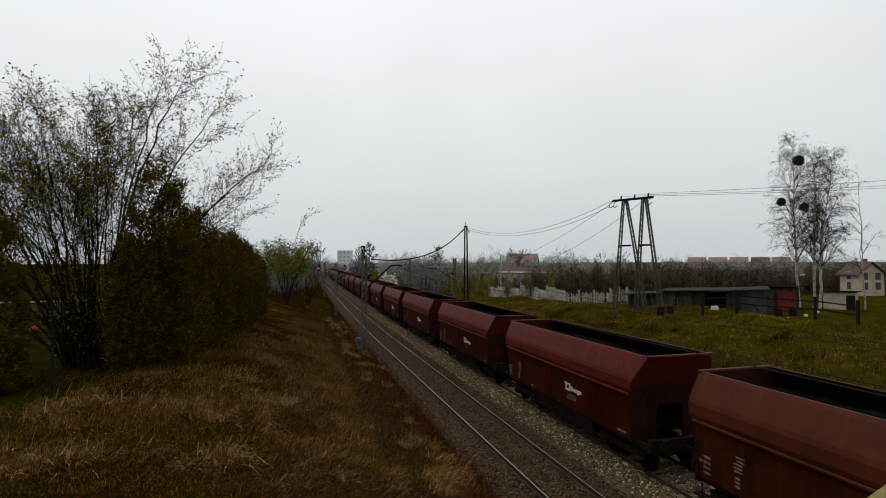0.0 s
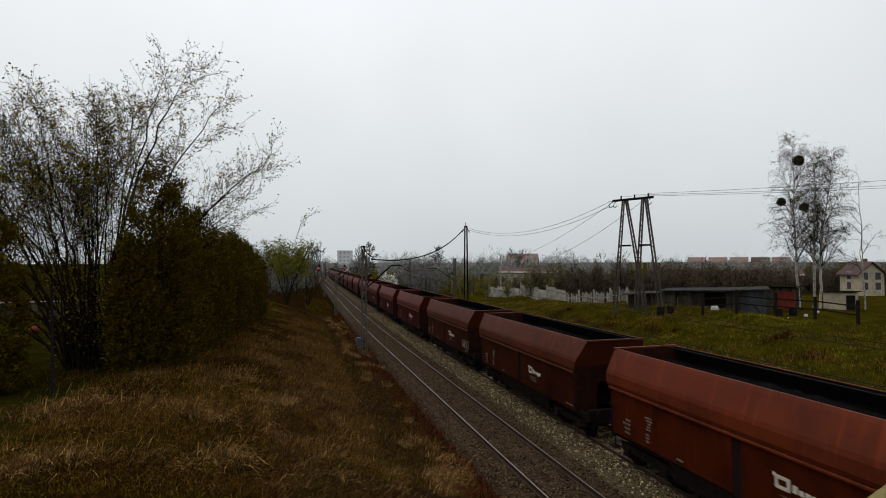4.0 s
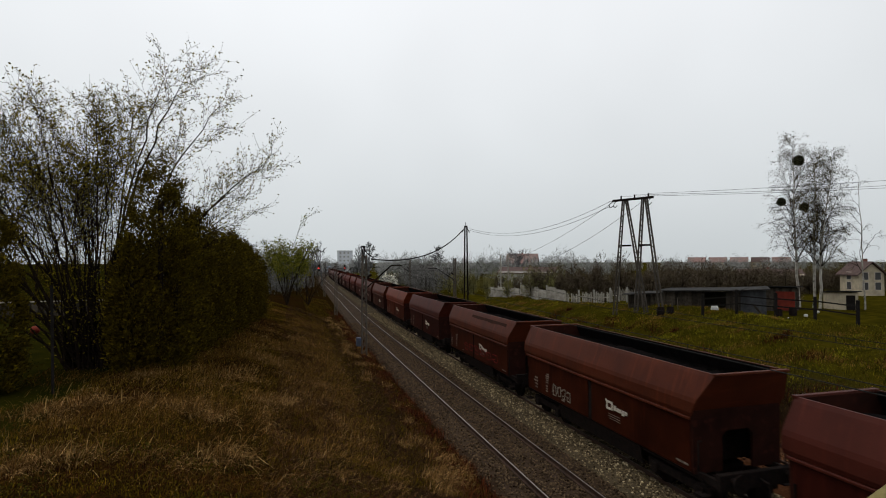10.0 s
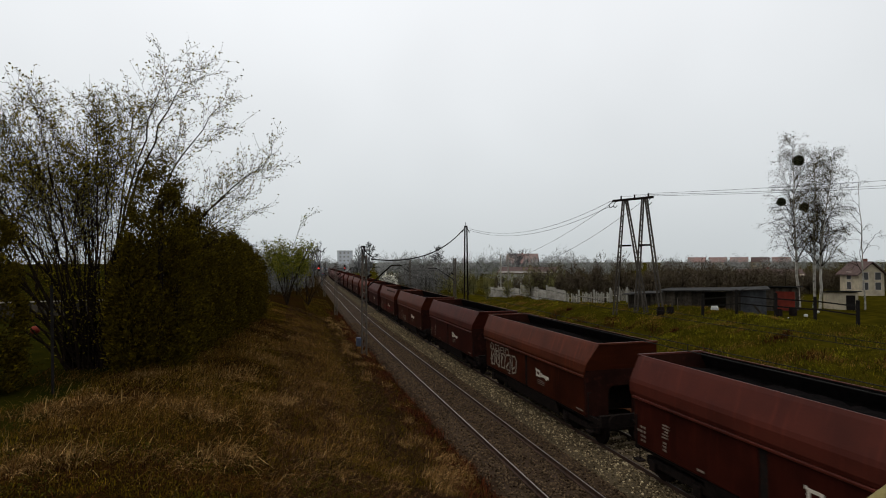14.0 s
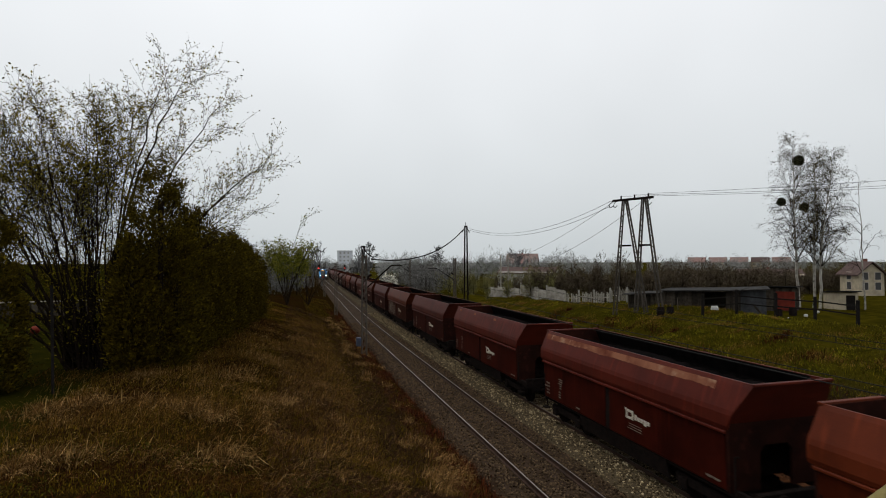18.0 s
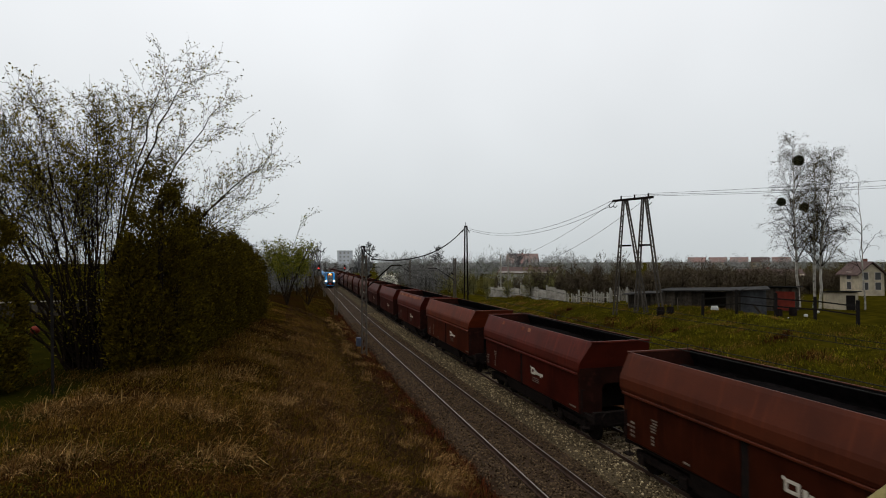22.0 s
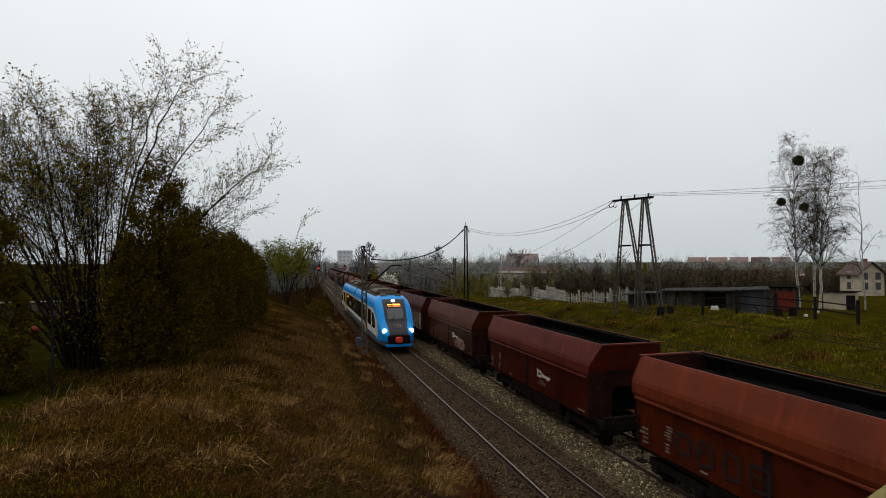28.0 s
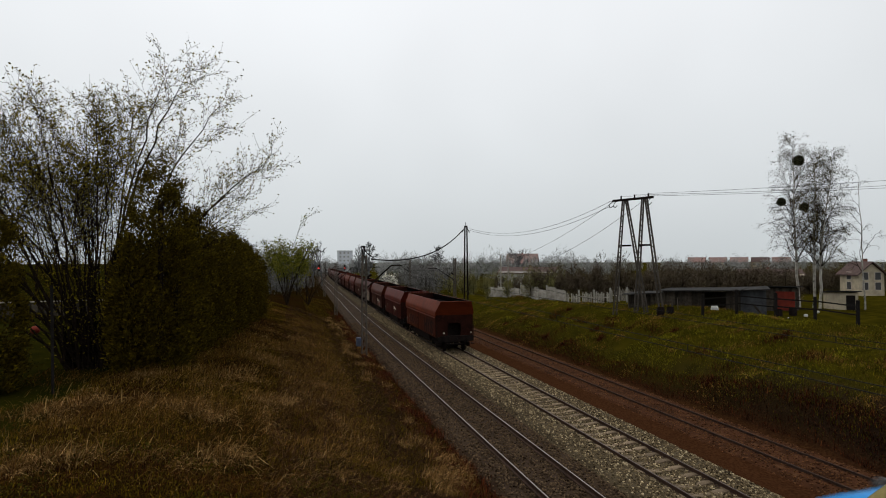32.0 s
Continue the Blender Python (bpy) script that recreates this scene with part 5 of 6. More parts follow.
def woodland(name, label, rows, seed, tone, hmin, hmax, twigs=420, length=0.9):
    """Far bare woods: crowns of fine twigs, none to be told apart."""
    rng = np.random.default_rng(seed)
    segs, P, D = [], [], []
    for x0, y0, x1, y1, n, depth in rows:
        for i in range(n):
            f = rng.random()
            x = x0 + (x1 - x0) * f + rng.normal(0, depth)
            y = y0 + (y1 - y0) * f + rng.normal(0, depth)
            h = hmin + (hmax - hmin) * rng.random() ** 1.5
            z = terrain(x, y) - 0.2
            wd = h * rng.uniform(0.2, 0.34)
            segs.append((x, y, z, x + rng.normal(0, 0.2), y, z + h * 0.8, 0.09, 0.02))
            for k in range(6):
                a = rng.random() * 6.28
                b0 = h * rng.uniform(0.15, 0.5)
                segs.append((x, y, z + b0, x + math.cos(a) * wd * 0.8, y + math.sin(a) * wd * 0.8, z + b0 + h * 0.33, 0.045, 0.012))
            c = int(twigs * rng.uniform(0.6, 1.3))
            v = rng.normal(0, 1, (c, 3))
            v /= np.linalg.norm(v, axis=1, keepdims=True)
            v *= (rng.random(c) ** 0.4)[:, None] * (1 + 0.35 * np.sin(3 * v[:, :1] + seed + i))
            q = v * np.array([wd, wd, h * 0.46]) + np.array([x, y, z + h * 0.52])
            P.append(q)
            D.append(v * 0.9 + np.array([0, 0, 0.35]) + rng.normal(0, 0.6, (c, 3)))
    t = thing(name, label, "woodland", kind="stuff")
    V, Q = tube_mesh(segs, 3)
    cloud_mesh("branchwork", V, Q, BARK, t)
    P, D = np.concatenate(P), np.concatenate(D)
    D /= np.linalg.norm(D, axis=1, keepdims=True)
    E = np.cross(D, rng.normal(size=D.shape))
    E /= np.linalg.norm(E, axis=1, keepdims=True)
    s = (length * (0.5 + rng.random(len(P))))[:, None]
    V = np.stack([P - D * s / 2, P + E * s * 0.045, P + D * s / 2, P - E * s * 0.045], 1).reshape(-1, 3)
    cloud_mesh("twigs", V, np.arange(len(V)).reshape(-1, 4), tone, t)
    return t


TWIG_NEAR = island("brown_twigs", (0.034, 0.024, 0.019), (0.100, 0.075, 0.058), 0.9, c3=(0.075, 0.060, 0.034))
# Far twigs are lightened and greyed: haze put into their base colour.
TWIG_FAR = island("hazed_twigs", (0.19, 0.19, 0.19), (0.30, 0.305, 0.31), 0.9, c3=(0.24, 0.245, 0.22))
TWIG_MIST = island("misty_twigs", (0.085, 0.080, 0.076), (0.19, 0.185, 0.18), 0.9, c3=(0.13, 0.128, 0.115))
TWIG_OLIVE = island("olive_twigs", (0.07, 0.066, 0.022), (0.17, 0.155, 0.06), 0.9)
woodland("garden_woods", "bare brown scrub and young trees behind the garden fence", [(36, 84, 40, 56, 46, 2.2), (42, 60, 60, 55, 56, 2.5), (78, 70, 112, 74, 44, 3), (56, 62, 82, 76, 30, 2), (70, 92, 150, 108, 60, 4)], 61, TWIG_NEAR, 3.2, 6.0, 700, 0.55)
woodland("garden_woods", "greenish budding bushes among the gardens", [(28, 105, 44, 95, 26, 3), (30, 80, 36, 62, 9, 1.2)], 65, TWIG_OLIVE, 3.0, 6.0, 700, 0.45)
woodland("far_woods", "grey line of distant trees on the horizon, paled for haze", [(-60, 300, 8, 250, 60, 12), (-10, 340, 75, 350, 70, 10), (55, 300, 330, 250, 150, 16), (34, 190, 110, 170, 60, 8)], 62, TWIG_FAR, 6.0, 12.0, 520, 1.1)
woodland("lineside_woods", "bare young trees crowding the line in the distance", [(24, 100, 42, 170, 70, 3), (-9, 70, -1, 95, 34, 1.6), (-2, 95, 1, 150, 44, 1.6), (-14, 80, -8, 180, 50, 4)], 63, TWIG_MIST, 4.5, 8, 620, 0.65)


def misty_tree(x, y, h, seed, clumps=0):
    """A tall bare tree, haze in its colours, with dark clumps high in its crown."""
    rng = np.random.default_rng(seed)
    t = thing("bare_tree", "tall bare tree beside the line, with haze in its colours", "tree", pose(x, y, terrain(x, y)), "bare trees in the haze")
    segs, tips = grow(rng, (0, 0, -0.1), (0.0, 0.0, 1), h * 0.52, h * 0.018, 3, spread=0.6, kids=5.5, up=0.05, wander=0.12, shrink=0.52, clear=1)
    V, Q = tube_mesh([(*q[:6], max(q[6], 0.055), max(q[7], 0.045)) for q in segs], 3)
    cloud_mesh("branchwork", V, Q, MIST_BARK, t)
    for k in range(clumps):
        c = tips[rng.integers(0, len(tips))]
        V, Q = leaf_mesh(c + rng.normal(0, 0.28, (110, 3)), 0.16, rng)
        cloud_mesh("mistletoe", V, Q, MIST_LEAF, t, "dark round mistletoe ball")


# Bark and mistletoe paled, so that their colour imitates haze.
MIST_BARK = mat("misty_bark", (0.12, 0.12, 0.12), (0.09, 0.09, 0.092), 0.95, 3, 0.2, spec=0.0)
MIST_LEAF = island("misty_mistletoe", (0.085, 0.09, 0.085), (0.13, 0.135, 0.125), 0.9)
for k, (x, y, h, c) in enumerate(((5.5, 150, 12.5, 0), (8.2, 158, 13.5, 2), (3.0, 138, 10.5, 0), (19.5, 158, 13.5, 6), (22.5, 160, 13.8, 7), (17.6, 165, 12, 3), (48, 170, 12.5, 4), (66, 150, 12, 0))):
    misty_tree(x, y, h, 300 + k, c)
for k, (x, y, h) in enumerate(((-24, 52, 2.6), (-31, 50, 3.0), (-16, 55, 2.4))):
    shrub("garden_bush", "dark leafy bush at the end of a lawn", "bush", x, y, h, 3.0, LEAF_DARK, 80 + k, 3200, 0.14)
shrub("forsythia", "yellow-flowering garden bush beside the hedge", "bush", -10.9, 17.2, 2.0, 1.2, island("yellow_blossom", (0.10, 0.075, 0.006), (0.38, 0.24, 0.012), 0.8), 95, 900, 0.05)
shrub("blossom_bush", "white-blossomed tree beyond the tracks", "tree", 18.4, 109, 6.2, 2.4, BLOSSOM, 96, 1500, 0.22)
shrub("blossom_bush", "white-blossomed tree among the sheds", "tree", 61.7, 60.6, 3.6, 2.0, BLOSSOM, 97, 900, 0.18)
birch(51.6, 37.5, 12.4, -0.3, 98, "slender bare young birch by the huts", thin=True)


# ---- posts, masts and wires ----
def cable(bm, a, b, sag, r=0.012, n=14):
    a, b = Vector(a), Vector(b)
    pts = [a.lerp(b, i / n) - Vector((0, 0, sag * 4 * (i / n) * (1 - i / n))) for i in range(n + 1)]
    for p, q in zip(pts, pts[1:]):
        beam(bm, p, q, r * 2, sides=4)


def lattice_mast(x, y, z0, h, w, side, arm, label):
    t = thing("catenary_mast", label, "railway mast", pose(x, y, z0), "masts of the overhead line")
    for dx, dy in ((-1, -1), (-1, 1), (1, -1), (1, 1)):
        bm = bmesh.new()
        beam(bm, (dx * w / 2, dy * w / 2, -0.3), (dx * w / 2 * 0.8, dy * w / 2 * 0.8, h), 0.055)
        part("leg", bm, STEEL_GREY, t)
    bm = bmesh.new()
    k = int(h / 0.5)
    for i in range(k):
        z0_, z1_ = i * h / k, (i + 1) * h / k
        for s in (-1, 1):
            f = w / 2 * 0.92
            beam(bm, (-s * f, -f, z0_), (s * f, -f, z1_), 0.025)
            beam(bm, (-s * f, f, z0_), (s * f, f, z1_), 0.025)
            beam(bm, (s * f, -f, z0_), (s * f, f, z1_), 0.025)
    part("lattice", bm, STEEL_GREY, t)
    if arm:
        bm = bmesh.new()
        beam(bm, (side * 0.15, 0, arm[1] - 1.6), (side * arm[0] * 0.7, 0, arm[1]), 0.1, sides=6)
        beam(bm, (side * arm[0] * 0.7, 0, arm[1]), (side * arm[0], 0, arm[1] - 0.02), 0.09, sides=6)
        beam(bm, (side * 0.1, 0, arm[1] - 0.1), (side * arm[0] * 0.42, 0, arm[1] - 0.1), 0.06, sides=6)
        part("bracket", bm, STEEL_DARK, t, "tubular cantilever bracket")
        bm = bmesh.new()
        disc(bm, (side * 0.35, 0, arm[1] - 0.75), 0.09, Vector((0.7 * side, 0, 0.5)).normalized(), 0.4, 8)
        part("insulator", bm, STEEL_DARK, t)
    return t


m1 = lattice_mast(4.9, 37.9, terrain(4.9, 37.9), 7.15, 0.34, 1, (2.75, 6.35), "grey lattice mast with a tubular bracket over the track")
bm = bmesh.new()
for s in (-1, 1):
    beam(bm, (0, 0, 6.9), (s * 0.12 - 0.1, 0, 7.7), 0.06)
disc(bm, (-0.1, 0, 7.7), 0.16, (0, 0, 1), 0.12, 10)
beam(bm, (-0.1, 0, 7.7), (0.25, 0.2, 7.2), 0.07)
beam(bm, (0.25, 0.2, 7.2), (0.6, 0.5, 7.0), 0.07)
part("cable_head", bm, STEEL_DARK, m1, "black cable terminal on the top")
part("cabinet", boxed(-0.55, -0.22, -0.2, 0.2, 0.7, 1.3, bevel=0.03), mat("cabinet_blue", (0.05, 0.06, 0.09), (0.04, 0.045, 0.06), 0.6, 4, 0.1), m1, "small weathered blue box")
lattice_mast(5.2, 67.0, terrain(5.2, 67), 6.6, 0.3, 1, (2.7, 5.9), "pale lattice mast beside the line")
lattice_mast(6.1, 107.0, terrain(6.1, 107), 6.8, 0.3, 1, (2.7, 5.9), "distant lattice mast beside the line")
lattice_mast(7.4, 168.0, terrain(7.4, 168), 6.8, 0.3, 1, (2.7, 5.9), "distant lattice mast beside the line")
lattice_mast(21.9, 71.6, terrain(21.9, 71.6), 7.4, 0.3, -1, (3.8, 6.0), "dark lattice mast with a long bracket")
lattice_mast(22.7, 105.0, terrain(22.7, 105), 7.4, 0.3, -1, (3.2, 6.6), "dark lattice mast with a long bracket")


def overhead_line(centre, label):
    """Contact wire, catenary wire and droppers: low towards the bridge, higher at the masts."""
    t = thing("overhead_line", label, "overhead line", kind="structure")
    ys = [0.5, 6, 12, 18, 24, 30, 37.9, 46, 54, 60, 67, 80, 94, 107, 128, 150, 200, 260]
    low = [4.74, 4.75, 4.76, 4.78, 4.82, 4.9, 5.0] + [5.1] * 11
    top = [4.86, 4.87, 4.9, 5.02, 5.25, 5.6, 6.1, 5.75, 5.7, 5.8, 6.1, 5.7, 5.7, 6.1, 5.8, 6.1, 6, 6]
    for name, hs, r in (("contact_wire", low, 0.007), ("catenary_wire", top, 0.006)):
        bm = bmesh.new()
        for i in range(len(ys) - 1):
            beam(bm, (centre + off(ys[i]), ys[i], hs[i]), (centre + off(ys[i + 1]), ys[i + 1], hs[i + 1]), r * 2)
        part(name, bm, WIRE, t)
    for y in (4, 9, 14.5, 20, 26, 32, 44, 50, 56, 62):
        bm = bmesh.new()
        beam(bm, (centre, y, float(np.interp(y, ys, low))), (centre, y, float(np.interp(y, ys, top))), 0.012)
        part("dropper", bm, WIRE, t)
    return t


overhead_line(LEFT, "thin dark overhead wires above the old track")
overhead_line(MID, "thin dark overhead wires above the relaid track")


def twin_pole(x, y):
    z = terrain(x, y)
    t = thing("power_pole", "dark twin-legged pole with cable ends at its top", "utility pole", pose(x, y, z))
    h = 11.5 - z
    for s in (-1, 1):
        bm = bmesh.new()
        beam(bm, (s * 0.28, 0, -0.3), (s * 0.14, 0, h), 0.2, sides=8)
        part("leg", bm, STEEL_DARK, t)
    bm = bmesh.new()
    for zz in (2.5, 4.5, 6.5, 8.5):
        beam(bm, (-0.28, 0, zz), (0.28, 0, zz), 0.08)
    part("brace", bm, STEEL_DARK, t)
    bm = bmesh.new()
    beam(bm, (0, 0, h - 0.2), (0, 0, h + 0.5), 0.1, sides=6)
    for s in (-1, 1):
        beam(bm, (0, 0, h), (s * 0.6, 0.2 * s, h - 0.9), 0.12, sides=6)
    part("cable_head", bm, STEEL_DARK, t, "insulators and cable ends")
    return z + h


ztop = twin_pole(23.0, 69.9)


PYLON_GREY = mat("pylon_concrete", (0.055, 0.047, 0.038), (0.032, 0.027, 0.022), 0.9, 3, 0.4)


def a_pylon():
    """Two A-frames of concrete ladder poles that share a crossarm."""
    x, y = 29.0, 40.6
    t = thing("power_pylon", "concrete power pylon of two ladder-legged A-frames under a crossarm", "pylon", pose(x, y, 2.3))
    top = 9.75
    ax = Vector((0.42, -0.9, 0)).normalized()
    cross = Vector((ax.y, -ax.x, 0))
    for k, (o, feet) in enumerate(((-0.93, (-1.85, 0.85)), (0.93, (-0.2, 2.6)))):
        for s in (-1, 1):
            foot = ax * feet[s > 0] + cross * (0.35 * s if k else -0.35 * s)
            head = ax * (o + 0.14 * s)
            foot = Vector((foot.x, foot.y, -0.6))
            head = Vector((head.x, head.y, top))
            leg = None
            bm = bmesh.new()
            for e in (-1, 1):
                g = ax * (0.11 * e)
                beam(bm, foot + g * 1.5, head + g * 0.8, 0.085, 0.13)
            leg = part("leg", bm, PYLON_GREY, t, "weathered ladder-shaped concrete leg")
            for i in range(1, 22):
                bm = bmesh.new()
                c = foot.lerp(head, i / 22)
                wv = ax * (0.15 * (1 - i / 40))
                beam(bm, c - wv, c + wv, 0.05, 0.08)
                part("rung", bm, PYLON_GREY, leg)
        bm = bmesh.new()
        c = Vector((ax.x * o, ax.y * o, top * 0.58))
        beam(bm, c - ax * 0.55, c + ax * 0.55, 0.12, 0.16)
        part("tie_bar", bm, STEEL_DARK, t)
    bm = bmesh.new()
    beam(bm, Vector((0, 0, top)) - ax * 2.15, Vector((0, 0, top)) + ax * 1.75, 0.14, 0.2)
    arm = part("crossarm", bm, STEEL_DARK, t)
    for o in (-1.3, 0.0, 1.3):
        bm = bmesh.new()
        c = Vector((ax.x * o, ax.y * o, top))
        disc(bm, c + Vector((0, 0, 0.22)), 0.07, (0, 0, 1), 0.3, 8)
        part("insulator", bm, STEEL_DARK, arm)
    for o in (-2.15, -1.7, 1.6):
        bm = bmesh.new()
        c = Vector((ax.x * o, ax.y * o, top))
        pts = [c + Vector((ax.x * q, ax.y * q, -zq)) for q, zq in ((0, 0), (-0.25, 0.2), (-0.4, 0.5), (-0.2, 0.62), (0.0, 0.45))]
        for p, q in zip(pts, pts[1:]):
            beam(bm, p, q, 0.07, sides=6)
        part("jumper_loop", bm, STEEL_DARK, arm, "insulator string with a hanging loop")
    return Vector((x, y, 2.3 + top)), ax


PT, PAX = a_pylon()
bm = bmesh.new()
for o, dz in ((-2.3, -0.45), (-2.25, 0.0)):
    cable(bm, PT + PAX * o * 1.05 + Vector((0, 0, dz)), (23.4, 69.6, 11.1 + dz * 0.5), 1.6, 0.014)
cable(bm, (22.5, 69.7, 10.9), (5.5, 38.5, 6.75), 1.35, 0.045, 20)
cable(bm, PT + PAX * -1.9, (40, 118, 7), 2.6, 0.012)
cable(bm, PT + PAX * 1.2, (44, 110, 6), 2.6, 0.012)
tagged(part("power_cables", bm, WIRE, None), "thin black cables slung between the poles", "cable", kind="stuff")
bm = bmesh.new()
for o, tx, ty, tz in ((-1.3, 90, 10, 16.2), (0.0, 91, 8, 16.6), (1.3, 92, 6, 18.0)):
    cable(bm, PT + PAX * o + Vector((0, 0, 0.35)), (tx, ty, tz), 1.2, 0.012, 20)
tagged(part("power_cables", bm, WIRE, None), "power lines running off across the gardens", "cable", kind="stuff")


# ---- gardens beyond the cutting ----
GREY_BOARD = mat("grey_boards", (0.050, 0.052, 0.055), (0.032, 0.033, 0.035), 0.9, 3, 0.3, piece=0.3)
PLANK = mat("dark_planks", (0.050, 0.041, 0.031), (0.025, 0.020, 0.015), 0.9, 4, 0.5, piece=0.55)
TARFELT = mat("tar_felt", (0.024, 0.023, 0.022), (0.015, 0.014, 0.013), 0.95, 2, 0.4, c3=(0.05, 0.046, 0.04), spec=0.08)
PLASTER = mat("old_plaster", (0.36, 0.31, 0.22), (0.26, 0.22, 0.155), 0.9, 1.2, 0.3, c3=(0.28, 0.24, 0.18))
PALE_WALL = mat("pale_wall", (0.33, 0.33, 0.31), (0.25, 0.25, 0.23), 0.9, 0.6, 0.2)
TILE_RED = mat("red_tiles", (0.14, 0.055, 0.042), (0.10, 0.042, 0.034), 0.85, 1.5, 0.4)
# Red greyed and lightened to imitate haze over the far roofs.
TILE_HAZED = mat("hazed_tiles", (0.19, 0.12, 0.105), (0.15, 0.10, 0.09), 0.9, 0.4, 0.1)
TILE_DARK = mat("dark_tiles", (0.075, 0.05, 0.045), (0.05, 0.035, 0.03), 0.85, 1.5, 0.4)
RED_DOOR = mat("red_paint", (0.12, 0.018, 0.010), (0.08, 0.013, 0.008), 0.7, 3, 0.2)
POST = mat("tarred_post", (0.008, 0.007, 0.006), (0.013, 0.011, 0.010), 0.95, 6, 0.4, spec=0.05)


def shed(a, b, h0, h1, depth, gap, label, wall=PLANK):
    a, b = Vector(a), Vector(b)
    d = (b - a)
    ln = d.length
    z = min(terrain(a.x, a.y), terrain(b.x, b.y)) - 0.05
    rz = math.degrees(math.atan2(d.y, d.x))
    t = thing("garden_shed", label, "shed", pose(a.x, a.y, z, 0, 0, rz), "sheds of the allotments")
    n = int(ln / 0.26)
    rng = random.Random(int(ln * 10))
    for i in range(n):
        x = ln * i / n
        if gap[0] < x < gap[1]:
            continue
        h = h0 + (h1 - h0) * i / n - rng.uniform(0, 0.05)
        part("plank", boxed(x + 0.01, x + ln / n - rng.uniform(0.01, 0.03), -0.03, 0.03 + rng.uniform(0, 0.02), -0.1, h), wall, t)
    part("back_wall", boxed(0, ln, depth, depth + 0.06, -0.1, min(h0, h1)), wall, t)
    part("side_wall", boxed(-0.05, 0.0, 0, depth, -0.1, h0), wall, t)
    part("side_wall", boxed(ln, ln + 0.05, 0, depth, -0.1, h1), wall, t)
    bm = bmesh.new()
    v = [bm.verts.new(c) for c in ((-0.4, -0.5, h0 + 0.02), (ln + 0.3, -0.5, h1 + 0.02), (ln + 0.3, depth + 0.3, h1 + 0.14), (-0.4, depth + 0.3, h0 + 0.14), (-0.4, -0.5, h0 + 0.1), (ln + 0.3, -0.5, h1 + 0.1), (ln + 0.3, depth + 0.3, h1 + 0.22), (-0.4, depth + 0.3, h0 + 0.22))]
    for f in ((0, 1, 2, 3), (4, 7, 6, 5), (0, 4, 5, 1), (1, 5, 6, 2), (2, 6, 7, 3), (3, 7, 4, 0)):
        bm.faces.new([v[i] for i in f])
    bmesh.ops.recalc_face_normals(bm, faces=bm.faces)
    part("roof", bm, TARFELT, t)
    return t


shed((31.8, 40.6, 0), (35.0, 35.6, 0), 1.6, 1.85, 2.6, (3.4, 5.0), "long low dark wooden shed with a sagging felt roof")
shed((35.6, 36.4, 0), (37.2, 34.9, 0), 2.1, 2.25, 2.2, (9, 9), "upright shed of grey painted boards", GREY_BOARD)
shed((30.8, 44.2, 0), (32.2, 41.6, 0), 1.35, 1.6, 2.0, (9, 9), "low grey lean-to behind the pylon")


def hut(x, y, rz, w, d, h, wall, roofm, label, door=None):
    z = terrain(x, y)
    t = thing("garden_hut", label, "hut", pose(x, y, z, 0, 0, rz), "sheds of the allotments")
    n = max(4, int(w / 0.22))
    for i in range(n):
        x0 = -w / 2 + w * i / n
        part("plank", boxed(x0 + 0.008, x0 + w / n - 0.008, -0.03, 0.03, -0.1, h), wall, t)
    part("side_wall", boxed(-w / 2 - 0.03, -w / 2, 0.0, d, -0.1, h), wall, t)
    part("side_wall", boxed(w / 2, w / 2 + 0.03, 0.0, d, -0.1, h), wall, t)
    part("back_wall", boxed(-w / 2, w / 2, d, d + 0.05, -0.1, h), wall, t)
    bm = bmesh.new()
    v = [bm.verts.new(c) for c in ((-w / 2 - 0.25, -0.35, h + 0.12), (w / 2 + 0.25, -0.35, h + 0.12), (w / 2 + 0.25, d + 0.3, h - 0.1), (-w / 2 - 0.25, d + 0.3, h - 0.1))]
    f = bm.faces.new(v)
    r = bmesh.ops.extrude_face_region(bm, geom=[f])
    for e in r["geom"]:
        if isinstance(e, bmesh.types.BMVert):
            e.co.z += 0.08
    bmesh.ops.recalc_face_normals(bm, faces=bm.faces)
    part("roof", bm, roofm, t)
    if door:
        part("door", boxed(door[0], door[1], -0.07, -0.035, 0.0, h * 0.85), door[2], t)
    return t


hut(40.6, 36.4, -35, 2.4, 2.2, 1.9, PLANK, TARFELT, "small dark hut with a faded red door", (-0.5, 0.9, RED_DOOR))
# A flat black slab stands in for the shade inside the open doorway.
hut(49.6, 38.0, -40, 2.2, 2.2, 1.6, PLASTER, TARFELT, "pale little hut with a black slab for its open doorway", (0.2, 0.9, POST))
for x, y, h in ((34.6, 25.6, 1.7), (34.85, 28.7, 1.65), (33.3, 30.4, 1.75), (31.6, 32.2, 1.8), (30.9, 34.8, 1.7)):
    z = terrain(x, y)
    t = thing("fence_post", "stout black tarred fence post", "post", pose(x, y, z), "posts of the garden fence")
    bm = bmesh.new()
    beam(bm, (0, 0, -0.2), (0.02, 0, h), 0.22, sides=8)
    part("stake", bm, POST, t)


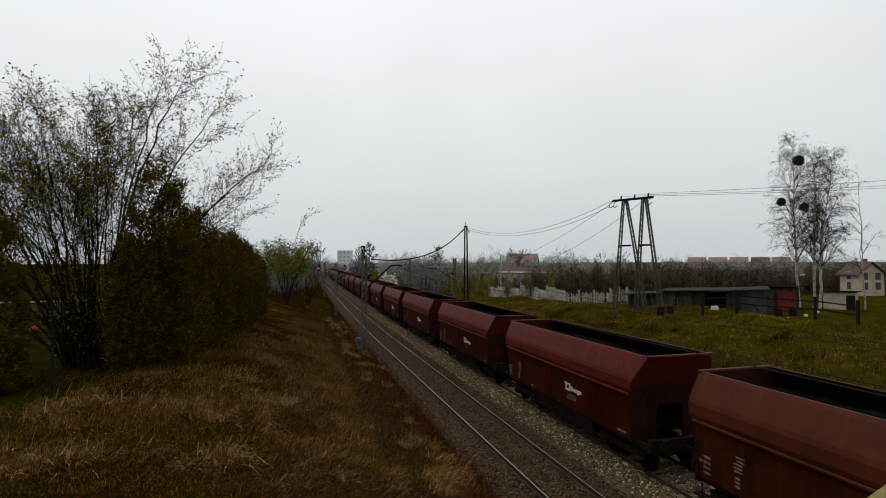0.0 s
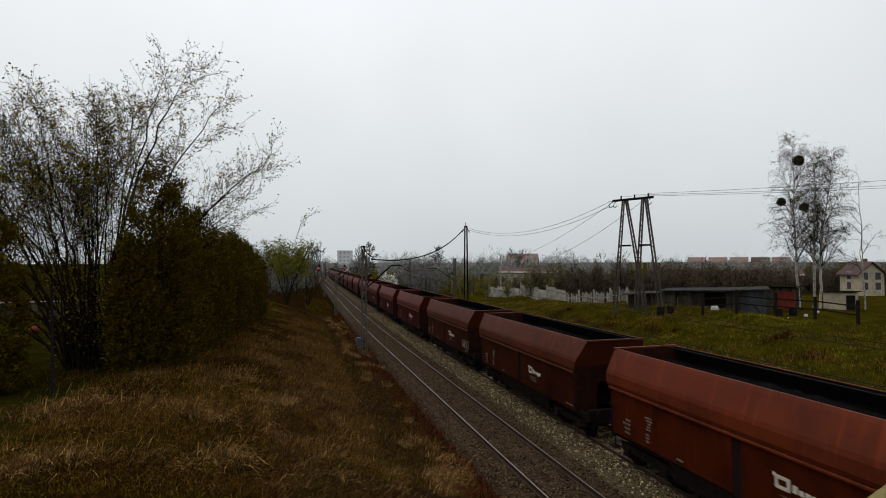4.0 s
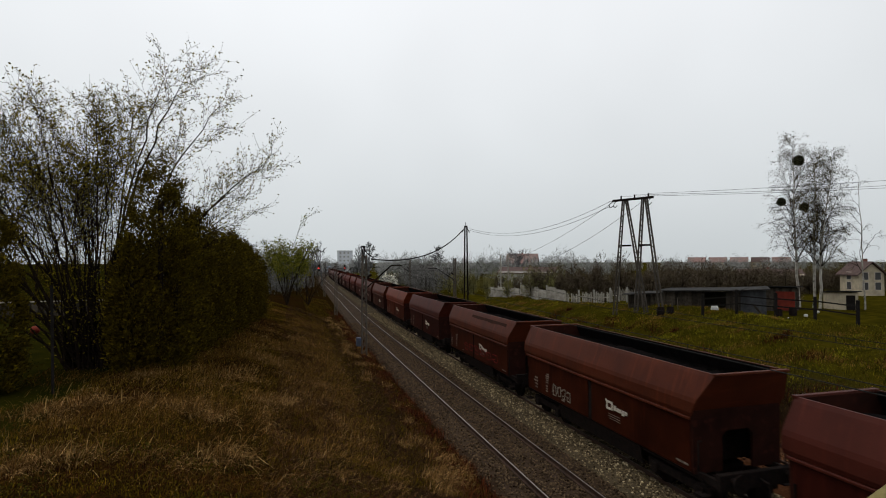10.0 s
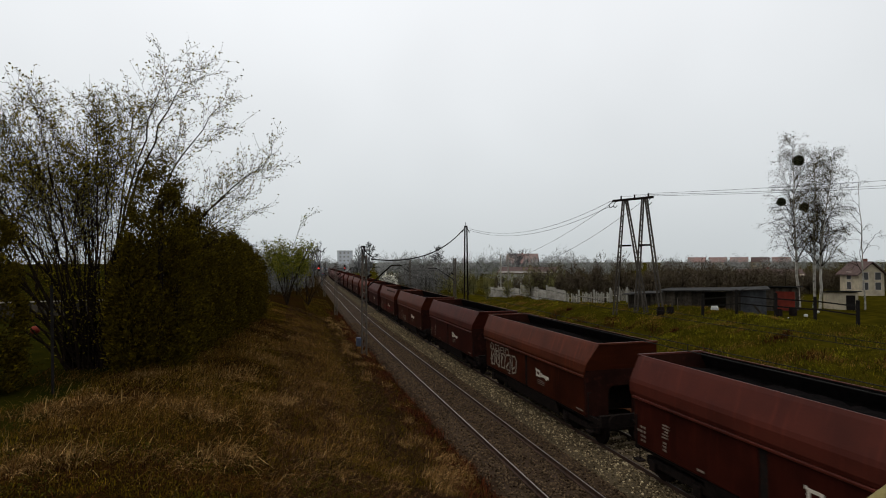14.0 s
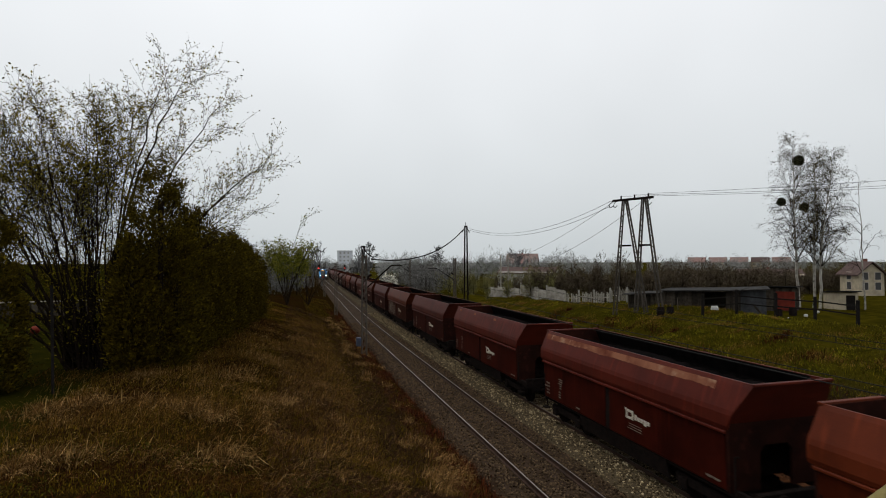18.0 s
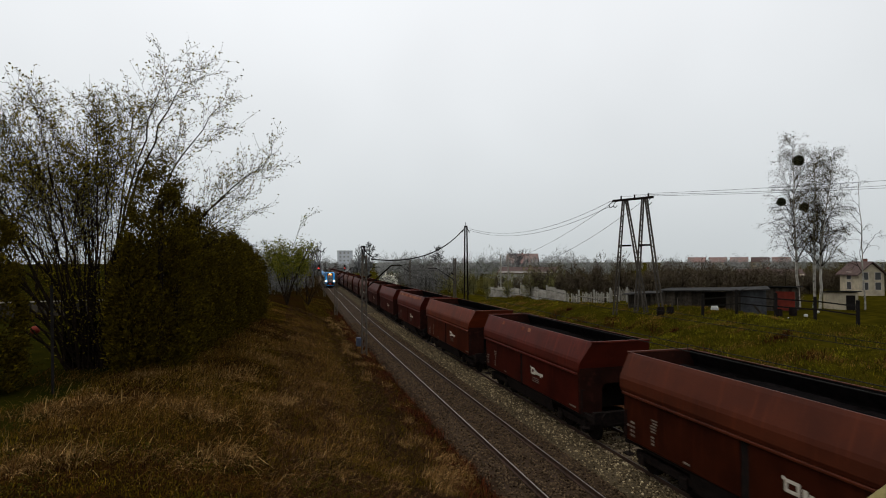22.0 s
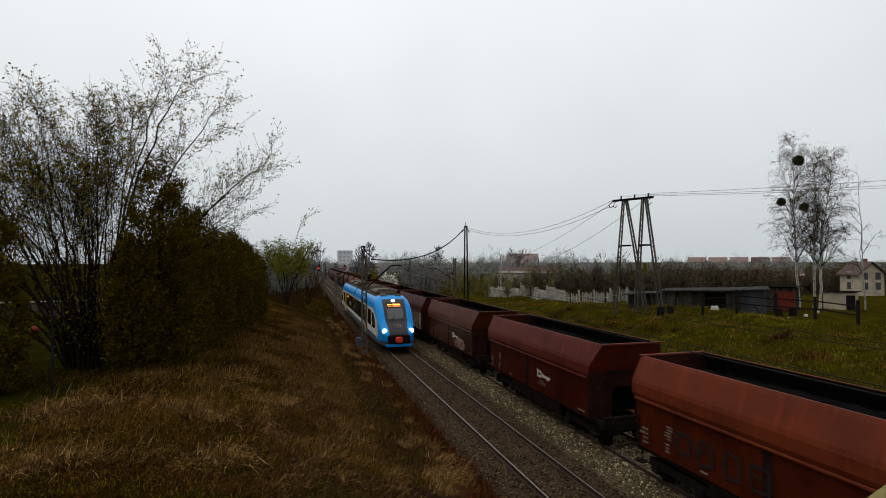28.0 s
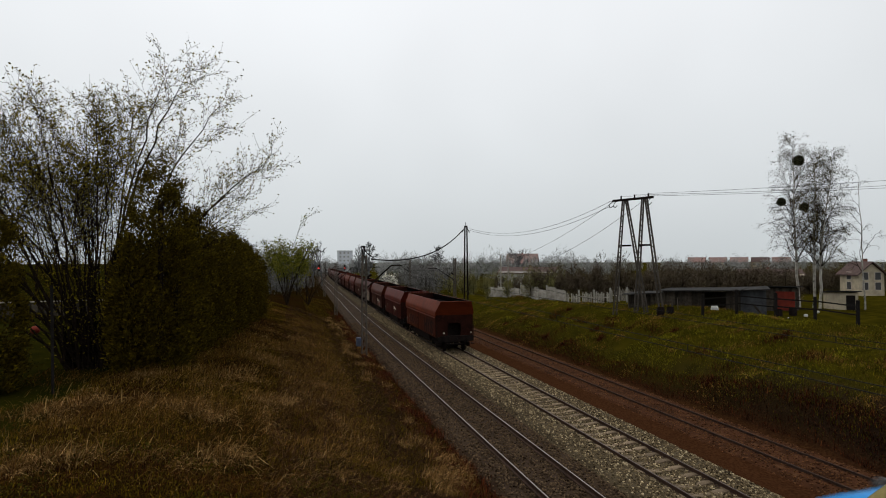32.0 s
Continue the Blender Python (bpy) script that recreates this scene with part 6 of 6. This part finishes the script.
def garden_clutter():
    pts = [(34.6, 25.6), (34.85, 28.7), (33.3, 30.4), (31.6, 32.2), (30.9, 34.8)]
    for (xa, ya), (xb, yb) in zip(pts, pts[1:]):
        for h in (0.75, 1.3):
            t = thing("fence_rail", "thin dark rail between fence posts", "fence", None, "rails of the garden fence")
            bm = bmesh.new()
            beam(bm, (xa, ya, terrain(xa, ya) + h), (xb, yb, terrain(xb, yb) + h + 0.05), 0.05, 0.09)
            part("pole", bm, POST, t)
    rng = random.Random(5)
    for k, (x, y, r, h) in enumerate(((29.0, 37.3, 0.32, 0.75), (29.6, 36.9, 0.3, 0.6), (36.4, 33.0, 0.28, 0.8), (39.2, 34.2, 0.3, 0.7))):
        t = thing("barrel", "dark rusty garden barrel", "barrel", pose(x, y, terrain(x, y)), "barrels by the sheds")
        bm = bmesh.new()
        for z0, z1, a, b in ((0, h * 0.5, r * 0.9, r), (h * 0.5, h, r, r * 0.9)):
            rows = [[bm.verts.new((math.cos(i * 0.5236) * q, math.sin(i * 0.5236) * q, z)) for i in range(12)] for z, q in ((z0, a), (z1, b))]
            for i in range(12):
                bm.faces.new((rows[0][i], rows[0][(i + 1) % 12], rows[1][(i + 1) % 12], rows[1][i]))
        part("drum", bm, STEEL_DARK, t)
    for x, y, sx, sz in ((32.6, 35.4, 0.3, 0.4), (38.0, 33.6, 0.2, 0.15), (39.5, 33.3, 0.16, 0.2), (41.5, 34.0, 0.2, 0.14)):
        t = thing("garden_sack", "crumpled white sack lying on the grass", "sack", pose(x, y, terrain(x, y), 0, 0, rng.uniform(0, 180)), "sacks by the sheds")
        bm = bmesh.new()
        bmesh.ops.create_icosphere(bm, subdivisions=2, radius=1.0)
        for v in bm.verts:
            v.co = Vector((v.co.x * sx, v.co.y * sx * 0.6, max(-0.1, v.co.z * sz))) * rng.uniform(0.85, 1.15)
        part("cloth", bm, PALE_WALL, t)
    for x, y, a in ((30.2, 37.6, 20), (30.6, 37.2, 35), (35.9, 33.9, 70)):
        t = thing("leaning_board", "grey board leaning among the sheds", "board", pose(x, y, terrain(x, y), 0, 0, a), "loose boards by the sheds")
        bm = bmesh.new()
        beam(bm, (0, 0, 0), (0.9, 0.3, 0.9), 0.04, 0.18)
        part("plank", bm, PLANK, t)


garden_clutter()


DULL_PANE = glossy_dark("dull_pane", (0.05, 0.05, 0.05), 0.15)


def house(x, y, rz, w, d, eave, ridge, wall, roofm, label, floors=2, bays=3, name="house"):
    z = terrain(x, y)
    t = thing(name, label, "house", pose(x, y, z, 0, 0, rz))
    bm = bmesh.new()
    out = [(-w / 2, -0.5), (w / 2, -0.5), (w / 2, eave), (0, ridge - 0.1), (-w / 2, eave)]
    extrude_y(bm, out, -d / 2, d / 2)
    wl_ = part("wall", bm, wall, t)
    for s in (-1, 1):
        bm = bmesh.new()
        a = Vector((0, 0, ridge))
        b = Vector((s * (w / 2 + 0.4), 0, eave - 0.35))
        v = []
        for dz in (0, 0.16):
            for p, yy in ((a, -d / 2 - 0.4), (a, d / 2 + 0.4), (b, d / 2 + 0.4), (b, -d / 2 - 0.4)):
                v.append(bm.verts.new((p.x, yy, p.z + dz)))
        for f in ((0, 1, 2, 3), (7, 6, 5, 4), (0, 4, 5, 1), (1, 5, 6, 2), (2, 6, 7, 3), (3, 7, 4, 0)):
            bm.faces.new([v[i] for i in f])
        bmesh.ops.recalc_face_normals(bm, faces=bm.faces)
        part("roof", bm, roofm, t)
    part("chimney", boxed(0.4, 0.8, -0.25, 0.25, ridge - 0.8, ridge + 0.6), TILE_RED, t)
    for fl in range(floors):
        zc = 0.9 + fl * (eave - 0.4) / floors
        for s in (-1, 1):
            for i in range(bays):
                yy = -d / 2 + d * (i + 0.5) / bays
                wd = part("window", boxed(*sorted((s * (w / 2 - 0.02), s * (w / 2 + 0.04))), yy - 0.55, yy + 0.55, zc, zc + 1.3), WHITE_MARK, t)
                part("pane", boxed(*sorted((s * (w / 2 + 0.03), s * (w / 2 + 0.05))), yy - 0.45, yy + 0.45, zc + 0.1, zc + 1.2), DULL_PANE, wd)
        for i in range(2):
            xx = -w / 4 + i * w / 2
            wd = part("window", boxed(xx - 0.5, xx + 0.5, -d / 2 - 0.04, -d / 2 + 0.02, zc, zc + 1.3), WHITE_MARK, t)
            part("pane", boxed(xx - 0.4, xx + 0.4, -d / 2 - 0.05, -d / 2 - 0.03, zc + 0.1, zc + 1.2), DULL_PANE, wd)
    return t


house(86.6, 63.4, -20, 3.7, 4.4, 3.5, 5.2, PLASTER, TILE_DARK, "two-storey plastered house with a dark tiled gable roof", 2, 1)
house(98, 218, 60, 10, 13, 6.0, 10.0, PALE_WALL, TILE_HAZED, "pale house with a red tiled roof paled for haze", 2, 4)
house(66, 142, 50, 9, 16, 3.6, 5.0, PALE_WALL, TILE_DARK, "low grey outbuilding with a row of windows", 1, 5, "outbuilding")
house(113, 105, 55, 8, 13, 3.2, 4.4, PLASTER, TILE_DARK, "low yellowish outbuilding behind the gardens", 1, 4, "outbuilding")
for k in range(5):
    house(306 + k * 16, 350 - k * 4.5, 45, 9, 12, 6, 9.6, PLASTER if k % 2 else PALE_WALL, TILE_HAZED if k != 3 else TILE_DARK, "distant terraced house with a red roof", 2, 4)


# Distance haze is mixed into the tower's wall colour.
TOWER_WALL = mat("hazed_render", (0.50, 0.52, 0.54), (0.44, 0.46, 0.48), 0.9, 0.3, 0.05)


def block(x, y, rz, w, d, h, label):
    t = thing("apartment_block", label, "building", pose(x, y, 0, 0, 0, rz))
    part("wall", boxed(-w / 2, w / 2, -d / 2, d / 2, -1, h), TOWER_WALL, t)
    part("roof", boxed(-w / 2 - 0.2, w / 2 + 0.2, -d / 2 - 0.2, d / 2 + 0.2, h, h + 0.5), PALE_WALL, t)
    for fl in range(int(h / 3)):
        for i in range(int(w / 3)):
            # windows close to the wall's tone, which imitates haze
            part("window", boxed(-w / 2 + 0.9 + i * 3, -w / 2 + 2.3 + i * 3, -d / 2 - 0.05, -d / 2 + 0.02, 1 + fl * 3, 2.2 + fl * 3), PALE_WALL, t)
    return t


block(40, 428, 0, 11, 12, 15, "pale apartment tower beyond the line, hazed in its colours")


def panel_fence():
    t = thing("concrete_fence", "weathered pale concrete panel fence at the garden edge", "fence", kind="")
    pts = [(33.2, 88), (33.4, 82), (33.0, 74), (32.0, 66), (31.6, 58), (32.6, 50), (33.2, 46.4)]
    for (xa, ya), (xb, yb) in zip(pts, pts[1:]):
        n = 3
        for i in range(n):
            a = Vector((xa + (xb - xa) * i / n, ya + (yb - ya) * i / n, 0))
            b = Vector((xa + (xb - xa) * (i + 1) / n, ya + (yb - ya) * (i + 1) / n, 0))
            z = terrain(a.x, a.y)
            d = (b - a)
            rz = math.degrees(math.atan2(d.y, d.x))
            h = 1.7 if ya > 60 else 1.4
            if ya < 66:
                for k in range(9):
                    if (i * 9 + k) % 7 == 3:
                        continue
                    x0 = d.length * k / 9
                    o = part("slat", boxed(x0 + 0.03, x0 + d.length / 9 - 0.08, -0.02, 0.02, 0.1, 1.15 + 0.1 * ((k * 5) % 3)), OLD_CONCRETE, t)
                    o.matrix_basis = pose(a.x, a.y, z, 0, 0, rz)
                o = part("rail", boxed(0, d.length, 0.02, 0.06, 0.75, 0.85), OLD_CONCRETE, t)
                o.matrix_basis = pose(a.x, a.y, z, 0, 0, rz)
            for k in range(3 if ya >= 66 else 0):
                o = part("panel", boxed(0.08, d.length - 0.08, -0.03, 0.03, k * h / 3 + 0.01, (k + 1) * h / 3 - 0.01), OLD_CONCRETE, t)
                o.matrix_basis = pose(a.x, a.y, z, 0, 0, rz)
            o = part("post", boxed(-0.08, 0.08, -0.08, 0.08, -0.2, h + 0.15), OLD_CONCRETE, t)
            o.matrix_basis = pose(a.x, a.y, z, 0, 0, rz)


panel_fence()


RED_LENS = glow("red_signal", (1.0, 0.05, 0.04), 3.5)


def signal(x, y):
    t = thing("railway_signal", "line signal showing a red light on a slim mast", "railway signal", pose(x, y, terrain(x, y)))
    bm = bmesh.new()
    beam(bm, (0, 0, -0.2), (0, 0, 5.4), 0.14, sides=8)
    part("mast", bm, STEEL_GREY, t)
    head = part("lamp_board", boxed(-0.3, 0.3, 0.05, 0.2, 4.3, 6.2, bevel=0.05), POST, t)
    bm = bmesh.new()
    disc(bm, (0, 0.0, 5.2), 0.16, (0, 1, 0), 0.12, 14)
    part("lens", bm, RED_LENS, head, "glowing red lens")


for x, y in ((17.6, 188), (7.0, 150)):
    signal(x, y)
for x, y in ((33.6, 83.5), (34.3, 82.0)):
    t = thing("lamp_post", "slim pale concrete lamp post", "post", pose(x, y, terrain(x, y)))
    bm = bmesh.new()
    beam(bm, (0, 0, -0.2), (0, 0, 7.0), 0.2, sides=8)
    part("shaft", bm, OLD_CONCRETE, t)
    part("cap", boxed(-0.14, 0.14, -0.14, 0.14, 7.0, 7.1), OLD_CONCRETE, t)
t = thing("garden_pole", "slender black wooden pole at the garden edge", "pole", pose(-7.0, 19.0, terrain(-7.0, 19.0)))
bm = bmesh.new()
beam(bm, (0, 0, -0.2), (-0.12, 0.1, 3.3), 0.08, sides=8)
part("shaft", bm, POST, t)
t = thing("toy_ball", "small red ball on the lawn", "ball", pose(-14.2, 36.0, terrain(-14.2, 36.0)))
bm = bmesh.new()
bmesh.ops.create_uvsphere(bm, u_segments=14, v_segments=10, radius=0.24, matrix=Matrix.Translation((0, 0, 0.22)))
part("shell", bm, RED_DOOR, t, smooth=True)
t = thing("garden_fence", "low dark board fence with a pale rail at the lawn's end", "fence", pose(-21.5, 47.5, terrain(-21.5, 47.5), 0, 0, 8))
for k in range(30):
    part("board", boxed(k * 0.4, k * 0.4 + 0.37, 0, 0.04, 0, 1.05), PLANK, t)
part("rail", boxed(-0.1, 12.1, -0.05, -0.01, 1.1, 1.2), WHITE_MARK, t, "pale top rail")


def bridge():
    t = thing("overbridge", "concrete road bridge deck over the cutting", "bridge", kind="structure")
    part("deck", boxed(-30, 45, -9.0, 0.5, 3.9, 4.62), OLD_CONCRETE, t)
    part("kerb", boxed(-30, 45, 0.5, 0.72, 4.3, 4.75), OLD_CONCRETE, t)
    bm = bmesh.new()
    beam(bm, (0.325, 1.187, 5.290), (2.037, 0.672, 6.575), 0.05, sides=10)
    part("hand_rail", bm, mat("rail_yellow", (0.16, 0.13, 0.05), (0.11, 0.09, 0.035), 0.8, 6, 0.2), t, "faded yellow slanting rail end", True)
    for x in (-8.5, 24.5):
        part("pier", boxed(x - 0.6, x + 0.6, -8.5, -1.2, -1.6, 3.9), OLD_CONCRETE, t)


bridge()


# ---- grass and undergrowth ----
def grass(name, label, n, place, seed, lmin, lmax, width, material, lean=0.5, toward=None):
    """Loose blades, each a bent sliver; place(rng, n) gives x and y."""
    rng = np.random.default_rng(seed)
    x, y = place(rng, n)
    n = len(x)
    z = np.array([terrain(a, b) for a, b in zip(x, y)])
    a = rng.random(n) * 6.28 if toward is None else rng.normal(toward, 1.0, n)
    ln = lmin + (lmax - lmin) * rng.random(n) ** 1.6
    tilt = np.abs(rng.normal(lean, 0.35, n))
    d = np.stack([np.cos(a) * np.sin(tilt), np.sin(a) * np.sin(tilt), np.cos(tilt)], -1)
    side = np.stack([-np.sin(a), np.cos(a), np.zeros(n)], -1) * (width * (0.6 + 0.8 * rng.random(n)))[:, None]
    p0 = np.stack([x, y, z - 0.02], -1)
    mid = p0 + d * (ln * 0.55)[:, None]
    d2 = d.copy()
    d2[:, 2] -= 0.55
    tip = mid + d2 * (ln * 0.5)[:, None]
    V = np.stack([p0 - side, p0 + side, mid + side * 0.7, mid - side * 0.7, tip], 1).reshape(-1, 3)
    k = 5 * np.arange(n)[:, None]
    tris = np.concatenate([k + np.array([[0, 1, 2]]), k + np.array([[0, 2, 3]]), k + np.array([[3, 2, 4]])], 1).reshape(-1, 3)
    return tagged(cloud_mesh(name, V, tris, material), label, "grass", kind="stuff")


def bank(x0, x1, y0, y1, power=1.6):
    def place(rng, n):
        y = y0 + (y1 - y0) * rng.random(n) ** power
        x = x0 + (x1 - x0) * rng.random(n)
        return x, y
    return place


def tufts(x0, x1, y0, y1, count, radius, power=1.5):
    def place(rng, n):
        cy = y0 + (y1 - y0) * rng.random(count) ** power
        cx = x0 + (x1 - x0) * rng.random(count)
        k = rng.integers(0, count, n)
        r = radius * (0.4 + 0.9 * rng.random(count))[k]
        return cx[k] + rng.normal(0, 1, n) * r, cy[k] + rng.normal(0, 1, n) * r
    return place


def patchy(place, seed, want, loose=0.08):
    """Keeps the blades where a slow noise is high (want 1) or low (want -1)."""
    def f(rng, n):
        x, y = place(rng, n)
        k = np.array([noise.noise((a * 0.33, b * 0.33, seed)) for a, b in zip(x, y)]) * want > -loose
        return x[k], y[k]
    return f


BLADE_STRAW = island("straw_blades", (0.024, 0.0092, 0.0018), (0.185, 0.092, 0.020), 0.9, c3=(0.072, 0.031, 0.006), lets_light=0.15)
BLADE_PALE = island("pale_dead_blades", (0.04, 0.019, 0.005), (0.50, 0.33, 0.13), 0.9, c3=(0.21, 0.115, 0.036), lets_light=0.15)
BLADE_GREEN = island("green_blades", (0.018, 0.0105, 0.0010), (0.155, 0.096, 0.006), 0.8, c3=(0.078, 0.048, 0.003), lets_light=0.2)
BLADE_MEADOW = island("meadow_blades", (0.016, 0.0135, 0.001), (0.150, 0.118, 0.007), 0.8, c3=(0.064, 0.055, 0.0035), lets_light=0.2)
BLADE_BROW = island("brow_blades", (0.040, 0.020, 0.004), (0.33, 0.185, 0.05), 0.9, c3=(0.14, 0.074, 0.015), lets_light=0.15)
BLADE_DOCK = island("dock_stalks", (0.012, 0.0035, 0.0015), (0.12, 0.034, 0.012), 0.9, c3=(0.05, 0.014, 0.005))
BLADE_FRESH = island("fresh_blades", (0.045, 0.043, 0.002), (0.26, 0.22, 0.015), 0.8, c3=(0.13, 0.115, 0.006), lets_light=0.2)
BLADE_BROWN = island("brown_stalks", (0.007, 0.0022, 0.001), (0.090, 0.030, 0.010), 0.9, c3=(0.040, 0.009, 0.003))
BLADE_DUST = island("dusty_stalks", (0.010, 0.0042, 0.0022), (0.100, 0.050, 0.026), 0.9, c3=(0.042, 0.018, 0.009))
DOWN = -0.5
grass("bank_grass", "short green and olive grass on the near bank", 125000, patchy(bank(-6.5, 3.0, 10.5, 60, 1.3), 4, 1, 0.22), 71, 0.05, 0.20, 0.007, BLADE_GREEN, 0.6)
grass("dead_grass", "golden dead grass lying over the near bank", 95000, patchy(bank(-9, 2.4, 11.0, 55, 1.4), 4, -1, 0.12), 72, 0.10, 0.40, 0.005, BLADE_STRAW, 1.0, DOWN)
grass("brow_straw", "pale straw matted over the brow of the near bank", 75000, patchy(bank(-6.2, 2.6, 14.5, 52, 1.2), 12, 1, 0.05), 87, 0.12, 0.45, 0.006, BLADE_BROW, 0.9, DOWN)
grass("dead_tufts", "bleached tussocks of long dead grass on the near bank", 9000, tufts(-7.0, 2.6, 12, 40, 90, 0.22), 78, 0.25, 0.7, 0.004, BLADE_PALE, 1.15, DOWN)


def tussocks(spots, seed, count):
    """Long bleached grass arching down from the named spots."""
    def place(rng, n):
        k = rng.integers(0, len(spots), n)
        c = np.array(spots)[k]
        return c[:, 0] + rng.normal(0, 1, n) * c[:, 2], c[:, 1] + rng.normal(0, 1, n) * c[:, 2] * 0.6
    grass("tall_tussocks", "long bleached grass arching over the brow of the bank", count, place, seed, 0.35, 0.85, 0.007, BLADE_PALE, 1.0, -1.1)


tussocks([(-4.3, 12.2, 0.42), (-4.8, 12.0, 0.3), (-6.8, 12.6, 0.35), (-7.5, 12.9, 0.4), (-6.0, 16.6, 0.5), (-5.4, 16.9, 0.45), (-4.9, 20.6, 0.35), (-2.6, 16.0, 0.5), (-1.4, 13.0, 0.35), (-2.0, 21.0, 0.5), (-0.6, 18.5, 0.4), (-1.2, 26.0, 0.6)], 90, 5200)
grass("scattered_straw", "single bleached stalks scattered over the near bank", 7000, bank(-8, 3.2, 11.0, 40, 1.2), 81, 0.2, 0.6, 0.0042, BLADE_PALE, 1.0, DOWN)
grass("slope_tufts", "straw-coloured tussocks along the foot of the near bank", 9000, tufts(3.4, 5.5, 14, 60, 60, 0.2, 1.2), 79, 0.2, 0.6, 0.006, BLADE_PALE, 0.9, DOWN)
grass("slope_stalks", "dusty brown dead stalks over the slope of the near bank", 80000, bank(-0.6, 4.8, 5.5, 60), 82, 0.10, 0.45, 0.0055, BLADE_DUST, 1.0, DOWN)
grass("slope_grass", "thin green grass low on the near bank", 60000, bank(1.5, 5.5, 14, 95), 83, 0.08, 0.28, 0.006, BLADE_GREEN, 0.7, DOWN)
grass("weed_stalks", "red-brown weed stalks and bramble stems along the foot of the bank", 52000, bank(4.2, 6.4, 5.5, 75), 73, 0.08, 0.38, 0.006, BLADE_BROWN, 0.95, DOWN)
grass("trackside_weeds", "rust-red dead dock and bramble along the edge of the ballast", 14000, tufts(4.6, 6.3, 9, 70, 150, 0.22, 1.3), 88, 0.15, 0.55, 0.010, BLADE_DOCK, 0.6)
grass("near_weeds", "red-brown weed stalks low on the near bank", 32000, bank(-7, 3.5, 5.2, 13, 1.0), 84, 0.06, 0.30, 0.004, BLADE_BROWN, 0.95, DOWN)
grass("far_bank_grass", "olive grass on the opposite bank", 130000, patchy(bank(20.7, 35, 13, 78, 1.3), 21, 1, 0.3), 74, 0.08, 0.30, 0.011, BLADE_MEADOW)
grass("meadow_tufts", "bright green hummocks on the opposite bank", 26000, tufts(22.5, 34.5, 15, 70, 190, 0.45, 1.2), 86, 0.10, 0.34, 0.010, BLADE_FRESH, 0.6)
grass("bramble_clumps", "dark brown bramble clumps on the opposite bank", 5200, tufts(20.8, 27.5, 12, 65, 34, 0.4, 1.2), 80, 0.25, 0.75, 0.012, BLADE_BROWN, 0.7)
grass("far_bank_straw", "dry grass streaks on the opposite bank", 30000, tufts(20.8, 33, 14, 75, 170, 0.5, 1.2), 75, 0.15, 0.45, 0.009, BLADE_BROW, 0.9)
# The dark brown of these stalks also carries the shadow on the foot.
grass("far_bank_stalks", "brown dead stalks on the steep foot of the opposite bank", 14000, bank(20.4, 22.0, 11, 50, 1.8), 76, 0.15, 0.5, 0.010, BLADE_BROWN, 0.6)


def leafy_cover():
    """Low ivy-like leaves over the near foot of the bank."""
    rng = np.random.default_rng(77)
    n = 26000
    y = 5.5 + 7.5 * rng.random(n) ** 1.3
    x = -7.5 + 9.5 * rng.random(n)
    keep = np.array([noise.noise((a * 0.5, b * 0.5, 9)) for a, b in zip(x, y)]) > -0.05
    x, y = x[keep], y[keep]
    z = np.array([terrain(a, b) for a, b in zip(x, y)]) + 0.03 + 0.12 * rng.random(len(x))
    V, Q = leaf_mesh(np.stack([x, y, z], -1), 0.034, rng, 0.6, 1.2)
    tagged(cloud_mesh("ground_leaves", V, Q, island("weed_leaves", (0.010, 0.0085, 0.0012), (0.055, 0.044, 0.004), 0.7, lets_light=0.2)), "small green weed leaves low on the bank", "weeds", kind="stuff")


leafy_cover()


# ---- what moves ----
def run(t):
    """Metres that the coal train has gone since the start: it gathers speed."""
    return 7.0 * t + 0.0252 * t * t


def motions():
    for i, w in TRAIN.items():
        rows = []
        for k in range(33):
            y = 11.82 - PITCH * i + run(k) - FAR
            rows.append((float(k), pose(MID + off(y), y, 0, 0, 0, -heading(y))))
        walk(w, rows)
    rows = []
    for k in list(range(32)) + [31.7, 32.0]:
        y = float(np.interp(k, [0, 18, 21, 24, 26, 27, 28, 29, 30, 31, 31.7, 32], [526, 226, 177, 127.5, 93.8, 75.8, 56.9, 38.2, 21.4, 5.0, -6.5, -10.6]))
        rows.append((float(k), pose(LEFT + off(y), y, 0, 0, 0, -heading(y))))
    walk(EMU, rows)


motions()
